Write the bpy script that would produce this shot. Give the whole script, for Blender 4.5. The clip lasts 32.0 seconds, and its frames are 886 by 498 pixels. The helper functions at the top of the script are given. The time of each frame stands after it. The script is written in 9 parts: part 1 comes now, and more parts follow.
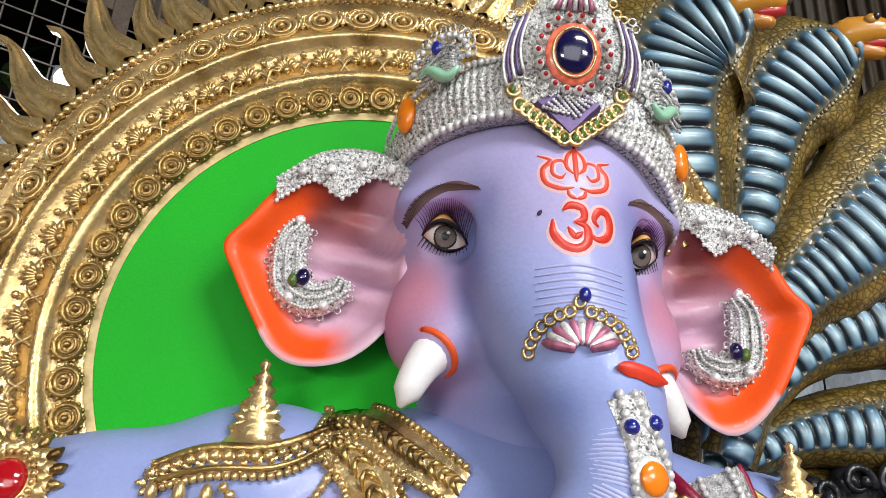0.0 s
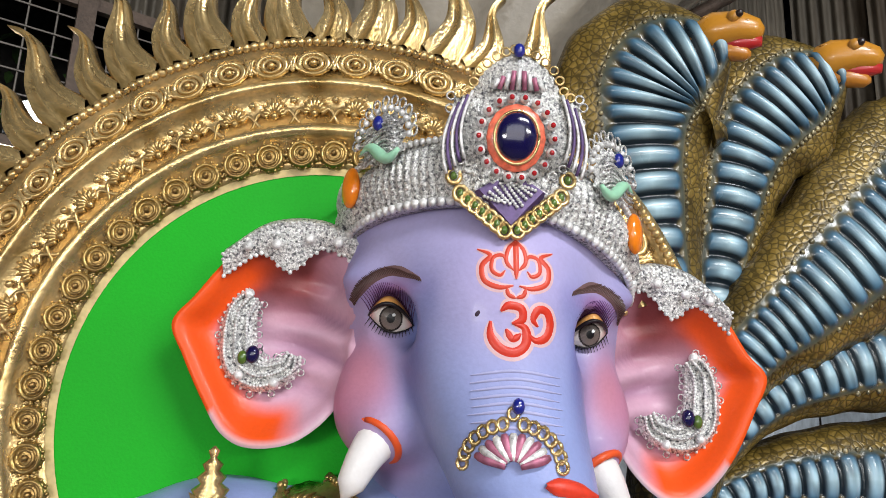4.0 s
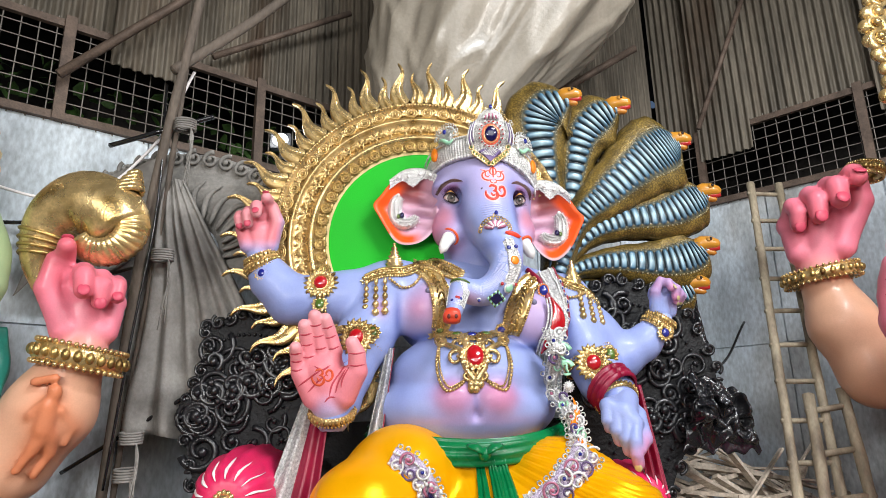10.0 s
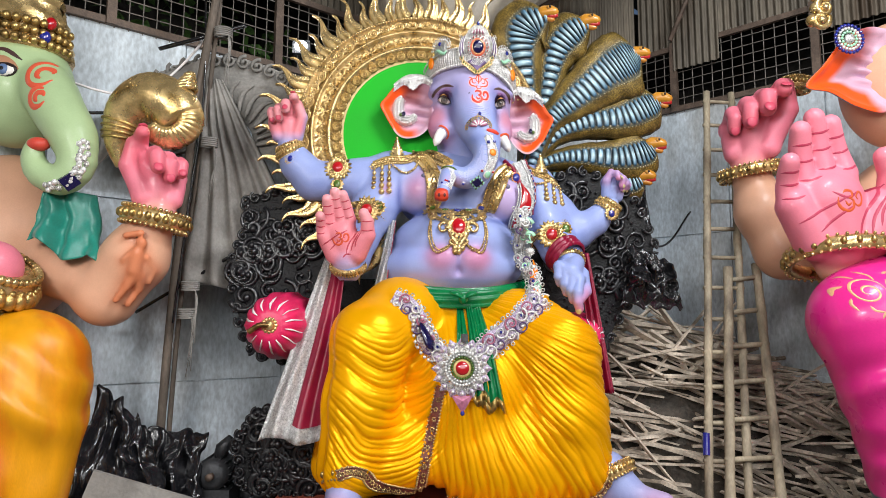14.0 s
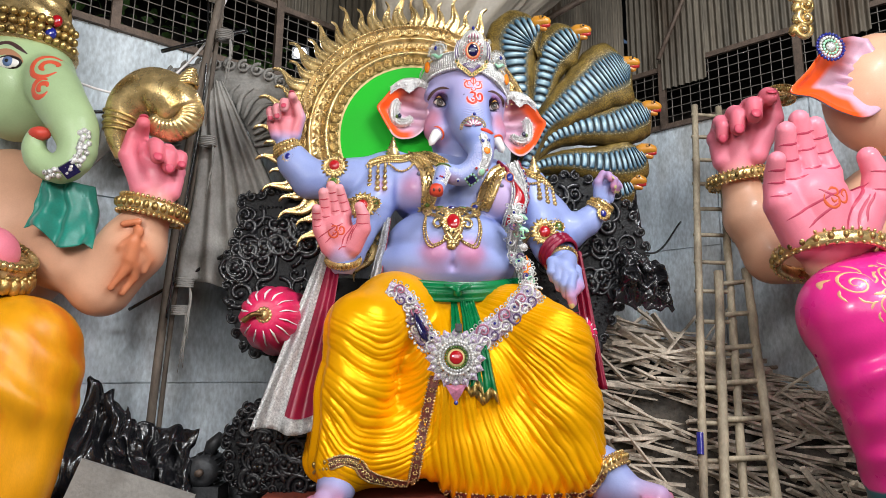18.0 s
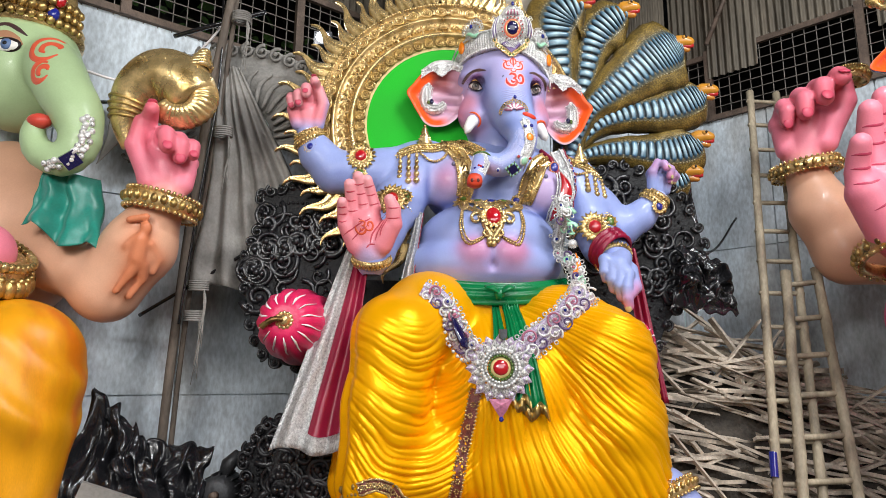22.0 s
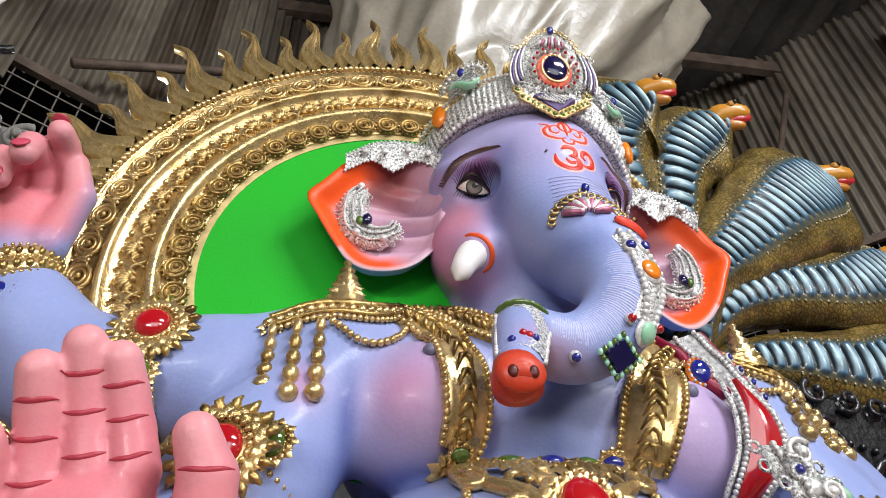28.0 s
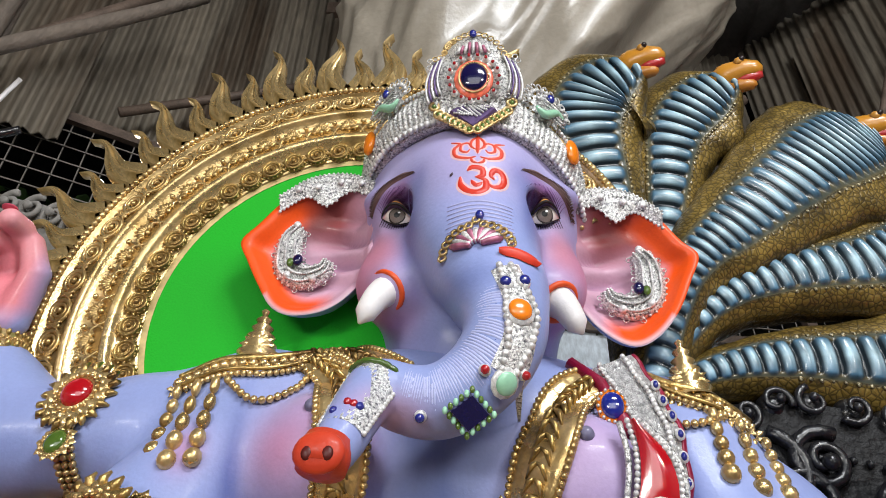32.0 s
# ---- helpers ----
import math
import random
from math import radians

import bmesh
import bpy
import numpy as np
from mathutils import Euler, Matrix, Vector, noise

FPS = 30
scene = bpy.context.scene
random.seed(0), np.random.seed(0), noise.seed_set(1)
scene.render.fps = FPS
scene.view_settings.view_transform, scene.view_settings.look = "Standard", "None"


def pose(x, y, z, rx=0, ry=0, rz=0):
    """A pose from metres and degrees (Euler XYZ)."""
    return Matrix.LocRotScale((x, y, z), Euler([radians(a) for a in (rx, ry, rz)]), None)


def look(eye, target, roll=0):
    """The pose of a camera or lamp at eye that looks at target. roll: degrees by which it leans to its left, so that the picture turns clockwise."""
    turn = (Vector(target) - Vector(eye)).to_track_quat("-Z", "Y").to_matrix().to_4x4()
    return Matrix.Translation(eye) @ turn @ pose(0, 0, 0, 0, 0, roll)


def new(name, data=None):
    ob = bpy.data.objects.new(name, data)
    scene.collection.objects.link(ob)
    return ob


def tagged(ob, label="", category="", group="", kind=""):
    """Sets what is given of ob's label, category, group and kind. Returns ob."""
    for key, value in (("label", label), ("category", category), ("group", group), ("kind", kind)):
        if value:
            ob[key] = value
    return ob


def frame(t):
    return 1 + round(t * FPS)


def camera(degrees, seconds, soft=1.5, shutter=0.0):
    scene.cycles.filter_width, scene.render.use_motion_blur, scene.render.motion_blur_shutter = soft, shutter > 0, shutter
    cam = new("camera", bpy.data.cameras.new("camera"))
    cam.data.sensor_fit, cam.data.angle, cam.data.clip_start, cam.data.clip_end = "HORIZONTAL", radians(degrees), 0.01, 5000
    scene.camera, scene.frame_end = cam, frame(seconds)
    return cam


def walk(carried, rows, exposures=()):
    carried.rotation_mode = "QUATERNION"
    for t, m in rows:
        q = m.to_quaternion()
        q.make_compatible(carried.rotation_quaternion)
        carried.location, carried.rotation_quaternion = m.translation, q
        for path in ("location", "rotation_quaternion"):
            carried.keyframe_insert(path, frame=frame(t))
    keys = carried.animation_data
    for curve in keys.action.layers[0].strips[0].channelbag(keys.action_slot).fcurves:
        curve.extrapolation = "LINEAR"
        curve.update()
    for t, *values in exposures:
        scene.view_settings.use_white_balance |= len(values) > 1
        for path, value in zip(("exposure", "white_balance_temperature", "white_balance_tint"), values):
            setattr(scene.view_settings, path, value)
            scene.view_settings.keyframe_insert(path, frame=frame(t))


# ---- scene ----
cam = camera(68.0, 32.0, 0.85)

PATH = [
    (0.0, (-0.303, -1.577, 3.452), (-0.24, 0.321, 4.077), 2.8),
    (0.5, (-0.278, -1.41, 3.518), (-0.203, 0.468, 4.201), 3.0),
    (1.0, (-0.239, -1.313, 3.598), (-0.197, 0.561, 4.295), 3.1),
    (1.5, (-0.176, -1.296, 3.662), (-0.155, 0.577, 4.362), 2.9),
    (2.0, (-0.099, -1.339, 3.712), (-0.09, 0.541, 4.393), 2.6),
    (2.5, (-0.076, -1.418, 3.772), (-0.072, 0.485, 4.387), 2.4),
    (3.0, (-0.099, -1.513, 3.831), (-0.093, 0.42, 4.345), 2.2),
    (3.5, (-0.105, -1.587, 3.884), (-0.093, 0.374, 4.276), 2.4),
    (5.5, (-0.323, -2.054, 3.571), (-0.205, -0.121, 4.070), 0.15),
    (6.0, (-0.256, -2.319, 3.498), (-0.197, -0.381, 3.989), 0.67),
    (6.5, (-0.244, -2.704, 3.312), (-0.193, -0.777, 3.845), 0.43),
    (7.0, (-0.286, -2.955, 3.186), (-0.226, -1.030, 3.725), -0.12),
    (7.5, (-0.339, -3.232, 3.036), (-0.276, -1.308, 3.580), -0.35),
    (8.0, (-0.391, -3.627, 2.837), (-0.327, -1.704, 3.382), -0.64),
    (8.5, (-0.427, -3.941, 2.704), (-0.364, -2.015, 3.238), -0.75),
    (9.0, (-0.479, -4.185, 2.579), (-0.402, -2.259, 3.112), -0.86),
    (9.5, (-0.544, -4.415, 2.449), (-0.446, -2.490, 2.984), -1.07),
    (10.0, (-0.591, -4.584, 2.348), (-0.476, -2.659, 2.879), -1.18),
    (10.5, (-0.679, -4.986, 2.157), (-0.536, -3.064, 2.691), -1.38),
    (11.0, (-0.756, -5.278, 2.036), (-0.590, -3.354, 2.556), -1.39),
    (11.5, (-0.793, -5.373, 2.008), (-0.622, -3.441, 2.495), -1.23),
    (12.0, (-0.804, -5.433, 2.004), (-0.644, -3.489, 2.447), -0.83),
    (12.5, (-0.748, -5.493, 1.999), (-0.605, -3.538, 2.396), -0.41),
    (13.0, (-0.678, -5.595, 1.978), (-0.552, -3.630, 2.329), -0.04),
    (13.5, (-0.613, -5.695, 1.967), (-0.502, -3.720, 2.260), 0.17),
    (14.0, (-0.576, -5.726, 1.976), (-0.465, -3.743, 2.210), 0.15),
    (14.5, (-0.583, -5.738, 1.976), (-0.459, -3.750, 2.156), 0.12),
    (16.5, (-0.619, -5.694, 1.631), (-0.440, -3.720, 1.898), -0.04),
    (17.0, (-0.615, -5.709, 1.607), (-0.449, -3.740, 1.918), 0.03),
    (17.5, (-0.597, -5.723, 1.591), (-0.450, -3.759, 1.936), 0.23),
    (18.0, (-0.593, -5.726, 1.586), (-0.460, -3.762, 1.943), 0.48),
    (18.5, (-0.600, -5.721, 1.591), (-0.469, -3.756, 1.939), 0.62),
    (19.0, (-0.616, -5.708, 1.594), (-0.476, -3.740, 1.922), 0.69),
    (19.5, (-0.615, -5.708, 1.587), (-0.471, -3.738, 1.896), 0.80),
    (20.0, (-0.615, -5.720, 1.580), (-0.477, -3.748, 1.887), 0.86),
    (20.5, (-0.600, -5.719, 1.571), (-0.482, -3.748, 1.889), 0.94),
    (21.0, (-0.602, -5.664, 1.567), (-0.506, -3.695, 1.903), 1.02),
    (21.5, (-0.632, -5.430, 1.584), (-0.554, -3.463, 1.938), 0.83),
    (22.0, (-0.698, -5.149, 1.605), (-0.627, -3.187, 1.986), 0.46),
    (22.5, (-0.717, -4.836, 1.598), (-0.643, -2.882, 2.017), -0.07),
    (23.0, (-0.735, -4.430, 1.598), (-0.657, -2.490, 2.077), -0.44),
    (23.5, (-0.857, -4.048, 1.588), (-0.726, -2.122, 2.111), -0.08),
    (24.0, (-1.003, -3.649, 1.616), (-0.846, -1.748, 2.219), -0.61),
    (24.5, (-0.988, -2.977, 1.852), (-0.855, -1.087, 2.492), -0.64),
    (26.5, (-0.955, -1.64, 2.209), (-0.678, 0.009, 3.307), -1.6),
    (27.0, (-0.827, -1.603, 2.307), (-0.52, -0.004, 3.467), -1.5),
    (27.5, (-0.744, -1.629, 2.369), (-0.43, -0.06, 3.57), -1.8),
    (28.0, (-0.682, -1.656, 2.407), (-0.389, -0.1, 3.629), -2.2),
    (28.5, (-0.603, -1.674, 2.444), (-0.344, -0.116, 3.671), -2.4),
    (29.0, (-0.549, -1.67, 2.47), (-0.325, -0.106, 3.695), -2.4),
    (29.5, (-0.506, -1.693, 2.512), (-0.326, -0.11, 3.722), -2.2),
    (30.0, (-0.429, -1.77, 2.56), (-0.31, -0.163, 3.745), -1.4),
    (30.5, (-0.346, -1.832, 2.583), (-0.29, -0.203, 3.743), -0.7),
    (31.0, (-0.169, -1.813, 2.607), (-0.206, -0.173, 3.752), 0.2),
    (31.5, (-0.001, -1.801, 2.619), (-0.114, -0.154, 3.748), 0.9),
    (32.0, (0.094, -1.788, 2.631), (-0.068, -0.143, 3.756), 1.2),
]
EXPOSURES = [(0, -0.58), (1, -0.7), (3.5, -0.68), (6, -0.72), (7.5, -0.4), (9, -0.17), (11, -0.22), (13, -0.28), (20, -0.3), (24, -0.26), (27, -0.37), (30, -0.56), (32, -0.56)]
walk(cam, [(t, look(e, g, r)) for t, e, g, r in PATH], EXPOSURES)

# ---- light ----
world = bpy.data.worlds.new("shed_daylight")
scene.world = world
world.use_nodes = True
_nt = world.node_tree
_sky = _nt.nodes.new("ShaderNodeTexSky")
_sky.sky_type, _sky.sun_disc = "NISHITA", False
_sky.sun_elevation, _sky.sun_rotation = radians(40), radians(150)
_bg = _nt.nodes["Background"]
_bg.inputs[1].default_value = 0.06
_nt.links.new(_sky.outputs[0], _bg.inputs[0])


def area(name, eye, target, sx, sy, watts, colour):
    la = bpy.data.lights.new(name, "AREA")
    la.shape, la.size, la.size_y, la.energy, la.color = "RECTANGLE", sx, sy, watts, colour
    ob = new(name, la)
    ob.matrix_world = look(eye, target)
    return ob


area("entrance_daylight", (0.5, -9.6, 4.8), (0, 0, 2.6), 7.0, 4.2, 370, (0.985, 0.985, 0.985))
area("ceiling_tube_light", (2.2, -3.9, 7.2), (0.0, 0.0, 3.2), 2.4, 0.6, 400, (0.94, 0.97, 1.0))
# two added fill lamps brighten the side idols and walls; no fixture stands there
area("left_fill_light", (-3.0, -6.4, 4.0), (-2.6, 0.0, 1.4), 2.0, 0.6, 235, (1.0, 0.97, 0.93))
area("right_fill_light", (4.4, -6.2, 5.4), (3.2, 0.0, 1.8), 2.0, 0.6, 250, (1.0, 0.97, 0.93))


# ---- materials ----
def material(name, base, rough=0.5, metal=0.0, vary=0.12, scale=6.0, bump=0.0, fine=60.0, paint=False, coat=0.0, dark=None, spec=0.5, stretch=None, sheen=0.0):
    """A surface with two scales of variation in colour, roughness and relief. paint: the colour comes from the mesh's painted coats."""
    m = bpy.data.materials.new(name)
    m.use_nodes = True
    nt = m.node_tree
    n, li = nt.nodes, nt.links
    b = n["Principled BSDF"]
    tc = n.new("ShaderNodeTexCoord")
    src = tc.outputs["Object"]
    if stretch:
        mp = n.new("ShaderNodeMapping")
        mp.inputs["Scale"].default_value = stretch
        li.new(src, mp.inputs["Vector"])
        src = mp.outputs["Vector"]
    big = n.new("ShaderNodeTexNoise")
    big.inputs["Scale"].default_value, big.inputs["Detail"].default_value = scale, 5
    small = n.new("ShaderNodeTexNoise")
    small.inputs["Scale"].default_value, small.inputs["Detail"].default_value = fine, 3
    li.new(src, big.inputs["Vector"])
    li.new(src, small.inputs["Vector"])
    ramp = n.new("ShaderNodeMapRange")
    ramp.inputs["From Min"].default_value, ramp.inputs["From Max"].default_value = 0.3, 0.7
    ramp.inputs["To Min"].default_value, ramp.inputs["To Max"].default_value = 1 - vary, 1 + vary
    li.new(big.outputs["Fac"], ramp.inputs["Value"])
    r2 = n.new("ShaderNodeMapRange")
    r2.inputs["From Min"].default_value, r2.inputs["From Max"].default_value = 0.3, 0.7
    r2.inputs["To Min"].default_value, r2.inputs["To Max"].default_value = 1 - vary * 0.5, 1 + vary * 0.5
    li.new(small.outputs["Fac"], r2.inputs["Value"])
    mul = n.new("ShaderNodeMath")
    mul.operation = "MULTIPLY"
    li.new(ramp.outputs[0], mul.inputs[0])
    li.new(r2.outputs[0], mul.inputs[1])
    mix = n.new("ShaderNodeMix")
    mix.data_type, mix.blend_type = "RGBA", "MULTIPLY"
    mix.inputs[0].default_value = 1.0
    if paint:
        at = n.new("ShaderNodeVertexColor")
        at.layer_name = "paint"
        li.new(at.outputs["Color"], mix.inputs[6])
    else:
        mix.inputs[6].default_value = (*base, 1)
    if dark:
        mixd = n.new("ShaderNodeMix")
        mixd.data_type = "RGBA"
        mixd.inputs[6].default_value, mixd.inputs[7].default_value = (*base, 1), (*dark, 1)
        rd = n.new("ShaderNodeMapRange")
        rd.inputs["From Min"].default_value, rd.inputs["From Max"].default_value = 0.48, 0.66
        nd = n.new("ShaderNodeTexNoise")
        nd.inputs["Scale"].default_value, nd.inputs["Detail"].default_value = scale * 0.6, 8
        li.new(src, nd.inputs["Vector"])
        li.new(nd.outputs["Fac"], rd.inputs["Value"])
        li.new(rd.outputs[0], mixd.inputs[0])
        li.new(mixd.outputs[2], mix.inputs[6])
    li.new(mul.outputs[0], mix.inputs[7])
    li.new(mix.outputs[2], b.inputs["Base Color"])
    rr = n.new("ShaderNodeMapRange")
    rr.inputs["To Min"].default_value, rr.inputs["To Max"].default_value = max(rough - 0.1, 0.02), min(rough + 0.1, 1)
    li.new(big.outputs["Fac"], rr.inputs["Value"])
    li.new(rr.outputs[0], b.inputs["Roughness"])
    b.inputs["Metallic"].default_value = metal
    b.inputs["Specular IOR Level"].default_value = spec
    b.inputs["Coat Weight"].default_value = coat
    b.inputs["Coat Roughness"].default_value = 0.12
    b.inputs["Sheen Weight"].default_value = sheen
    if bump:
        bp = n.new("ShaderNodeBump")
        bp.inputs["Strength"].default_value, bp.inputs["Distance"].default_value = 1.0, bump
        li.new(small.outputs["Fac"], bp.inputs["Height"])
        li.new(bp.outputs["Normal"], b.inputs["Normal"])
    return m


SKIN = material("painted_plaster", (1, 1, 1), 0.42, vary=0.06, scale=5, fine=90, bump=0.0008, paint=True, coat=0.08, spec=0.3)
GLOSS = material("glossy_paint", (1, 1, 1), 0.3, vary=0.05, scale=4, fine=60, bump=0.0008, paint=True, coat=0.25)
GOLD = material("gold_paint", (0.68, 0.49, 0.225), 0.28, 0.76, vary=0.25, scale=9, fine=70, bump=0.002, dark=(0.36, 0.23, 0.075))
GOLD_DEEP = material("antique_gold", (0.52, 0.36, 0.13), 0.34, 0.85, vary=0.3, scale=12, fine=80, bump=0.003, dark=(0.16, 0.09, 0.03))
SILVER = material("silver_zari", (0.76, 0.75, 0.73), 0.34, 0.55, vary=0.4, scale=190, fine=260, bump=0.004, dark=(0.12, 0.12, 0.13))
PEARL = material("white_beads", (0.68, 0.67, 0.66), 0.3, 0.25, vary=0.35, scale=30, fine=120, bump=0.001)
YELLOW = material("yellow_satin", (0.95, 0.43, 0.001), 0.33, 0.36, vary=0.08, scale=3, fine=220, bump=0.0004, spec=0.15)
GREEN = material("green_satin", (0.001, 0.15, 0.045), 0.26, vary=0.15, scale=5, fine=200, bump=0.0006, spec=0.35)
MAROON = material("maroon_satin", (0.24, 0.003, 0.03), 0.36, vary=0.2, scale=6, fine=200, bump=0.001)
PINK = material("pink_satin", (0.66, 0.015, 0.10), 0.4, vary=0.15, scale=6, fine=200, bump=0.001)
CARVED = material("black_carved_wood", (0.010, 0.010, 0.011), 0.55, vary=0.4, scale=9, fine=40, bump=0.01, spec=0.25)
BLACK = material("black_gloss_paint", (0.010, 0.010, 0.012), 0.30, vary=0.3, scale=8, fine=50, bump=0.004, coat=0.2)
PLASTIC = material("black_plastic_sheet", (0.010, 0.010, 0.012), 0.2, vary=0.3, scale=5, fine=24, bump=0.01, coat=0.5)
RED_GEM = material("red_glass", (0.42, 0.006, 0.012), 0.08, vary=0.1, coat=0.8, spec=0.8)
BLUE_GEM = material("blue_glass", (0.012, 0.02, 0.22), 0.08, vary=0.1, coat=0.8, spec=0.8)
NAVY_GEM = material("navy_stone", (0.008, 0.006, 0.05), 0.12, vary=0.1, coat=0.6)
GREEN_GEM = material("green_glass", (0.07, 0.13, 0.02), 0.1, vary=0.2, coat=0.8)
MINT = material("mint_stone", (0.32, 0.62, 0.42), 0.3, vary=0.15, coat=0.4)
ORANGE_GEM = material("orange_stone", (0.85, 0.22, 0.01), 0.2, vary=0.1, coat=0.6)
RED_PAINT = material("vermilion_paint", (0.68, 0.045, 0.018), 0.45, vary=0.15, scale=20)
WHITE_PAINT = material("white_paint", (0.8, 0.76, 0.76), 0.45, vary=0.05)
HALO_GREEN = material("green_backcloth", (0.006, 0.40, 0.012), 0.85, vary=0.08, scale=2, fine=120, bump=0.001)
CREAM = material("cream_edge_paint", (0.62, 0.47, 0.2), 0.5, vary=0.2, scale=10)
WALL = material("stained_sheet_wall", (0.54, 0.60, 0.65), 0.7, vary=0.42, scale=1.6, fine=30, bump=0.004, dark=(0.30, 0.29, 0.27), stretch=(1, 1, 0.45))
CONCRETE = material("raw_concrete", (0.30, 0.29, 0.27), 0.85, vary=0.3, scale=2.2, fine=26, bump=0.008, dark=(0.14, 0.13, 0.11))
DIRT = material("earth_floor", (0.12, 0.10, 0.085), 0.95, vary=0.4, scale=1.4, fine=18, bump=0.02, dark=(0.05, 0.045, 0.04))
TIN = material("corrugated_tin", (0.135, 0.115, 0.088), 0.6, 0.3, vary=0.4, scale=1.2, fine=14, bump=0.003, dark=(0.06, 0.04, 0.025), stretch=(3, 3, 0.5))
ROOF = material("dark_roof_sheet", (0.055, 0.05, 0.046), 0.7, 0.1, vary=0.4, scale=1.5, fine=20, bump=0.004)
STEEL = material("rusty_steel", (0.12, 0.085, 0.065), 0.65, 0.3, vary=0.35, scale=8, fine=60, bump=0.003)
WIRE = material("wire_mesh", (0.20, 0.18, 0.16), 0.6, 0.4, vary=0.2, scale=6)
BAMBOO = material("weathered_bamboo", (0.36, 0.30, 0.21), 0.65, vary=0.3, scale=7, fine=50, bump=0.003, dark=(0.17, 0.13, 0.09), stretch=(1, 1, 0.3))
POLE = material("dark_wood_pole", (0.12, 0.095, 0.075), 0.8, vary=0.35, scale=8, fine=50, bump=0.006, stretch=(1, 1, 0.3))
SLAT = material("grey_scrap_wood", (0.55, 0.47, 0.38), 0.85, vary=0.35, scale=5, fine=40, bump=0.003, dark=(0.17, 0.135, 0.10))
SHEET = material("dusty_tarpaulin", (0.29, 0.275, 0.255), 0.75, vary=0.2, scale=3, fine=40, bump=0.004, dark=(0.12, 0.11, 0.10))
CLOTH = material("white_plastic_sheet", (0.275, 0.242, 0.195), 0.36, vary=0.14, scale=3, fine=30, bump=0.003, coat=0.15)
GREY_CLAY = material("grey_unpainted_plaster", (0.21, 0.20, 0.185), 0.85, vary=0.25, scale=5, fine=40, bump=0.004)
REDBASE = material("red_oxide_plinth", (0.38, 0.085, 0.05), 0.55, vary=0.2, scale=3, fine=40, bump=0.002, dark=(0.27, 0.07, 0.05))
LEAF = material("leaves", (0.05, 0.11, 0.025), 0.55, vary=0.5, scale=6)
DARKGREY = material("oily_machine_iron", (0.05, 0.052, 0.056), 0.5, 0.5, vary=0.4, scale=10, fine=60, bump=0.003)
LAMP = bpy.data.materials.new("lamp_glow")
LAMP.use_nodes = True
LAMP.node_tree.nodes["Principled BSDF"].inputs["Emission Color"].default_value = (0.95, 0.97, 1, 1)
LAMP.node_tree.nodes["Principled BSDF"].inputs["Emission Strength"].default_value = 14


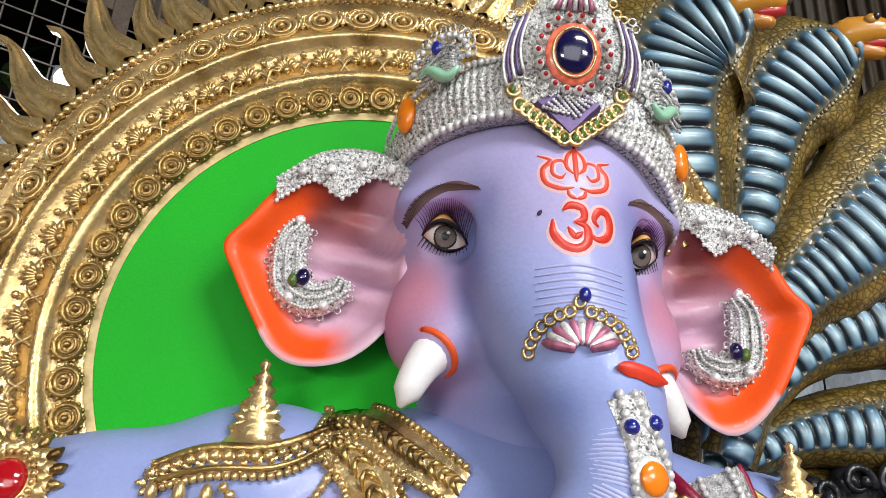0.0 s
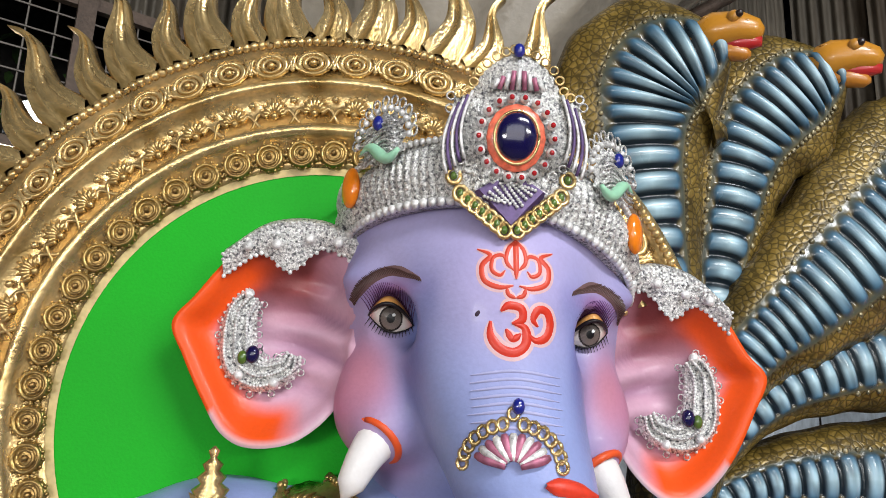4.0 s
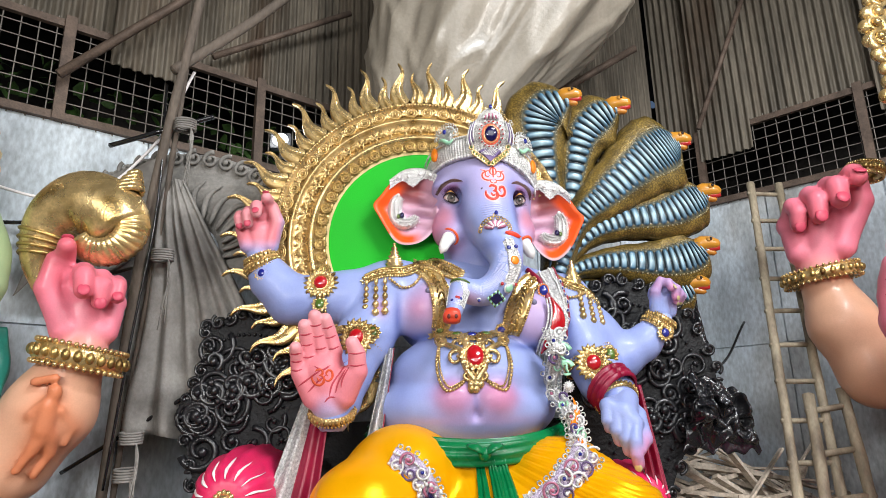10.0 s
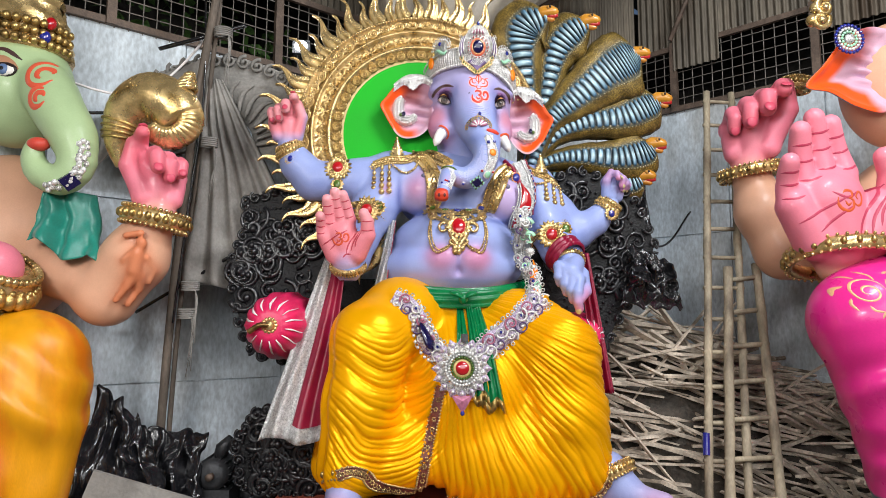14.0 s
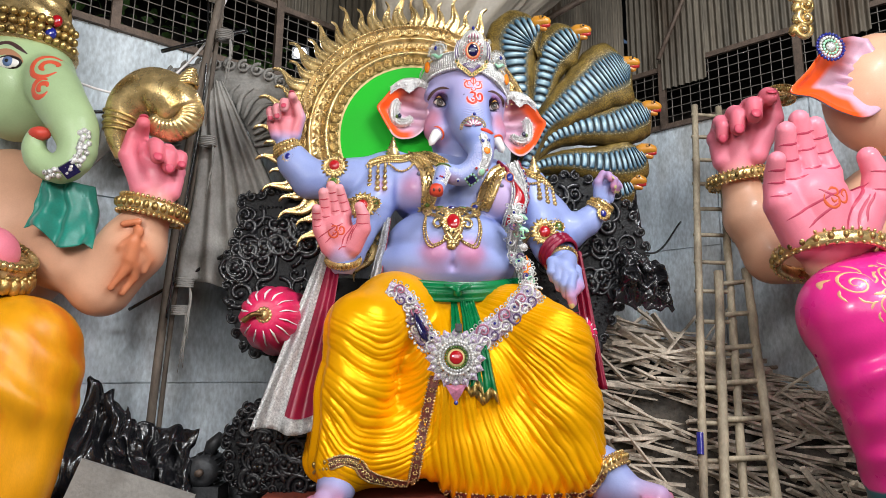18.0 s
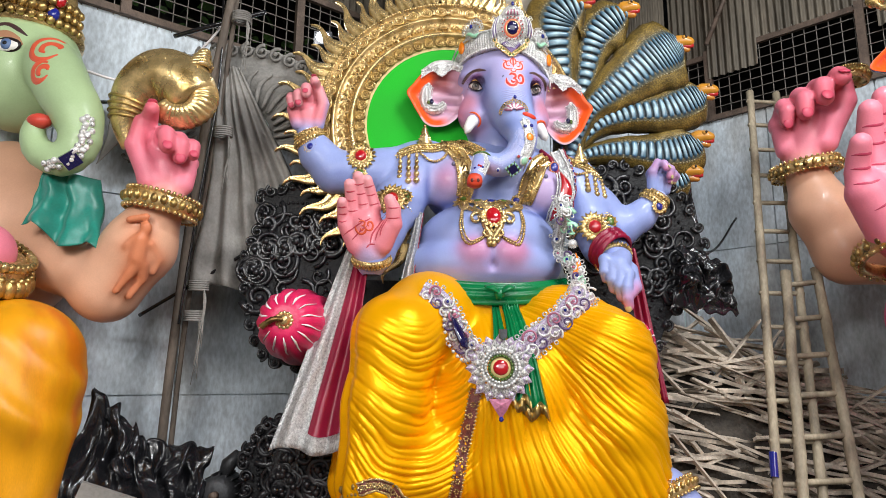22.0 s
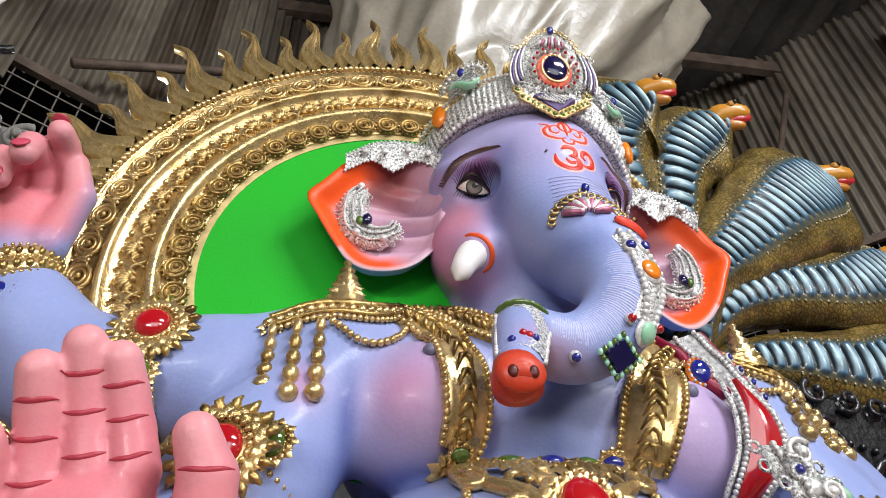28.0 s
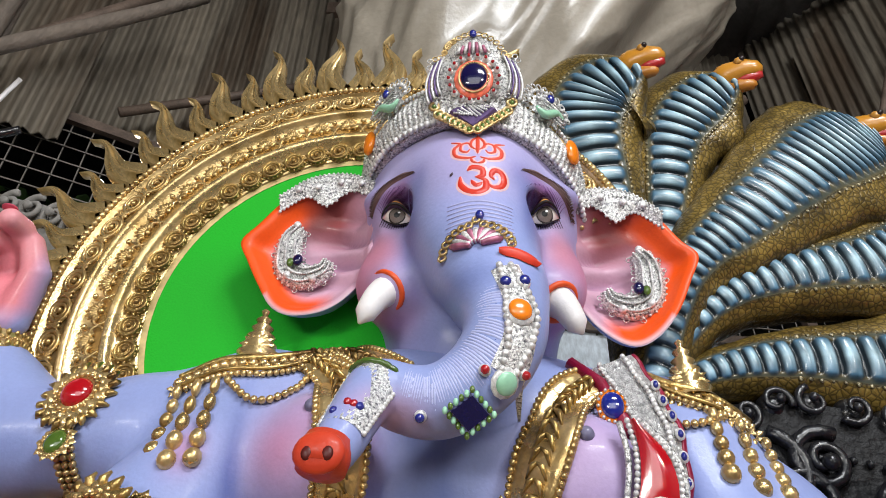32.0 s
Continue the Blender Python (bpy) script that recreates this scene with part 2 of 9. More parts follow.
# ---- mesh helpers ----
class Geo:
    """Collects the vertices, faces and material slots of one mesh."""

    def __init__(self):
        self.v, self.f, self.m, self.c = [], [], [], []
        self.slot, self.col = 0, (1, 1, 1)

    def add(self, verts, faces, col=None):
        o = len(self.v)
        self.v.extend([tuple(p) for p in verts])
        self.f.extend([tuple(i + o for i in f) for f in faces])
        self.m.extend([self.slot] * len(faces))
        if col is None or isinstance(col[0], (int, float)):
            self.c.extend([col or self.col] * len(verts))
        else:
            self.c.extend(col)
        return self

    def grid(self, rows, close_u=False, close_v=False, col=None, caps=False):
        """rows: lists of points, all of one length."""
        nu, nv = len(rows), len(rows[0])
        f = []
        for i in range(nu if close_u else nu - 1):
            for j in range(nv if close_v else nv - 1):
                a, b = i * nv + j, i * nv + (j + 1) % nv
                c, d = ((i + 1) % nu) * nv + (j + 1) % nv, ((i + 1) % nu) * nv + j
                f.append((a, b, c, d))
        if caps:
            f.append(tuple(reversed(range(nv))))
            f.append(tuple((nu - 1) * nv + j for j in range(nv)))
        return self.add([p for r in rows for p in r], f, col)

    def box(self, c, s, rot=None):
        m = rot or Matrix()
        vs = [Vector(c) + (m @ Vector((s[0] * x / 2, s[1] * y / 2, s[2] * z / 2))) for x in (-1, 1) for y in (-1, 1) for z in (-1, 1)]
        return self.add(vs, [(0, 1, 3, 2), (4, 6, 7, 5), (0, 4, 5, 1), (2, 3, 7, 6), (0, 2, 6, 4), (1, 5, 7, 3)])

    def tube(self, pts, r, n=8, flat=1.0, caps=True):
        """A tube along points; r: a radius or one a point; flat: its second half-axis."""
        pts = [Vector(p) for p in pts]
        rs = r if hasattr(r, "__len__") else [r] * len(pts)
        rows, up = [], None
        for i, p in enumerate(pts):
            d = (pts[min(i + 1, len(pts) - 1)] - pts[max(i - 1, 0)]).normalized()
            if up is None:
                up = d.orthogonal().normalized()
            up = (up - d * up.dot(d)).normalized()
            s = d.cross(up)
            rows.append([p + (up * math.cos(a) + s * math.sin(a) * flat) * rs[i] for a in (2 * math.pi * k / n for k in range(n))])
        return self.grid(rows, close_v=True, caps=caps)

    def ball(self, c, r, n=10, m=6, rot=None):
        rs = r if hasattr(r, "__len__") else (r, r, r)
        q = rot or Matrix()
        rows = []
        for i in range(m + 1):
            t = math.pi * i / m
            rows.append([Vector(c) + q @ Vector((rs[0] * math.sin(t) * math.cos(a), rs[1] * math.sin(t) * math.sin(a), rs[2] * math.cos(t))) for a in (2 * math.pi * k / n for k in range(n))])
        return self.grid(rows, close_v=True)

    def plate(self, outline, y0, y1, centre=None):
        """A thick plate in the x-z plane with a given outline."""
        n = len(outline)
        a = [(x, y0, z) for x, z in outline]
        b = [(x, y1, z) for x, z in outline]
        return self.add(a + b, [tuple(range(n)), tuple(reversed(range(n, 2 * n)))] + [(i, i + n, (i + 1) % n + n, (i + 1) % n) for i in range(n)])

    def data(self, name, mats, smooth=True, painted=False):
        me = bpy.data.meshes.new(name)
        me.from_pydata(self.v, [], self.f)
        for m in mats:
            me.materials.append(m)
        me.polygons.foreach_set("material_index", self.m)
        me.polygons.foreach_set("use_smooth", [smooth] * len(self.f))
        if painted:
            at = me.color_attributes.new("paint", "FLOAT_COLOR", "POINT")
            at.data.foreach_set("color", np.c_[np.array(self.c, dtype=np.float32), np.ones(len(self.c), np.float32)].ravel())
        me.update()
        return me


SMALL = {"beading", "bead_ring", "bead_line", "pearl_edge", "pearl_line", "pearl_hem", "pearl_trim", "pearl_trim", "gold_embroidery", "chain", "swag_chain", "beaded_cord", "tassel", "crystal", "vein_relief", "embossed_band", "wire_lace", "splinter_pile"}


def part(name, geo, mat, parent=None, label="", smooth=True, painted=False):
    """One mesh object, under a thing or a part if one is given."""
    mats = mat if isinstance(mat, (list, tuple)) else [mat]
    me = geo if isinstance(geo, bpy.types.Mesh) else geo.data(name, mats, smooth, painted)
    ob = new(name, me)
    if parent:
        ob.parent = parent
    return tagged(ob, label, kind="stuff" if name in SMALL else "")


def thing(name, label, category, group="", kind=""):
    return tagged(new(name), label, category, group, kind)


def wave(x, k=1.0):
    return noise.noise((x * k, 3.7, 1.3))


def spline(pts, n):
    """Points along a smooth curve through the given ones."""
    p = [Vector(q) for q in pts]
    p = [2 * p[0] - p[1], *p, 2 * p[-1] - p[-2]]
    out = []
    for i in range(n):
        t = i / (n - 1) * (len(p) - 3)
        k = min(int(t), len(p) - 4)
        t -= k
        a, b, c, d = p[k : k + 4]
        out.append(0.5 * (2 * b + (c - a) * t + (2 * a - 5 * b + 4 * c - d) * t * t + (3 * b - a - 3 * c + d) * t**3))
    return out


# ---- smooth solids ----
class Solid:
    """A smooth union of rounded cones and ellipsoids, with a coat of paint for each."""

    def __init__(self, lo, hi, res):
        self.lo, self.res = np.array(lo, float), res
        self.n = np.ceil((np.array(hi) - self.lo) / res).astype(int) + 1
        self.d = np.full(self.n, 1.0, np.float32)
        self.prims = []

    def _dist(self, pr, p):
        if pr[0] == "cone":
            _, a, b, ra, rb = pr[:5]
            ab = b - a
            t = np.clip(((p - a) @ ab) / max(ab @ ab, 1e-9), 0, 1)
            return np.linalg.norm(p - a - t[..., None] * ab, axis=-1) - (ra + (rb - ra) * t)
        _, c, r, q = pr[:4]
        l = (p - c) @ q
        k0 = np.linalg.norm(l / r, axis=-1)
        k1 = np.linalg.norm(l / (r * r), axis=-1)
        return k0 * (k0 - 1) / np.maximum(k1, 1e-6)

    def _put(self, pr, lo, hi, k, cut=False):
        m = k + 3 * self.res
        i0 = np.maximum(((lo - m - self.lo) / self.res).astype(int), 0)
        i1 = np.minimum(np.ceil((hi + m - self.lo) / self.res).astype(int) + 1, self.n)
        if (i1 <= i0).any():
            return
        ax = [self.lo[a] + self.res * np.arange(i0[a], i1[a]) for a in range(3)]
        p = np.stack(np.meshgrid(*ax, indexing="ij"), -1)
        s = self.d[i0[0] : i1[0], i0[1] : i1[1], i0[2] : i1[2]]
        d = self._dist(pr, p)
        if cut:
            h = np.clip(0.5 - 0.5 * (s + d) / k, 0, 1)
            s[...] = s * (1 - h) - d * h + k * h * (1 - h)
        else:
            h = np.clip(0.5 + 0.5 * (s - d) / k, 0, 1)
            s[...] = s * (1 - h) + d * h - k * h * (1 - h)

    def cone(self, a, b, ra, rb, col, k=0.06, cut=False):
        a, b = np.array(a, float), np.array(b, float)
        pr = ("cone", a, b, ra, rb, col)
        self.prims.append(pr)
        self._put(pr, np.minimum(a - ra, b - rb), np.maximum(a + ra, b + rb), k, cut)
        return self

    def limb(self, pts, radii, col, k=0.06):
        for i in range(len(pts) - 1):
            self.cone(pts[i], pts[i + 1], radii[i], radii[i + 1], col, k)
        return self

    def egg(self, c, r, col, k=0.06, rot=None, cut=False):
        c, r = np.array(c, float), np.array(r, float)
        q = np.array(rot) if rot is not None else np.eye(3)
        pr = ("egg", c, r, q, None, col)
        self.prims.append(pr)
        self._put(pr, c - r.max(), c + r.max(), k, cut)
        return self

    def mesh(self, soft=0.05):
        """Vertices, quads and colours of its surface."""
        d, n = self.d, self.n
        s = d < 0
        cells = np.zeros(n - 1, bool)
        cnt = np.zeros(n - 1, np.int8)
        for i in (0, 1):
            for j in (0, 1):
                for k in (0, 1):
                    cnt += s[i : n[0] - 1 + i, j : n[1] - 1 + j, k : n[2] - 1 + k]
        cells = (cnt > 0) & (cnt < 8)
        idx = np.full(n - 1, -1, np.int64)
        ijk = np.argwhere(cells)
        idx[cells] = np.arange(len(ijk))
        acc, num = np.zeros((len(ijk), 3)), np.zeros(len(ijk))
        cor = [(i, j, k) for i in (0, 1) for j in (0, 1) for k in (0, 1)]
        val = {c: d[ijk[:, 0] + c[0], ijk[:, 1] + c[1], ijk[:, 2] + c[2]] for c in cor}
        for c in cor:
            for a in range(3):
                if c[a] == 0:
                    e = list(c)
                    e[a] = 1
                    va, vb = val[c], val[tuple(e)]
                    x = (va < 0) != (vb < 0)
                    t = np.where(x, va / np.where(x, va - vb, 1), 0)
                    p = np.tile(np.array(c, float), (len(ijk), 1))
                    p[:, a] = t
                    acc[x] += p[x]
                    num[x] += 1
        v = self.lo + self.res * (ijk + acc / np.maximum(num, 1)[:, None])
        quads = []
        for a in range(3):
            b, c = (a + 1) % 3, (a + 2) % 3
            sl0 = [slice(None)] * 3
            sl1 = [slice(None)] * 3
            sl0[a], sl1[a] = slice(0, n[a] - 1), slice(1, n[a])
            x = s[tuple(sl0)] != s[tuple(sl1)]
            e = np.argwhere(x)
            e = e[(e[:, b] > 0) & (e[:, c] > 0) & (e[:, b] < n[b] - 1) & (e[:, c] < n[c] - 1)]
            inside = s[e[:, 0], e[:, 1], e[:, 2]]
            ub, uc = np.eye(3, dtype=int)[b], np.eye(3, dtype=int)[c]
            q = np.stack([idx[tuple((e - o).T)] for o in (ub * 0, ub, ub + uc, uc)], 1)
            q[~inside] = q[~inside][:, ::-1]
            quads.append(q[:, ::-1] if False else q)
        q = np.concatenate(quads)
        q = q[:, ::-1]
        w, col = np.full(len(v), 1e-9), np.zeros((len(v), 3))
        for pr in self.prims:
            if pr[5] is None:
                continue
            g = np.exp(-np.maximum(self._dist(pr, v) + 0.002, 0) / soft) ** 2
            w += g
            col += g[:, None] * np.array(pr[5])
        return v, q, col / w[:, None]


def quads_into(geo, v, q, col):
    geo.add(v.tolist(), q.tolist(), [tuple(c) for c in col.tolist()])


# ---- the shed ----
CORNERS = [(-6.8, -10.5), (-6.8, -1.75), (-1.35, 2.2), (2.75, 3.25), (7.2, -1.4), (7.2, -10.5)]


def wall_run(geo, p, q, z0, z1, thick=0.08, out=0.0):
    """An upright slab from p to q; out: set back from the line."""
    a, b = Vector((*p, 0)), Vector((*q, 0))
    d = (b - a).normalized()
    n = Vector((-d.y, d.x, 0))
    a, b = a + n * out, b + n * out
    geo.add([a + Vector((0, 0, z0)), b + Vector((0, 0, z0)), b + n * thick + Vector((0, 0, z0)), a + n * thick + Vector((0, 0, z0)),
             a + Vector((0, 0, z1)), b + Vector((0, 0, z1)), b + n * thick + Vector((0, 0, z1)), a + n * thick + Vector((0, 0, z1))],
            [(0, 3, 2, 1), (4, 5, 6, 7), (0, 1, 5, 4), (1, 2, 6, 5), (2, 3, 7, 6), (3, 0, 4, 7)])


def corrugated(p, q, z0, z1, out=0.0, pitch=0.09, depth=0.022):
    a, b = Vector((*p, 0)), Vector((*q, 0))
    d, L = (b - a).normalized(), (b - a).length
    n = Vector((-d.y, d.x, 0))
    k = int(L / pitch * 6)
    g = Geo()
    rows = []
    for z in (z0, (z0 + z1) / 2, z1):
        rows.append([a + d * (L * i / k) + n * (out + depth * math.sin(2 * math.pi * L * i / k / pitch)) + Vector((0, 0, z)) for i in range(k + 1)])
    g.grid(rows)
    rows2 = [[v + n * 0.012 for v in r] for r in rows]
    g.grid([list(reversed(r)) for r in rows2])
    return g


g = Geo()
g.add([(-40, -45, 0), (40, -45, 0), (40, 40, 0), (-40, 40, 0)], [(0, 1, 2, 3)])
tagged(part("ground", g, DIRT, smooth=False), "dark trampled earth floor of the workshop", "ground", kind="structure")

names = ["wall_west", "wall_northwest", "wall_north", "wall_northeast", "wall_east"]
for i, nm in enumerate(names):
    p, q = CORNERS[i], CORNERS[i + 1]
    g = Geo()
    wall_run(g, p, q, 0, 4.95, 0.12, 0.03)
    w = tagged(part(nm, g, CONCRETE if i in (0, 4) else WALL, smooth=False), "stained blue-grey sheet wall of the workshop", "wall", kind="structure")
    # sheet panels fixed on the wall
    if i in (1, 2, 3):
        a, b = Vector((*p, 0)), Vector((*q, 0))
        L = (b - a).length
        d = (b - a).normalized()
        s, k = 0.0, 0
        while s < L - 0.1:
            wd = min(1.18 + 0.1 * wave(k + i * 7.7, 2.1), L - s)
            z = 0.0
            for hgt in (1.42, 1.78, 1.75):
                g = Geo()
                e0, e1 = a + d * (s + 0.008), a + d * (s + wd - 0.008)
                wall_run(g, e0[:2], e1[:2], z + 0.006, z + hgt - 0.008, 0.022 + 0.006 * abs(wave(k + z, 5.3)), 0.002 - 0.006 * wave(s + z, 3.1))
                part("panel", g, WALL, w, smooth=False)
                z += hgt
            s += wd
            k += 1
    # corrugated upper wall
    g = corrugated(p, q, 5.85, 8.6, 0.05)
    tagged(part("upper_" + nm, g, TIN), "rusty corrugated tin cladding of the shed", "wall", kind="structure")
    if i in (1, 2, 3):
        a, b = Vector((*p, 0)), Vector((*q, 0))
        L, d = (b - a).length, (b - a).normalized()
        n = Vector((-d.y, d.x, 0))
        m = thing("wire_mesh_screen", "rusty welded wire mesh closing the gap above the wall", "mesh screen", kind="structure")
        g = Geo()
        k = int(L / 0.13)
        for j in range(k + 1):
            c = a + d * (L * j / k)
            g.tube([c + Vector((0, 0, 4.9)), c + Vector((0, 0, 5.9))], 0.006, 5, caps=False)
        for j in range(8):
            z = 4.97 + j * 0.125
            g.tube([a + Vector((0, 0, z)) - n * 0.012, b + Vector((0, 0, z)) - n * 0.012], 0.006, 5, caps=False)
        part("wires", g, WIRE, m)
        g = Geo()
        for z in (4.95, 5.82):
            g.box((a + b) / 2 + Vector((0, 0, z)) - n * 0.03, (L, 0.05, 0.07), Matrix.Rotation(math.atan2(d.y, d.x), 4, "Z"))
        part("rail", g, STEEL, m, smooth=False)
        j = 0.55
        while j < L:
            g = Geo()
            g.box(a + d * j + Vector((0, 0, 5.4)) - n * 0.05, (0.09, 0.06, 0.98), Matrix.Rotation(math.atan2(d.y, d.x), 4, "Z"))
            part("upright", g, STEEL, m, smooth=False)
            j += 1.75
        # loose tin sheets over the mesh
        for j in range(3 if i != 2 else 2):
            s0 = (0.5 + 1.9 * j + 0.5 * wave(j + i, 2.3)) % max(L - 0.9, 0.5)
            p2, q2 = a + d * s0, a + d * (s0 + 0.62)
            g = corrugated(p2[:2], q2[:2], 5.45 + 0.12 * wave(j, 4.1), 8.0, -0.1 - 0.03 * j)
            tagged(part("tin_sheet", g, TIN), "loose corrugated tin sheet hung over the mesh", "tin sheet")
# added dark screen outside, keeps the bright sky from showing through the mesh
g = Geo()
wall_run(g, (-9, -1.0), (-3.0, 5.2), 3.5, 8, 0.1)
wall_run(g, (-3.0, 5.2), (4.0, 6.2), 3.5, 8, 0.1)
wall_run(g, (4.0, 6.2), (10.5, -0.5), 3.5, 8, 0.1)
tagged(part("backdrop", g, ROOF, smooth=False), "dark screen added beyond the mesh to block the sky", "wall", kind="structure")
# roof
g = Geo()
k = 240
rows = [[(-9 + 20 * i / k, y, 8.55 - 0.16 * y * (1 if y < 0 else 0) * 0 + 0.05 * math.sin(i * 1.9)) for i in range(k + 1)] for y in (-11, -4, 7)]
g.grid([list(reversed(r)) for r in rows])
tagged(part("ceiling", g, ROOF), "dark corrugated roof sheets", "ceiling", kind="structure")
for y in (-6.5, -3.2, 0.2, 2.2):
    g = Geo()
    g.box((0.3, y, 8.3), (14.5, 0.09, 0.16))
    tagged(part("roof_beam", g, STEEL, smooth=False), "dark steel purlin under the roof", "beam", group="roof beams")
for (a, b, r) in (((-2.45, 1.2, 5.9), (-1.2, 1.9, 6.9), 0.035), ((2.1, 2.05, 6.6), (0.9, 2.3, 5.95), 0.045), ((2.75, 2.1, 5.6), (3.6, 2.0, 7.6), 0.03), ((-3.4, 0.35, 5.2), (-1.9, 0.9, 6.9), 0.04)):
    g = Geo()
    g.tube([a, b], r, 8)
    tagged(part("brace_pole", g, STEEL), "thin dirty steel brace under the roof", "pole", group="braces")
# foliage beyond the mesh
rnd = random.Random(5)
g = Geo()
for i in range(420):
    s = rnd.random()
    c = Vector((-6.2 + 4.0 * s + rnd.uniform(-0.3, 0.3), -0.6 + 2.9 * s + 0.55 + rnd.random() * 0.5, rnd.uniform(4.7, 6.0)))
    q = Euler((rnd.uniform(-1, 1), rnd.uniform(-1, 1), rnd.uniform(0, 6))).to_matrix()
    r = rnd.uniform(0.05, 0.11)
    g.add([c + q @ Vector(v) * r for v in ((-1, 0, 0), (-0.4, 0.55, 0.1), (0.5, 0.5, 0.12), (1.2, 0, -0.1), (0.5, -0.5, 0.12), (-0.4, -0.55, 0.1))], [(0, 1, 2, 3, 4, 5)])
tagged(part("creeper_leaves", g, LEAF, smooth=False), "green creeper leaves behind the wire mesh", "foliage", kind="stuff")

# lamp beside the halo
lamp = thing("flood_lamp", "small bright white flood lamp behind the halo", "lamp")
LP = Vector((-1.647, 0.62, 4.755))
g = Geo()
g.box(LP + Vector((0, 0.05, 0)), (0.17, 0.07, 0.13))
part("housing", g, DARKGREY, lamp, smooth=False)
g = Geo()
g.ball(LP, (0.065, 0.03, 0.055), 16, 10)
part("lamp_face", g, LAMP, lamp)
g = Geo()
g.tube([LP + Vector((0, 0.09, 0)), LP + Vector((0.05, 0.5, 0.1)), LP + Vector((0.1, 1.1, 0.3))], 0.012, 6)
part("bracket", g, STEEL, lamp)
pl = bpy.data.lights.new("flood_lamp_light", "POINT")
pl.energy, pl.shadow_soft_size = 5, 0.06
new("flood_lamp_light", pl).location = LP + Vector((-0.05, -0.12, 0.02))

# red plinth
g = Geo()
g.box((-0.12, 0.35, 0.29), (3.05, 2.3, 0.58))
pl = tagged(part("plinth", g, REDBASE, smooth=False), "low red-oxide painted plinth under the seated idol", "plinth")
bv = pl.modifiers.new("worn_edge", "BEVEL")
bv.width, bv.segments = 0.03, 2

# white sheet bundle hung from the roof
g = Geo()
rows = []
for i in range(110):
    t = i / 109
    z = 5.12 + 3.4 * t
    row = []
    for j in range(180):
        a = 2 * math.pi * j / 180
        rx = 0.60 + 0.56 * min(1, t / 0.34) ** 0.75 + 0.22 * t
        f = 1 + 0.06 * math.sin(a * 7 + 5 * t + 2 * wave(t + a, 1.3)) + 0.05 * (1 - abs(math.sin(a * 6.5 - 4 * t + 2.5 * wave(a + 2 * t, 1.1)))) ** 2 + 0.035 * (1 - abs(math.sin(t * 14 + a * 3 + 3 * wave(a * 2, 1.0)))) ** 3 + 0.03 * noise.noise((9 * math.cos(a), 9 * math.sin(a), 8 * t)) + 0.09 * noise.noise((2.2 * math.cos(a), 2.2 * math.sin(a), 2.6 * t))
        lean = 1.70 * min(t, 0.5) - 0.50
        row.append((0.25 + lean + rx * f * math.cos(a), 1.15 + 0.7 * rx * f * math.sin(a), z + 0.12 * math.sin(a * 2 + 1) * (1 - t)))
    rows.append(row)
g.grid(rows, close_v=True)
tagged(part("plastic_sheet", g, CLOTH), "big translucent white plastic sheet bundled and hung from the roof", "plastic sheet")


# ---- the idol ----
BLUE = (0.275, 0.335, 0.62)
BLUE2 = (0.22, 0.275, 0.57)
LILAC = (0.39, 0.36, 0.60)
BLUSH = (0.56, 0.19, 0.32)
PALM = (0.70, 0.21, 0.25)
PALMLT = (0.74, 0.31, 0.34)
TIP = (0.58, 0.10, 0.12)
WHITE = (0.78, 0.75, 0.74)


NAILS = []


def hand(s, base, axis, side, face, size, col, tip, curl=(0, 0, 0, 0), thumb=0.6, k=0.025, spread=0.05):
    """A hand: base: the wrist; axis: to the fingers; side: to the thumb; face: out of the palm. curl: 0 straight to 1 closed, from index to little."""
    B, A, S, F = Vector(base), Vector(axis).normalized(), Vector(side).normalized(), Vector(face).normalized()

    def at(a, b, c):
        return B + (A * a + S * b + F * c) * size

    s.cone(at(0.05, 0, 0), at(0.34, 0.02, 0), 0.15 * size, 0.16 * size, col, k * 2)
    s.cone(at(0.40, 0.16, 0.0), at(0.40, -0.17, 0.0), 0.115 * size, 0.10 * size, col, k * 2)
    s.cone(at(0.14, 0.15, 0.05), at(0.30, 0.2, 0.06), 0.11 * size, 0.1 * size, col, k * 2)
    s.cone(at(0.16, -0.13, 0.05), at(0.3, -0.16, 0.04), 0.095 * size, 0.09 * size, col, k * 2)
    for i, (b, ln, r) in enumerate(((0.19, 0.44, 0.078), (0.065, 0.50, 0.08), (-0.06, 0.46, 0.077), (-0.175, 0.36, 0.068))):
        c = curl[i]
        p0 = at(0.44, b, 0)
        ang = [c * 1.3, c * 2.9, c * 4.3]
        d0 = b * spread * 4
        pts = [p0]
        for j, fr in enumerate((0.42, 0.32, 0.26)):
            a = ang[j]
            pts.append(pts[-1] + (A * math.cos(a) + F * math.sin(a) + S * d0 * math.cos(a)) * ln * fr * size)
        for j in range(3):
            s.cone(pts[j], pts[j + 1], r * size * (1.06 - 0.06 * j), r * size * (1.0 - 0.08 * j), tip if j == 2 else col, k * 0.55)
        N = A * math.sin(ang[2]) - F * math.cos(ang[2])
        D = (pts[3] - pts[2]).normalized()
        NAILS.append((pts[3] + N * r * size * 0.72 + D * r * size * 0.25, D, N, r * size, (0.50, 0.42, 0.22) if col[2] > col[0] else (0.56, 0.07, 0.12)))
    t0 = at(0.2, 0.18, 0.06)
    t1 = at(0.40 + 0.05 * thumb, 0.26 + 0.08 * thumb, 0.12 - 0.05 * thumb)
    t2 = at(0.58 + 0.13 * thumb, 0.24 + 0.09 * thumb - 0.02, 0.16 - 0.06 * thumb)
    s.cone(t0, t1, 0.095 * size, 0.088 * size, col, k)
    s.cone(t1, t2, 0.085 * size, 0.07 * size, tip, k * 0.6)


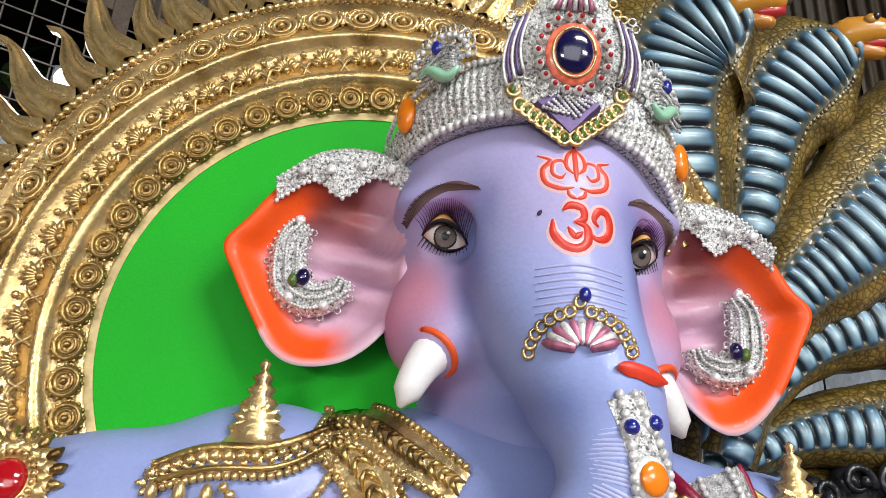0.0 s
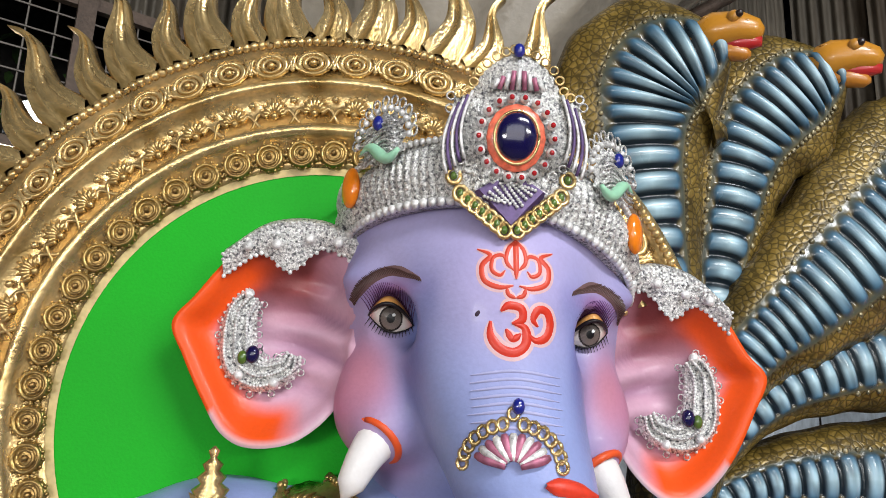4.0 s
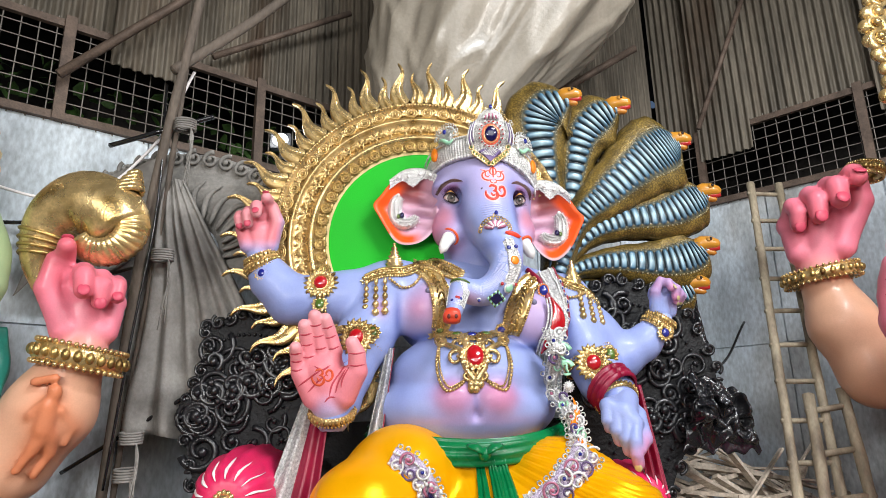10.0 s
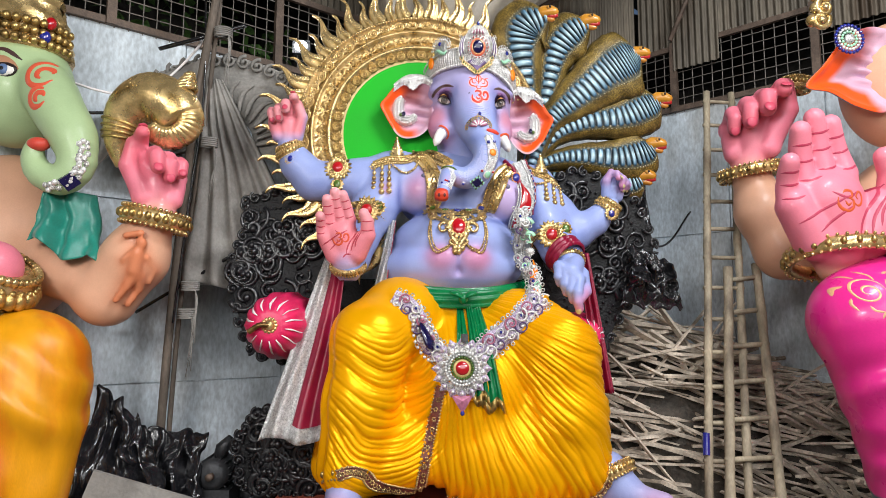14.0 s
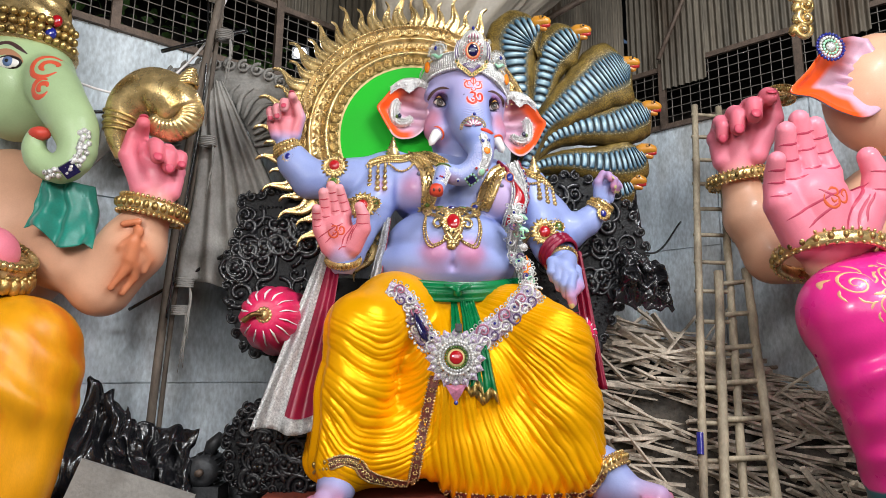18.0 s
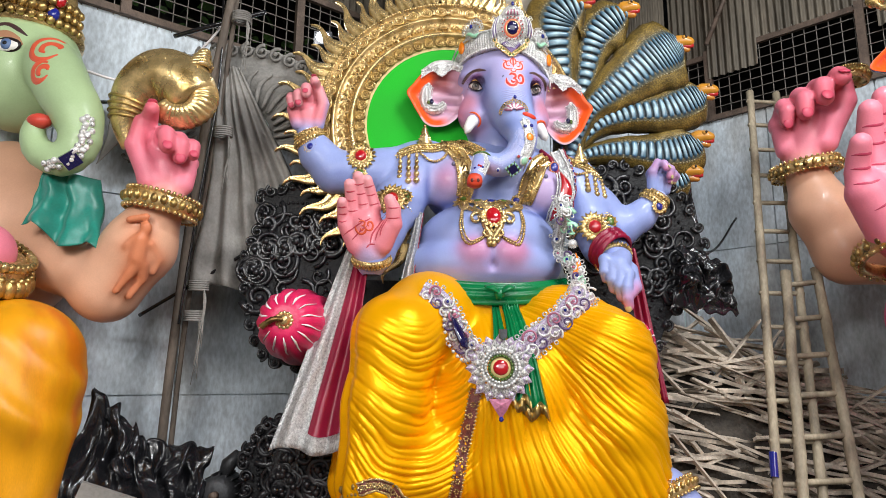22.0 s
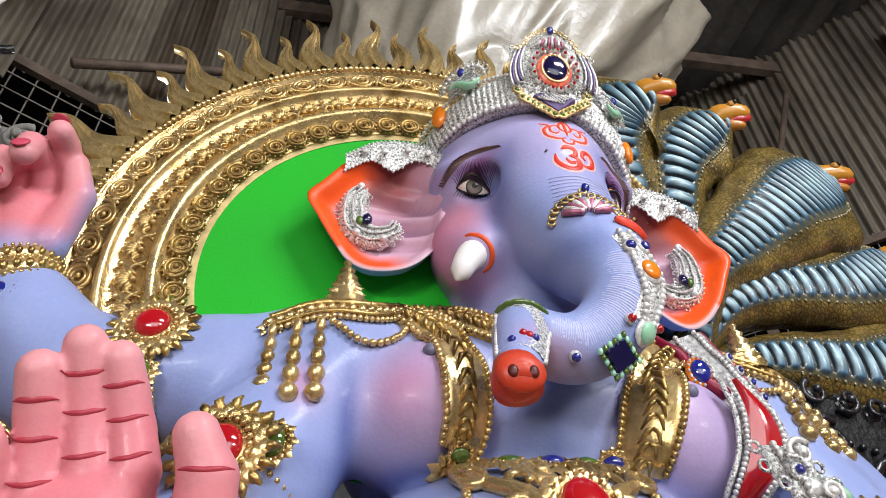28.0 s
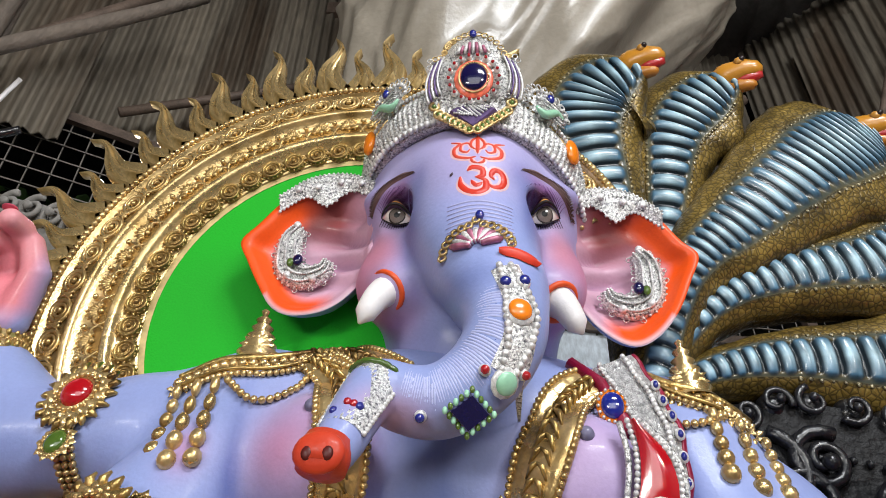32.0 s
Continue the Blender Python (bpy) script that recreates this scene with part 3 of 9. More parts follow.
def open_hand(s, base, axis, side, face, size, col, tip, k=0.014, wide=1.0):
    """A cupped open hand; side: to the thumb. Gives the creases of its fingers as pairs of points."""
    B, A, S, F = Vector(base), Vector(axis).normalized(), Vector(side).normalized(), Vector(face).normalized()
    marks = []

    def at(a, b, c):
        return B + (A * a + S * b * wide + F * c) * size

    s.cone(at(0.13, 0.0, -0.02), at(0.36, -0.04, -0.05), 0.17 * size * wide, 0.20 * size * wide, col, k * 2)
    s.cone(at(0.13, -0.13, 0.03), at(0.34, -0.23, 0.03), 0.115 * size * wide, 0.095 * size * wide, col, k * 2)
    s.cone(at(0.13, 0.13, 0.05), at(0.30, 0.21, 0.07), 0.13 * size * wide, 0.105 * size * wide, col, k * 1.5)
    s.cone(at(0.50, 0.05, -0.01), at(0.40, -0.2, 0.0), 0.085 * size * wide, 0.085 * size * wide, col, k * 2)
    for (a0, b0, c0), (a1, b1, c1), r in (((0.54, 0.075, 0.0), (0.85, 0.0, 0.03), 0.060), ((0.54, -0.04, 0.0), (0.885, -0.095, 0.05), 0.062), ((0.47, -0.155, 0.01), (0.80, -0.19, 0.08), 0.061), ((0.36, -0.265, 0.03), (0.60, -0.275, 0.12), 0.056)):
        p, q = at(a0, b0, c0), at(a1, b1, c1)
        d = (q - p).normalized()
        sd = (S - d * S.dot(d)).normalized() * r * size * wide
        rr = 1.13 * r * size
        js = [p.lerp(q, f) - F * size * 0.03 * math.sin(math.pi * f) for f in (0, 0.40, 0.70, 1)]
        for j in range(3):
            s.cone(js[j], js[j + 1], rr * (1.08 - 0.05 * j), rr * (1.02 - 0.07 * j), tip if j == 2 else col, k * 0.45)
        for f in (0.08, 0.43, 0.72):
            m = p.lerp(q, f)
            marks.append((m - sd * 0.85, m + sd * 0.85))
    t0, t1, t2, t3 = at(0.18, 0.17, 0.06), at(0.34, 0.27, 0.09), at(0.50, 0.275, 0.11), at(0.61, 0.235, 0.12)
    s.cone(t0, t1, 0.115 * size, 0.098 * size, col, k)
    s.cone(t1, t2, 0.092 * size, 0.080 * size, col, k * 0.7)
    s.cone(t2, t3, 0.078 * size, 0.064 * size, tip, k * 0.5)
    for m in (t1.lerp(t2, 0.3), t2):
        marks.append((m - S * 0.07 * size, m + S * 0.07 * size))
    return marks


def palm_creases(geo, tree, marks, base, axis, side, size, wide, col):
    """Finger creases and the fanned lines of an open palm."""
    for p, q in marks:
        m = (p + q) / 2
        stroke(geo, tree, [(p.x, p.z + 0.006 * size), (m.x, m.z - 0.006 * size), (q.x, q.z + 0.006 * size)], 0.014 * size, 0.0025, 12, True, col)
    B, A, S = Vector(base), Vector(axis).normalized(), Vector(side).normalized()
    for pts in (((0.22, -0.26), (0.30, -0.14), (0.37, -0.02)), ((0.16, -0.17), (0.25, -0.08), (0.31, 0.0)), ((0.10, 0.02), (0.22, 0.05), (0.34, 0.13), (0.44, 0.2)), ((0.14, 0.08), (0.24, 0.11), (0.36, 0.18)), ((0.18, 0.13), (0.27, 0.15), (0.37, 0.21)), ((0.40, -0.10), (0.36, -0.03), (0.40, 0.04)), ((0.06, -0.02), (0.10, 0.02), (0.10, 0.08))):
        q = [B + (A * a + S * b * wide) * size for a, b in pts]
        stroke(geo, tree, [(v.x, v.z) for v in q], 0.016 * size, 0.0028, 22, True, col)


# head and trunk, in fine grain
TRUNK = spline([(0.01, 0.06, 4.0), (0.025, -0.005, 3.86), (0.065, -0.075, 3.70), (0.11, -0.16, 3.53), (0.10, -0.20, 3.40), (0.025, -0.205, 3.295), (-0.07, -0.205, 3.245), (-0.16, -0.215, 3.255), (-0.218, -0.24, 3.27), (-0.248, -0.30, 3.19), (-0.278, -0.365, 3.075)], 31)
TR = np.interp(np.linspace(0, 10, 31), range(11), (0.20, 0.185, 0.150, 0.118, 0.104, 0.095, 0.088, 0.08, 0.068, 0.06, 0.052)).tolist()
head = Solid((-0.75, -0.65, 2.85), (0.75, 0.85, 4.8), 0.0125)
head.egg((0.0, 0.26, 4.16), (0.405, 0.385, 0.42), LILAC, 0.05)
head.egg((0.0, 0.28, 3.88), (0.375, 0.31, 0.36), BLUE, 0.10)
head.egg((0.02, 0.0, 4.03), (0.20, 0.20, 0.26), LILAC, 0.12)
head.egg((-0.25, 0.12, 3.79), (0.14, 0.12, 0.15), BLUSH, 0.08)
head.egg((0.26, 0.13, 3.77), (0.13, 0.12, 0.15), BLUSH, 0.08)
head.egg((-0.26, 0.07, 4.11), (0.12, 0.08, 0.05), LILAC, 0.05)
head.egg((0.27, 0.07, 4.09), (0.12, 0.08, 0.05), LILAC, 0.05)
head.egg((-0.02, 0.31, 3.60), (0.27, 0.21, 0.2), LILAC, 0.08)
head.cone((0, 0.36, 3.6), (-0.02, 0.36, 3.25), 0.27, 0.30, BLUE2, 0.08)
head.limb(TRUNK[:10], TR[:10], BLUE, 0.05)
head.limb(TRUNK[9:], TR[9:], BLUE, 0.018)
# tusk sockets
head.cone((-0.18, 0.10, 3.78), (-0.235, 0.045, 3.745), 0.09, 0.08, LILAC, 0.05)
head.cone((0.24, 0.11, 3.75), (0.27, 0.06, 3.715), 0.085, 0.075, LILAC, 0.05)
# sunken eye beds
head.egg((-0.25, -0.03, 4.0), (0.105, 0.07, 0.075), None, 0.03, cut=True)
head.egg((0.25, -0.03, 3.97), (0.10, 0.07, 0.075), None, 0.03, cut=True)
hv, hq, hc = head.mesh(0.06)


def airbrush(v, c, spots, ymax):
    """Soft tints of paint and painted-in shade: centre x, z, half sizes, colour, strength."""
    for x, z, rx, rz, col, k in spots:
        w = k * np.exp(-(((v[:, 0] - x) / rx) ** 2 + ((v[:, 2] - z) / rz) ** 2)) * (v[:, 1] < ymax)
        c[:] = c * (1 - w[:, None]) + np.array(col) * w[:, None]


PLUMTINT, SHADE_BLUE, ROSETINT = (0.36, 0.13, 0.38), (0.11, 0.15, 0.40), (0.50, 0.20, 0.27)
# blue-grey shade painted beside the trunk root and in the chin hollow
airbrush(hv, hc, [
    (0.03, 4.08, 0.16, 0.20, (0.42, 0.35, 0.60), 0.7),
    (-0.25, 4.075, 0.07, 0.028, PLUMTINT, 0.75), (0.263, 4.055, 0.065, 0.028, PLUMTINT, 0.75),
    (-0.185, 3.92, 0.035, 0.16, SHADE_BLUE, 0.85), (0.205, 3.91, 0.032, 0.16, SHADE_BLUE, 0.85),
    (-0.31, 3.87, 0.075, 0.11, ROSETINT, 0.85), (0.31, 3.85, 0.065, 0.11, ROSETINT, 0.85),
    (-0.15, 4.05, 0.025, 0.06, SHADE_BLUE, 0.35), (0.17, 4.04, 0.025, 0.06, SHADE_BLUE, 0.35),
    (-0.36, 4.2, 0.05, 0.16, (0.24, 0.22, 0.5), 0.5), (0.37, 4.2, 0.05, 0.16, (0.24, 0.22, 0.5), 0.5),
    (-0.02, 3.58, 0.13, 0.05, SHADE_BLUE, 0.5), (-0.17, 3.19, 0.09, 0.05, (0.50, 0.20, 0.22), 0.5)], 0.3)

# torso and limbs
SX = -0.06
body = Solid((-2.1, -1.05, 0.5), (1.75, 0.85, 4.4), 0.02)
body.egg((-0.06, 0.34, 3.22), (0.62, 0.33, 0.42), BLUE, 0.1)
body.cone((-0.72, 0.22, 3.38), (0.60, 0.24, 3.28), 0.19, 0.19, BLUE, 0.12)
body.egg((-0.44, 0.13, 3.18), (0.24, 0.22, 0.22), LILAC, 0.018)
body.egg((0.31, 0.12, 3.10), (0.23, 0.21, 0.22), LILAC, 0.018)
body.egg((-0.40, 0.0, 3.2), (0.1, 0.06, 0.11), BLUSH, 0.1)
body.egg((0.30, 0.0, 3.11), (0.1, 0.06, 0.11), BLUSH, 0.1)
body.egg((-0.14, 0.18, 2.70), (0.57, 0.45, 0.33), BLUE, 0.03)
body.egg((-0.18, 0.14, 2.49), (0.64, 0.43, 0.29), BLUE, 0.03)
body.egg((-0.265, -0.17, 2.545), (0.15, 0.15, 0.125), BLUSH, 0.05)
body.egg((-0.015, -0.17, 2.545), (0.15, 0.15, 0.125), BLUSH, 0.05)
body.egg((-0.14, -0.295, 2.43), (0.03, 0.06, 0.045), None, 0.03, cut=True)
body.cone((-0.14, -0.335, 2.66), (-0.14, -0.31, 2.44), 0.012, 0.03, None, 0.05, cut=True)
# rear arm, raised, on the halo's side
body.limb([(-0.66, 0.22, 3.38), (-1.05, 0.2, 3.3), (-1.42, 0.16, 3.28)], [0.2, 0.185, 0.165], BLUE, 0.06)
body.limb([(-1.42, 0.16, 3.28), (-1.56, 0.13, 3.42), (-1.64, 0.1, 3.56)], [0.165, 0.14, 0.10], BLUE, 0.08)
# front arm with the open palm
body.limb([(-0.68, 0.15, 3.3), (-0.88, 0.06, 2.98), (-1.0, -0.05, 2.72)], [0.2, 0.19, 0.165], BLUE, 0.07)
body.limb([(-1.0, -0.05, 2.72), (-1.04, -0.15, 2.54), (-1.06, -0.25, 2.46)], [0.165, 0.14, 0.11], BLUE2, 0.07)
# rear arm, serpent's side
body.limb([(0.6, 0.25, 3.24), (0.8, 0.2, 3.0), (0.97, 0.16, 2.83)], [0.2, 0.175, 0.15], BLUE, 0.07)
body.limb([(0.97, 0.16, 2.83), (1.14, 0.13, 2.93), (1.27, 0.1, 3.08)], [0.15, 0.12, 0.09], BLUE, 0.06)
# front arm with the closed hand
body.limb([(0.60, 0.18, 3.15), (0.68, 0.08, 2.88), (0.78, 0.0, 2.66)], [0.2, 0.175, 0.16], BLUE, 0.07)
body.limb([(0.78, 0.0, 2.66), (0.82, -0.06, 2.58), (0.83, -0.14, 2.50)], [0.16, 0.14, 0.115], BLUE2, 0.07)
# feet
for sx, (ax, ay), (tx, ty) in ((-1, (-1.0, -0.55), (-1.08, -0.86)), (1, (1.02, -0.48), (1.36, -0.74))):
    body.limb([(ax, ay, 0.86), (ax * 0.7 + tx * 0.3, ay * 0.7 + ty * 0.3, 0.73)], [0.15, 0.135], BLUE, 0.05)
    body.cone((ax, ay, 0.70), (tx, ty, 0.665), 0.12, 0.085, LILAC, 0.06)
    d = Vector((tx - ax, ty - ay, 0)).normalized()
    w = Vector((-d.y, d.x, 0)) * sx
    for i in range(5):
        c = Vector((tx, ty, 0.65)) + w * (0.10 - 0.052 * i) + d * (0.03 - 0.016 * abs(i - 1))
        body.cone(c - d * 0.05, c + d * 0.03, 0.048 - 0.005 * i, 0.042 - 0.005 * i, BLUSH if i else TIP, 0.015)
bv_, bq, bc = body.mesh(0.055)
# blue shade painted under the chest, in armpits and clefts, below the elbows
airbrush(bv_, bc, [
    (-0.645, 3.12, 0.028, 0.20, SHADE_BLUE, 0.95), (0.55, 3.0, 0.04, 0.20, SHADE_BLUE, 0.9), (-0.43, 2.975, 0.24, 0.03, SHADE_BLUE, 0.95), (0.30, 2.895, 0.22, 0.03, SHADE_BLUE, 0.95), (-0.50, 3.17, 0.09, 0.09, BLUSH, 0.6), (-0.76, 3.17, 0.05, 0.07, BLUSH, 0.5), (-0.07, 3.32, 0.16, 0.10, SHADE_BLUE, 0.5),
    (-0.07, 3.1, 0.03, 0.16, SHADE_BLUE, 0.45), (-0.14, 2.52, 0.02, 0.10, SHADE_BLUE, 0.4), (-0.16, 2.40, 0.5, 0.03, (0.44, 0.28, 0.50), 0.5),
    (-0.62, 2.62, 0.06, 0.25, SHADE_BLUE, 0.3), (0.37, 2.62, 0.06, 0.25, SHADE_BLUE, 0.3), (-1.36, 3.22, 0.10, 0.06, SHADE_BLUE, 0.3), (0.97, 2.78, 0.10, 0.06, SHADE_BLUE, 0.3)], 0.4)

# the open palm, in fine grain
pal = Solid((-1.48, -0.75, 2.35), (-0.65, -0.05, 3.26), 0.0095)
pal.cone((-1.06, -0.22, 2.44), (-1.07, -0.27, 2.52), 0.11, 0.12, LILAC, 0.03)
PALM_AT = ((-1.076, -0.27, 2.488), (-0.026, -0.15, 0.62), (1, 0, 0.05))
palm_marks = open_hand(pal, *PALM_AT, (0.08, -1, -0.1), 0.67, PALM, PALMLT, 0.014, 1.03)
pv, pq, pc = pal.mesh(0.03)

# the three other hands, in fine grain
FINE = []
for lo, hi, args in (
    ((-1.98, -0.3, 3.44), (-1.28, 0.4, 4.2), ((-1.645, 0.09, 3.57), (-0.12, -0.05, 1), (1, 0.1, 0.1), (0, -1, 0.15), 0.57, PALM, PALMLT, (0.40, 0.62, 0.74, 0.76), 0.2, 0.010)),
    ((0.98, -0.3, 2.96), (1.65, 0.45, 3.65), ((1.275, 0.1, 3.09), (0.15, -0.1, 1), (-1, -0.3, 0.2), (0.6, -0.7, 0), 0.44, BLUE, BLUSH, (0.6, 0.75, 0.85, 0.85), 0.1, 0.010)),
    ((0.25, -0.8, 1.95), (1.25, 0.15, 2.8), ((0.88, -0.16, 2.53), (-0.45, -0.75, -0.5), (0.75, -0.25, -0.6), (0.3, 0.45, -0.85), 0.56, BLUE, BLUSH, (0.34, 0.56, 0.6, 0.6), 0.3, 0.010))):
    h_ = Solid(lo, hi, 0.0095)
    hand(h_, *args)
    m_ = h_.mesh(0.03)
    if args[5] is PALM:
        v_, c_ = m_[0], m_[2]
        k_ = np.clip((v_[:, 0] + 1.60) * 9 + (v_[:, 1] - 0.10) * 7, 0, 1) + np.clip((3.70 - v_[:, 2]) * 9, 0, 1)
        k_ = np.clip(k_ * np.clip((3.98 - v_[:, 2]) * 8, 0.25, 1), 0, 0.92)[:, None]
        c_[:] = c_ * (1 - k_) + np.array(BLUE) * k_
    FINE.append(m_)

idol = Geo()
idol.slot = 0


def paint_nails(geo):
    for p, d, n, r, col in NAILS:
        x_ = d.cross(n).normalized()
        geo.col = col
        geo.ball(p, (r * 0.58, r * 0.18, r * 0.62), 12, 6, Matrix((x_, n, d)).transposed().to_4x4())
    NAILS.clear()


paint_nails(idol)
for m_ in FINE:
    quads_into(idol, *m_)
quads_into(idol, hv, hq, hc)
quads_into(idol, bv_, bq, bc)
quads_into(idol, pv, pq, pc)

from mathutils.bvhtree import BVHTree

FACE = BVHTree.FromPolygons([tuple(p) for p in hv.tolist()], [tuple(f) for f in hq.tolist()])
TORSO = BVHTree.FromPolygons([tuple(p) for p in bv_.tolist()], [tuple(f) for f in bq.tolist()])
PALMB = BVHTree.FromPolygons([tuple(p) for p in pv.tolist()], [tuple(f) for f in pq.tolist()])


def front(tree, x, z, off=0.0, y0=-1.6):
    """The point of a surface that faces the viewer at x, z, and its normal."""
    p, n, _, _ = tree.ray_cast((x, y0, z), (0, 1, 0))
    if p is None:
        p, n, _, _ = tree.find_nearest((x, 0, z))
    if n.y > 0:
        n = -n
    return p + n * off, n


def stroke(geo, tree, pts, width, off=0.004, n=24, taper=True, col=None, lift=0.0):
    """A brush stroke or ribbon laid on a surface along x-z points."""
    path = spline([(x, 0, z) for x, z in pts], n)
    rows = []
    for i, p in enumerate(path):
        d = path[min(i + 1, n - 1)] - path[max(i - 1, 0)]
        s = Vector((-d.z, 0, d.x)).normalized()
        t = i / (n - 1)
        w = width * (min(1, 0.25 + 4.2 * t * (1 - t)) if taper else 1) / 2
        row = []
        for q in (-1, -0.4, 0.4, 1):
            a, nn = front(tree, p.x + s.x * w * q, p.z + s.z * w * q)
            row.append(a + nn * (off * (0.2 if abs(q) == 1 else 1) + lift))
        rows.append(row)
    geo.grid(rows, col=col)


def ear(geo, sx, cx, cz, pts, y, rim0=0.66):
    """A dished ear with a rolled, painted rim."""
    n = 90
    rim = spline([(x, 0, z) for x, z in pts] + [(pts[0][0], 0, pts[0][1])], n + 1)[:-1]
    rows, cols = [], []
    rings = 24
    pinkish, fold_shade, brown, orange = np.array((0.60, 0.36, 0.47)), np.array((0.30, 0.15, 0.26)), np.array((0.26, 0.035, 0.025)), np.array((0.80, 0.085, 0.008))
    for s in (0, 1):
        for i in range(rings + 1):
            f = i / rings if s == 0 else 1 - i / rings
            row, cl = [], []
            for p in rim:
                x, z = cx + (p.x - cx) * f, cz + (p.z - cz) * f
                out, up = (x - cx) * sx, z - cz
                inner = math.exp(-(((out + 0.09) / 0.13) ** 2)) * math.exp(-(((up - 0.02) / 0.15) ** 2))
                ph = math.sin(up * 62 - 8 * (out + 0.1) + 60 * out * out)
                fold = -0.024 * ph * inner
                dish = 0.10 * (1 - f * f) - 0.02 * f
                roll = -0.018 * math.exp(-(((f - 0.9) / 0.08) ** 2))
                row.append((x, y + (dish + fold + roll if s == 0 else dish + 0.055 * math.sin(min(1, (1 - f) * 6) * 1.57)), z))
                o = max(0.0, min(1.0, (f - rim0) * 6)) * max(0.0, min(1.0, ((p.x - cx) * sx - 0.02) * 8 + max(0, cz - 0.1 - p.z) * 6))
                # dark purple shade painted into the fold troughs and the ear's hollow
                c = pinkish + (fold_shade - pinkish) * min(1, 0.8 * inner * max(0, -ph) ** 1.5 + 0.35 * max(0, 0.3 - f))
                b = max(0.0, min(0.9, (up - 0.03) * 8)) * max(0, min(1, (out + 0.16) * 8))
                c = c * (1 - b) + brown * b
                c = c * (1 - o) + orange * o
                e = max(0.0, min(1.0, (f - 0.93) * 18)) * (1 if p.z < cz - 0.2 and rim0 > 0.5 else 0)
                c = c * (1 - e) + np.array((0.66, 0.50, 0.56)) * e
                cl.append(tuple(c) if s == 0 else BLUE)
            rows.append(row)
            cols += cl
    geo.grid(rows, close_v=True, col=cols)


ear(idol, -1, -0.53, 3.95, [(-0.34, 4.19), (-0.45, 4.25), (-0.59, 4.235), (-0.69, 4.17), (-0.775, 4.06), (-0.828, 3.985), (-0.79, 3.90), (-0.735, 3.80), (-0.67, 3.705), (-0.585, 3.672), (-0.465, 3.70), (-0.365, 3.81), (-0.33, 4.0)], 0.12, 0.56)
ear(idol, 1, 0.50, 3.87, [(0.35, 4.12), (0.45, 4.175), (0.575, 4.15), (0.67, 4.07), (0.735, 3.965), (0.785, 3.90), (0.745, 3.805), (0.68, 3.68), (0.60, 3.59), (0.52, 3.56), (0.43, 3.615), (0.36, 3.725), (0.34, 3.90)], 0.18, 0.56)

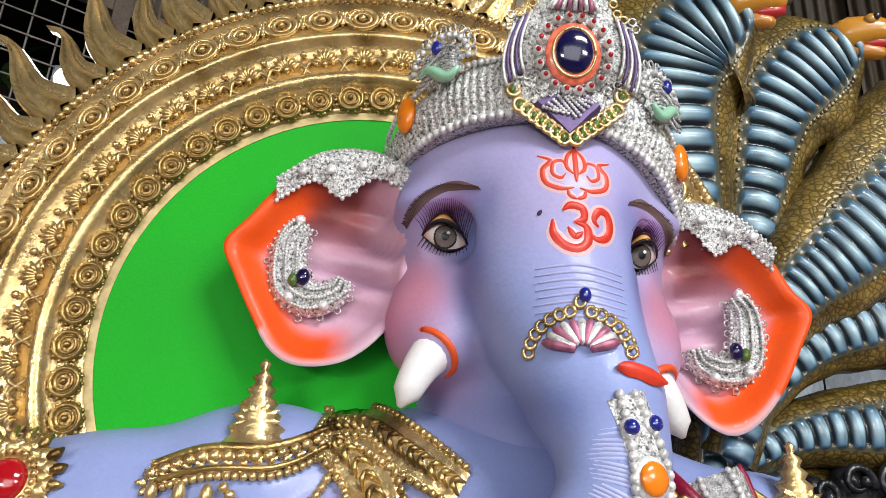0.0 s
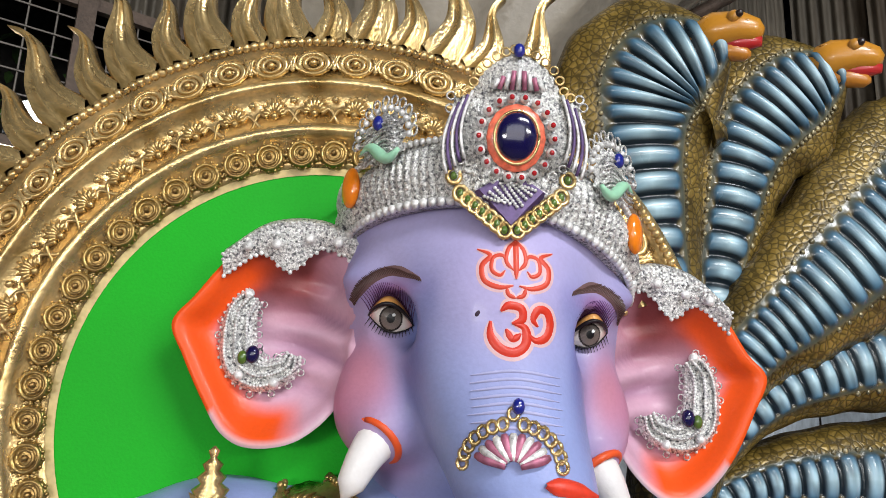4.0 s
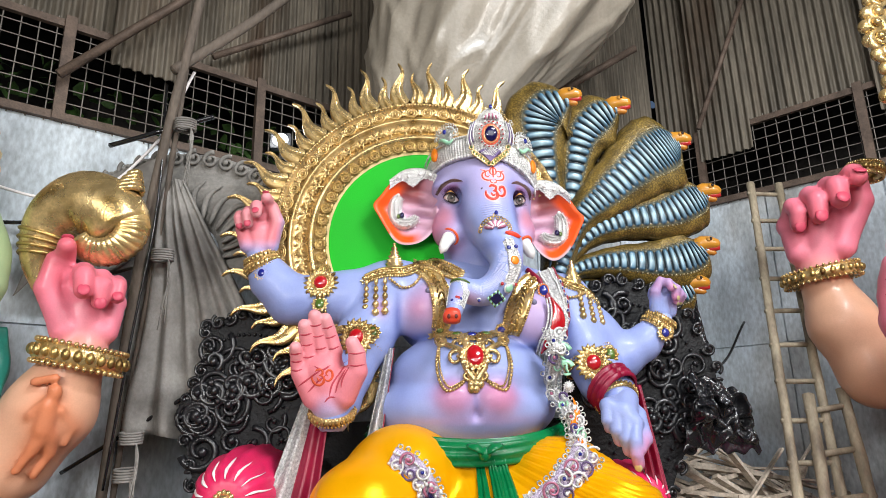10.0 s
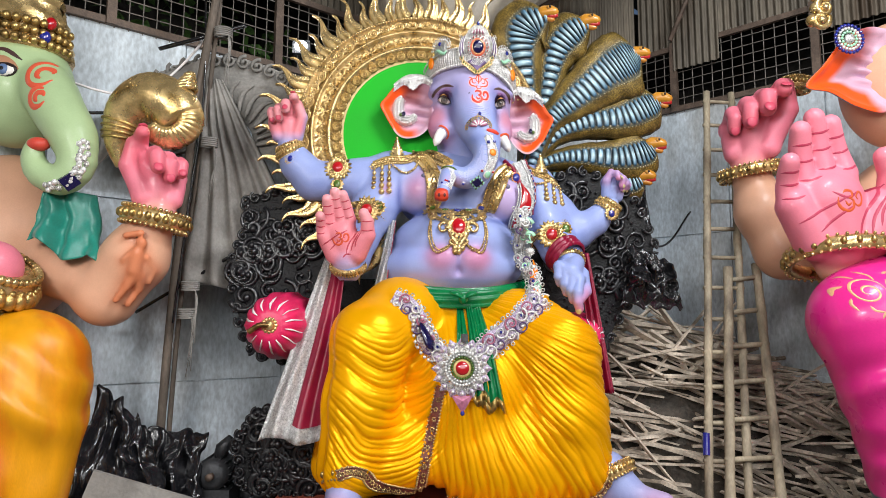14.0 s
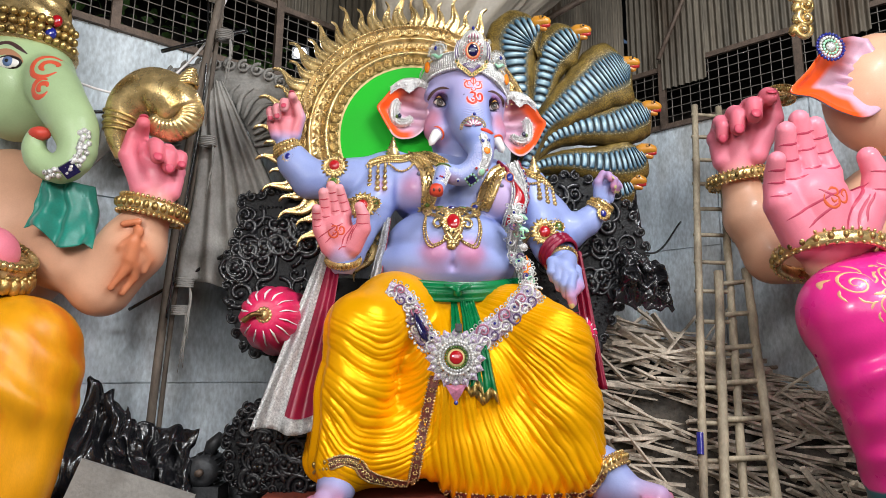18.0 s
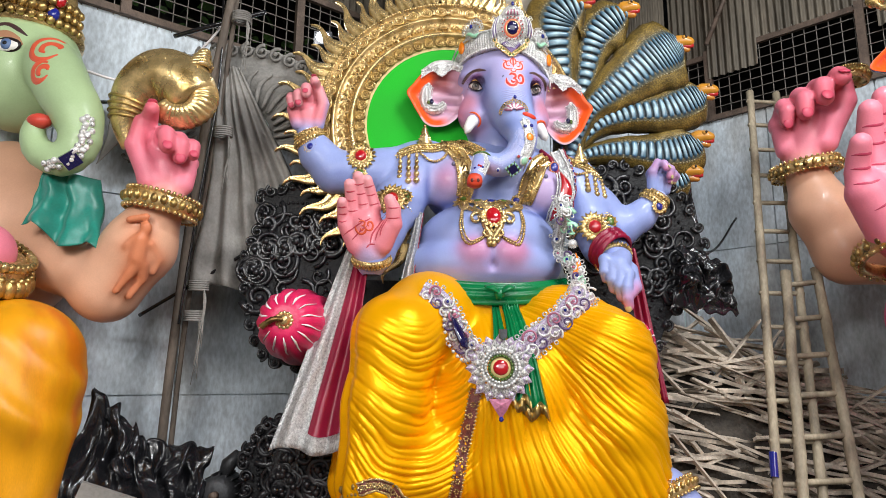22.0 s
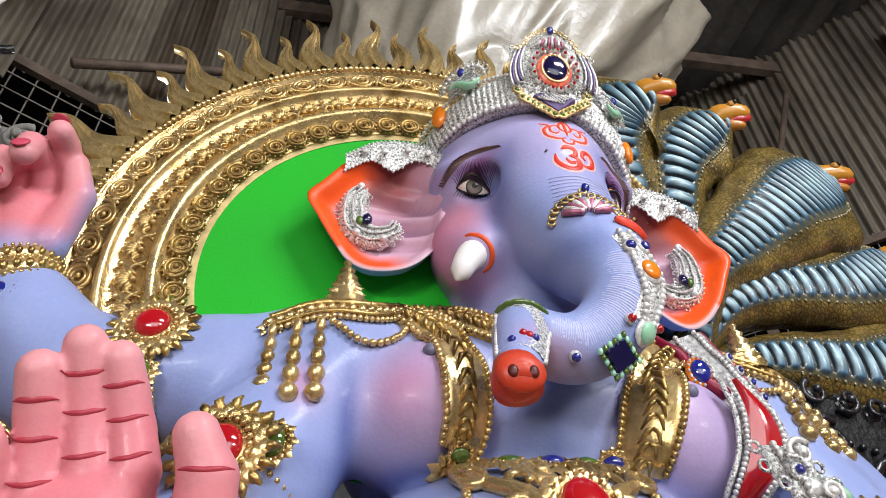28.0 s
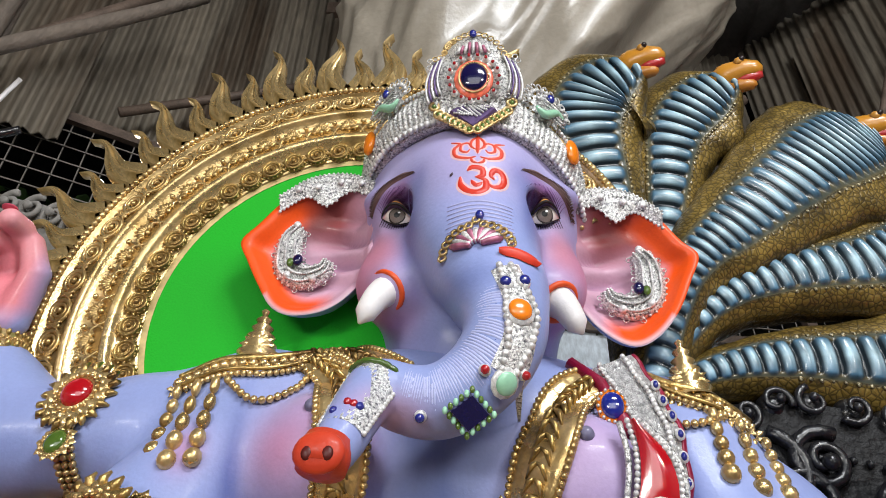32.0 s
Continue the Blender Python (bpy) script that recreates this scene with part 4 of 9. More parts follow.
# painted details of the face
def eye(geo, cx, cz, w, sx):
    """A painted eye: ball, gold lid, liner and lashes."""
    def upper(u):
        return cz + w * (0.66 * math.sin(math.pi * u) ** 0.8 + 0.22 * sx * (2 * u - 1))

    def lower(u):
        return cz - w * (0.54 * math.sin(math.pi * u) ** 0.9 - 0.22 * sx * (2 * u - 1))

    def surf(x, z, off):
        p, _ = front(FACE, x, z)
        return Vector((x, p.y - off, z))

    ix, iz = cx + 0.02 * w, cz + 0.05 * w
    rows, cols = [], []
    for j in range(37):
        v = j / 36
        row = []
        for i in range(65):
            u = i / 64
            x = cx + w * (2 * u - 1)
            z = lower(u) + (upper(u) - lower(u)) * v
            row.append(surf(x, z, 0.004 + 0.030 * math.sin(math.pi * u) * math.sin(math.pi * (0.12 + 0.76 * v))))
            d = math.hypot(x - ix, (z - iz) * 0.95) / w
            a = math.atan2(z - iz, x - ix)
            # white glint painted into the eye beside the pupil
            if math.hypot(x - ix - 0.13 * w, z - iz - 0.17 * w) < 0.075 * w:
                c = (0.8, 0.8, 0.8)
            elif d < 0.19:
                c = (0.006, 0.006, 0.007)
            elif d < 0.46:
                k = 0.75 + 0.3 * wave(a * 5, 3.0) + 0.5 * (d - 0.17) - 0.9 * (z - iz) / w
                c = (0.17 * k, 0.135 * k, 0.12 * k)
            elif d < 0.54:
                c = (0.02, 0.013, 0.012)
            else:
                e = max(0.0, abs(2 * u - 1) - 0.62) * 2.2
                c = (0.70 - 0.1 * e, 0.63 - 0.42 * e, 0.60 - 0.36 * e)
            cols.append(c)
        rows.append(row)
    geo.grid(rows, col=cols)
    # gold lid
    rows, cols = [], []
    for j in range(9):
        v = j / 8
        row = []
        for i in range(33):
            u = i / 32
            x = cx + w * 1.04 * (2 * u - 1)
            z = upper(u) - 0.002 + w * 0.42 * math.sin(math.pi * u) ** 0.7 * v
            row.append(surf(x, z, 0.003 + 0.032 * math.sin(math.pi * u) ** 0.6 * math.cos(1.45 * v)))
            m = math.sin(math.pi * u) * math.sin(math.pi * v)
            cols.append((0.24 + 0.52 * m, 0.085 + 0.29 * m, 0.03 + 0.08 * m))
        rows.append(row)
    geo.grid(rows, col=cols)
    us = [i / 24 for i in range(25)]
    geo.col = (0.012, 0.008, 0.010)
    geo.tube([surf(cx + w * 1.05 * (2 * u - 1), upper(u), 0.006 + 0.033 * math.sin(math.pi * u) ** 0.6) for u in us], [0.0022 + 0.0035 * math.sin(math.pi * u) for u in us], 6)
    geo.tube([surf(cx + w * 1.04 * (2 * u - 1), lower(u), 0.006 + 0.012 * math.sin(math.pi * u)) for u in us], [0.0012 + 0.0015 * math.sin(math.pi * u) for u in us], 5)
    geo.col = (0.05, 0.015, 0.05)
    geo.tube([surf(cx + w * 1.06 * (2 * u - 1), upper(u) + w * 0.43 * math.sin(math.pi * u) ** 0.7, 0.005) for u in us], [0.001 + 0.0022 * math.sin(math.pi * u) for u in us], 5)
    for k in range(1, 30):
        u = k / 30
        lean = (2 * u - 1) * 0.6 + 0.2 * sx
        b = surf(cx + w * 1.06 * (2 * u - 1), upper(u) + w * 0.43 * math.sin(math.pi * u) ** 0.7, 0.005)
        ln = 0.026 + 0.012 * max(0, sx * (2 * u - 1))
        e = surf(b.x + lean * ln, b.z + ln, 0.003)
        geo.col = (0.09, 0.02, 0.11)
        geo.tube([b, (b + e) / 2 - Vector((0.1 * lean * ln, 0.004, 0)), e], [0.0016, 0.0013, 0.0005], 4)
        if k % 2:
            b = surf(cx + w * 1.03 * (2 * u - 1), lower(u), 0.006)
            ln *= 0.55
            e = surf(b.x + lean * ln, b.z - ln, 0.003)
            geo.col = (0.02, 0.012, 0.015)
            geo.tube([b, e], [0.0016, 0.0006], 4)


eye(idol, -0.247, 4.006, 0.056, -1)
eye(idol, 0.260, 3.985, 0.053, 1)


def mirror_pts(pts, c=0.007):
    return [(2 * c - x, z - 0.022) for x, z in pts]


for pts in ([(-0.345, 4.055), (-0.305, 4.10), (-0.245, 4.122), (-0.175, 4.095)],):
    for q in (pts, mirror_pts(pts)):
        stroke(idol, FACE, q, 0.026, 0.003, 26, True, (0.15, 0.085, 0.085))
# fine hairs of the brows
for k in range(46):
    t = k / 45
    for sx in (-1, 1):
        q = spline([(-0.345, 0, 4.055), (-0.305, 0, 4.10), (-0.245, 0, 4.122), (-0.17, 0, 4.095)], 46)[k]
        x, z = (q.x, q.z) if sx < 0 else (0.014 - q.x, q.z - 0.022)
        stroke(idol, FACE, [(x, z - 0.008), (x - sx * -0.006, z + 0.002), (x - sx * -0.016, z + 0.010 + 0.004 * wave(k, 3.0))], 0.003, 0.0045, 5, True, (0.07, 0.035, 0.03))

RED = (0.60, 0.035, 0.015)
PALE = (0.66, 0.42, 0.44)


def arc(cx, cz, rx, rz, a0, a1, n=9):
    return [(cx + rx * math.cos(radians(a0 + (a1 - a0) * i / (n - 1))), cz + rz * math.sin(radians(a0 + (a1 - a0) * i / (n - 1)))) for i in range(n)]


def om(geo, tree, cx, cz, s, col, w=0.026, off=0.004):
    for k, pts in ((1.0, ((-0.33, 0.30), (-0.18, 0.41), (0.05, 0.36), (0.07, 0.16), (-0.12, 0.08))), (1.15, ((-0.08, 0.08), (0.13, 0.0), (0.14, -0.28), (-0.06, -0.44), (-0.32, -0.38), (-0.5, -0.15), (-0.51, 0.12))), (1.0, ((0.17, -0.08), (0.33, -0.21), (0.53, -0.14), (0.62, 0.1), (0.55, 0.33), (0.38, 0.36), (0.28, 0.18), (0.37, 0.05))), (0.8, ((-0.23, -0.02), (-0.1, -0.2), (0.05, -0.1)))):
        stroke(geo, tree, [(cx + s * x, cz + s * z) for x, z in pts], w * k, off, 30, True, col)


om(idol, FACE, 0.05, 3.978, 0.122, PALE, 0.034, 0.0015)
om(idol, FACE, 0.05, 3.978, 0.122, RED, 0.020)
# beauty spot
stroke(idol, FACE, [(-0.045, 4.002), (-0.041, 4.008), (-0.037, 4.015)], 0.009, 0.004, 6, True, (0.05, 0.03, 0.05))
# flame-like sign over it: two curled wings, a tongue and a cup
for w, colr, off in ((0.026, PALE, 0.0015), (0.014, (0.60, 0.06, 0.03), 0.0035)):
    for sx in (-1, 1):
        stroke(idol, FACE, [(0.044 + sx * 0.84 * x, z + 0.018) for x, z in ((0.008, 4.055), (0.045, 4.05), (0.085, 4.065), (0.092, 4.10), (0.07, 4.125), (0.105, 4.14))], w, off, 28, True, colr)
        stroke(idol, FACE, [(0.044 + sx * 0.84 * x, z + 0.018) for x, z in ((0.025, 4.10), (0.035, 4.125), (0.062, 4.12), (0.066, 4.09), (0.044, 4.078), (0.03, 4.09))], w * 0.75, off, 24, True, colr)
        stroke(idol, FACE, [(0.044 + sx * 0.84 * x, z + 0.018) for x, z in ((0.0, 4.165), (0.022, 4.14), (0.026, 4.11), (0.006, 4.09))], w * 0.8, off, 18, True, colr)
        stroke(idol, FACE, [(0.044 + sx * 0.84 * x, z + 0.018) for x, z in ((0.0, 4.027), (0.02, 4.034), (0.026, 4.05))], w * 0.8, off, 12, True, colr)
    stroke(idol, FACE, [(0.044, 4.088), (0.044, 4.138), (0.044, 4.193)], w * 1.1, off, 18, True, colr)
# brow creases over the trunk
for i in range(8):
    z = 3.88 - 0.017 * i
    stroke(idol, FACE, [(0.045 - 0.10 + 0.012 * wave(i, 2.2), z - 0.008), (0.045, z + 0.004), (0.045 + 0.10 + 0.012 * wave(i, 3.3), z - 0.008)], 0.007, 0.0032, 16, True, (0.40, 0.40, 0.64))
# trunk ridges, pale, each with crease shade painted as a dark line beside it
for i in range(70):
    t = 8.2 + i * 0.19
    k = int(t)
    if k > 20:
        break
    p = TRUNK[k].lerp(TRUNK[k + 1], t - k)
    d = (TRUNK[k + 1] - TRUNK[k]).normalized()
    r = TR[k] + (TR[k + 1] - TR[k]) * (t - k)
    up = Vector((0, -1, 0.1))
    up = (up - d * up.dot(d)).normalized()
    s = d.cross(up)
    a1 = 1.0 + 0.35 * wave(i, 5.1)
    for off, colr, w in ((0.002, (0.44, 0.47, 0.74), 0.0046), (0.0008, (0.10, 0.14, 0.38), 0.0030)):
        q = p + d * (0.007 if off < 0.001 else 0)
        pts = [q + (up * math.cos(a) + s * math.sin(a)) * (r + 0.0008 + off) for a in np.linspace(-a1 + 0.2 * wave(i, 2.0), a1 + 0.2, 12)]
        idol.col = colr
        idol.tube(pts, [0.0008 + w * math.sin(math.pi * j / 11) for j in range(12)], 5)
# tusks, sockets and the trunk's tip
for sx, a, b, c in ((-1, (-0.225, 0.06, 3.755), (-0.285, 0.0, 3.68), (-0.335, -0.02, 3.575)), (1, (0.255, 0.06, 3.70), (0.30, 0.02, 3.63), (0.345, 0.02, 3.54))):
    pts = spline([a, b, c], 14)
    idol.col = WHITE
    idol.tube(pts, [0.064 - 0.0027 * i if i < 12 else 0.032 - 0.013 * (i - 11) for i in range(14)], 16)
    d = (pts[3] - pts[0]).normalized()
    u = d.orthogonal().normalized()
    v = d.cross(u)
    idol.col = (0.72, 0.09, 0.02)
    idol.tube([pts[4] + (u * math.cos(q) + v * math.sin(q)) * 0.063 for q in np.linspace(0, 6.283, 22)], 0.010, 8)
TIPP = Vector((-0.288, -0.385, 3.05))
idol.col = (0.55, 0.05, 0.02)
idol.tube([TIPP + Vector((0, -0.0, 0.04)), TIPP + Vector((-0.004, -0.012, 0.0)), TIPP + Vector((-0.006, -0.018, -0.03)), TIPP + Vector((-0.006, -0.02, -0.034))], [0.052, 0.060, 0.055, 0.02], 18)
idol.ball(TIPP + Vector((-0.005, -0.048, 0.0)), (0.058, 0.022, 0.047), 16, 10)
idol.col = (0.09, 0.012, 0.01)
for dx in (-0.026, 0.018):
    idol.ball(TIPP + Vector((dx, -0.065, -0.006)), (0.013, 0.007, 0.016), 10, 6)
# palm lines, the sign in the palm, nipples
palm_creases(idol, PALMB, palm_marks, *PALM_AT, 0.67, 1.03, (0.42, 0.045, 0.07))
om(idol, PALMB, -1.114, 2.679, 0.11, (0.6, 0.08, 0.03), 0.014)
for x, z in ((-0.43, 3.29), (0.31, 3.2)):
    p, n = front(TORSO, x, z)
    idol.col = (0.16, 0.15, 0.24)
    idol.ball(p, 0.022, 12, 8)
statue = tagged(part("idol_statue", idol, SKIN, painted=True), "seated elephant-headed idol of blue painted plaster with rosy palms", "statue")


# ---- the halo ----
HX, HZ, HY = -0.468, 3.752, 0.24


def polar(r, a, y=0.0):
    return (HX + r * math.cos(a), HY + y, HZ + r * math.sin(a))


A0, A1 = radians(20), radians(252)
halo = thing("halo", "large gilded sun-ray halo with embossed rings and green back cloth", "halo")
prof = [(0.72, -0.004), (0.74, -0.012), (0.808, -0.012), (0.814, -0.042), (0.834, -0.060), (0.852, -0.042), (0.858, -0.014), (0.972, -0.010), (0.978, -0.032), (0.992, -0.042), (1.006, -0.032), (1.010, -0.012), (1.10, -0.008), (1.106, -0.03), (1.12, -0.034), (1.15, -0.016), (1.155, 0.03), (0.72, 0.03)]
g = Geo()
K = 150
g.grid([[polar(r, A0 + (A1 - A0) * i / K, y) for i in range(K + 1)] for r, y in prof], close_u=True)
part("ring", g, GOLD, halo)
g = Geo()
n = 190
for i in range(n):
    a = A0 + (A1 - A0) * i / n
    g.ball(polar(1.122, a, -0.036), 0.0155, 7, 5)
part("beading", g, GOLD, halo)
g = Geo()
K = 72
g.add([polar(0, 0, 0.0)] + [polar(0.735, 2 * math.pi * i / K, 0.0) for i in range(K)], [(0, 1 + (i + 1) % K, 1 + i) for i in range(K)])
part("back_cloth", g, HALO_GREEN, halo, "bright green cloth disc", smooth=False)
g = Geo()
g.grid([[polar(r, A0 + (A1 - A0) * i / K, y) for i in range(K + 1)] for r, y in ((0.702, -0.003), (0.720, -0.006), (0.74, -0.004))])
part("cloth_edge", g, CREAM, halo)


def local_ring(geo, r, w, yy, n=18, sx=1.0, sz=1.0):
    rows = []
    for j in range(6):
        b = math.pi * j / 5
        rr = r - w * math.cos(b)
        rows.append([(rr * sx * math.cos(t), -yy - w * 1.1 * math.sin(b), rr * sz * math.sin(t)) for t in (2 * math.pi * k / n for k in range(n))])
    geo.grid(rows, close_v=True)


# rosette of the outer band: tangent along x, outwards along z
ro = Geo()
local_ring(ro, 0.036, 0.008, 0.006, 18, 1.25, 0.95)
local_ring(ro, 0.022, 0.006, 0.008, 16, 1.2, 0.95)
ro.ball((0, -0.012, 0), (0.013, 0.012, 0.011), 10, 6)
for k in range(12):
    t = 2 * math.pi * k / 12
    ro.ball((0.052 * math.cos(t), -0.006, 0.038 * math.sin(t)), 0.006, 6, 4)
for sx in (-1, 1):
    for k in range(2):
        ro.tube([(sx * (0.058 + 0.012 * q), -0.008 - 0.004 * math.sin(q), (k * 2 - 1) * 0.022 * math.cos(q * 1.6)) for q in np.linspace(0, 2.4, 8)], [0.008 - 0.0007 * j for j in range(8)], 6)
ROSETTE = ro.data("rosette", [GOLD])
# palmette of the middle band
pm = Geo()
for k in range(-3, 4):
    t = k * 0.42
    pm.tube([(0.006 * math.sin(t), -0.006, -0.022), (0.026 * math.sin(t), -0.016, -0.022 + 0.03 * math.cos(t)), (0.044 * math.sin(t), -0.008, -0.022 + 0.056 * math.cos(t))], [0.005, 0.010, 0.004], 6)
for sx in (-1, 1):
    pm.tube([(sx * (0.02 + 0.055 * q), -0.010, -0.024 + 0.035 * math.sin(q * 5.0) * q) for q in np.linspace(0, 1, 9)], [0.009 - 0.0006 * j for j in range(9)], 6)
    pm.ball((sx * 0.062, -0.01, 0.018), 0.011, 8, 5)
pm.ball((0, -0.012, -0.026), 0.012, 8, 5)
PALMETTE = pm.data("palmette", [GOLD])
# shell of the scalloped inner row
sh = Geo()
sh.ball((0, 0.0, 0), (0.047, 0.016, 0.043), 16, 8)
local_ring(sh, 0.036, 0.006, 0.012, 18)
local_ring(sh, 0.022, 0.005, 0.014, 16)
sh.ball((0, -0.018, 0), 0.010, 8, 5)
for k in range(14):
    t = 2 * math.pi * k / 14
    sh.ball((0.046 * math.cos(t), -0.006, 0.044 * math.sin(t)), 0.006, 6, 4)
SHELL = sh.data("shell", [GOLD_DEEP])


def ring_of(mesh, name, r, count, y, a0=A0, a1=A1):
    for i in range(count):
        a = a0 + (a1 - a0) * (i + 0.5) / count
        ob = new(name, mesh)
        ob.parent = halo
        ob.matrix_basis = Matrix.Translation(polar(r, a, y)) @ Matrix.Rotation(math.pi / 2 - a, 4, "Y")


ring_of(ROSETTE, "rosette", 1.056, 33, -0.014)
ring_of(PALMETTE, "palmette", 0.915, 30, -0.018)
ring_of(SHELL, "shell", 0.762, 32, -0.018)


def flame_mesh(name, L, w, sway):
    """A wavering tongue of fire: broad foot, S-bent stem, hooked tip, grooved along its middle."""
    g = Geo()
    n = 26
    path = [Vector((sway * L * (math.sin(2.0 * math.pi * (0.95 * t)) * (0.30 + 0.70 * t)), 0, L * t)) for t in (i / (n - 1) for i in range(n))]
    rows = []
    for i, p in enumerate(path):
        t = i / (n - 1)
        d = path[min(i + 1, n - 1)] - path[max(i - 1, 0)]
        s = Vector((d.z, 0, -d.x)).normalized()
        ww = w * ((1 - t) ** 0.9 * (0.62 + 0.30 * math.sin(math.pi * min(1, t * 1.5))) + 0.38 * math.exp(-t * 7)) / 2 + 0.002
        row = []
        for u, y in ((-1, 0.014), (-0.97, -0.010), (-0.74, -0.030), (-0.46, -0.012), (-0.12, -0.026), (0.12, -0.034), (0.42, -0.010), (0.72, -0.032), (0.97, -0.010), (1, 0.014)):
            row.append(p + s * ww * u + Vector((0, 1.9 * y * (1 - 0.5 * t), 0)))
        rows.append(row)
    g.grid(rows, close_v=True)
    return g.data(name, [GOLD])


FL = [flame_mesh("ray", 0.38, 0.165, 0.13), flame_mesh("ray", 0.275, 0.13, 0.13)]
nf = 33
for i in range(nf):
    a = radians(62) + (radians(250) - radians(62)) * i / (nf - 1)
    ob = new("ray", FL[i % 2])
    ob.parent = halo
    s = 1 + 0.05 * wave(i, 1.7)
    flip = 1 if a < radians(96) else -1
    ob.matrix_basis = Matrix.Translation(polar(1.13, a, 0.0)) @ Matrix.Rotation(math.pi / 2 - a, 4, "Y") @ Matrix.Diagonal((flip, 1, s, 1))

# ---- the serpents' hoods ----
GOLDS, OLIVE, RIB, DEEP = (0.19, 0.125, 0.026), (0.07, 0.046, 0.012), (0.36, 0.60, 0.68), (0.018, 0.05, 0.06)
SCALES = material("scaled_gold_paint", (1, 1, 1), 0.38, 0.3, vary=0.3, scale=14, fine=70, bump=0.0, paint=True, coat=0.3)
_n, _l = SCALES.node_tree.nodes, SCALES.node_tree.links
_v = _n.new("ShaderNodeTexVoronoi")
_v.feature, _v.inputs["Scale"].default_value = "DISTANCE_TO_EDGE", 46
_l.new(_n["Texture Coordinate"].outputs["Object"], _v.inputs["Vector"])
_b = _n.new("ShaderNodeBump")
_b.inputs["Strength"].default_value, _b.inputs["Distance"].default_value = 1.0, 0.004
_l.new(_v.outputs["Distance"], _b.inputs["Height"])
_l.new(_b.outputs["Normal"], _n["Principled BSDF"].inputs["Normal"])
_r = _n.new("ShaderNodeMapRange")
_r.inputs["From Min"].default_value, _r.inputs["From Max"].default_value = 0.03, 0.16
_r.inputs["To Min"].default_value, _r.inputs["To Max"].default_value = 0.42, 1.10
_l.new(_v.outputs["Distance"], _r.inputs["Value"])
_m = _n.new("ShaderNodeMix")
_m.data_type, _m.blend_type = "RGBA", "MULTIPLY"
_m.inputs[0].default_value = 1.0
_base = _n["Principled BSDF"].inputs["Base Color"]
_l.new(_base.links[0].from_socket, _m.inputs[6])
_l.new(_r.outputs[0], _m.inputs[7])
_l.new(_m.outputs[2], _base)
hood = Geo()
SPINES = [
    ([(0.55, 0.46, 3.4), (0.61, 0.46, 3.9), (0.55, 0.44, 4.35), (0.51, 0.40, 4.7), (0.57, 0.38, 4.87), (0.75, 0.33, 4.96)], 0.31, -0.02),
    ([(0.60, 0.46, 3.45), (0.72, 0.46, 3.95), (0.80, 0.44, 4.35), (0.88, 0.42, 4.66), (1.02, 0.40, 4.84), (1.18, 0.37, 4.93)], 0.25, 0.02),
    ([(0.60, 0.42, 3.5), (0.78, 0.42, 3.92), (1.02, 0.42, 4.15), (1.36, 0.46, 4.44), (1.58, 0.49, 4.59), (1.70, 0.50, 4.65)], 0.36, -0.02),
    ([(0.58, 0.44, 3.5), (0.86, 0.44, 3.81), (1.16, 0.46, 3.95), (1.54, 0.50, 4.03), (1.80, 0.55, 4.15), (1.94, 0.57, 4.22)], 0.25, 0.0),
    ([(0.58, 0.44, 3.46), (0.83, 0.44, 3.58), (1.11, 0.45, 3.62), (1.48, 0.48, 3.62), (1.74, 0.51, 3.68), (1.86, 0.52, 3.75)], 0.24, 0.03),
    ([(0.58, 0.48, 3.40), (0.80, 0.48, 3.44), (1.05, 0.49, 3.40), (1.35, 0.50, 3.36), (1.62, 0.52, 3.38), (1.76, 0.53, 3.44)], 0.18, 0.07),
]
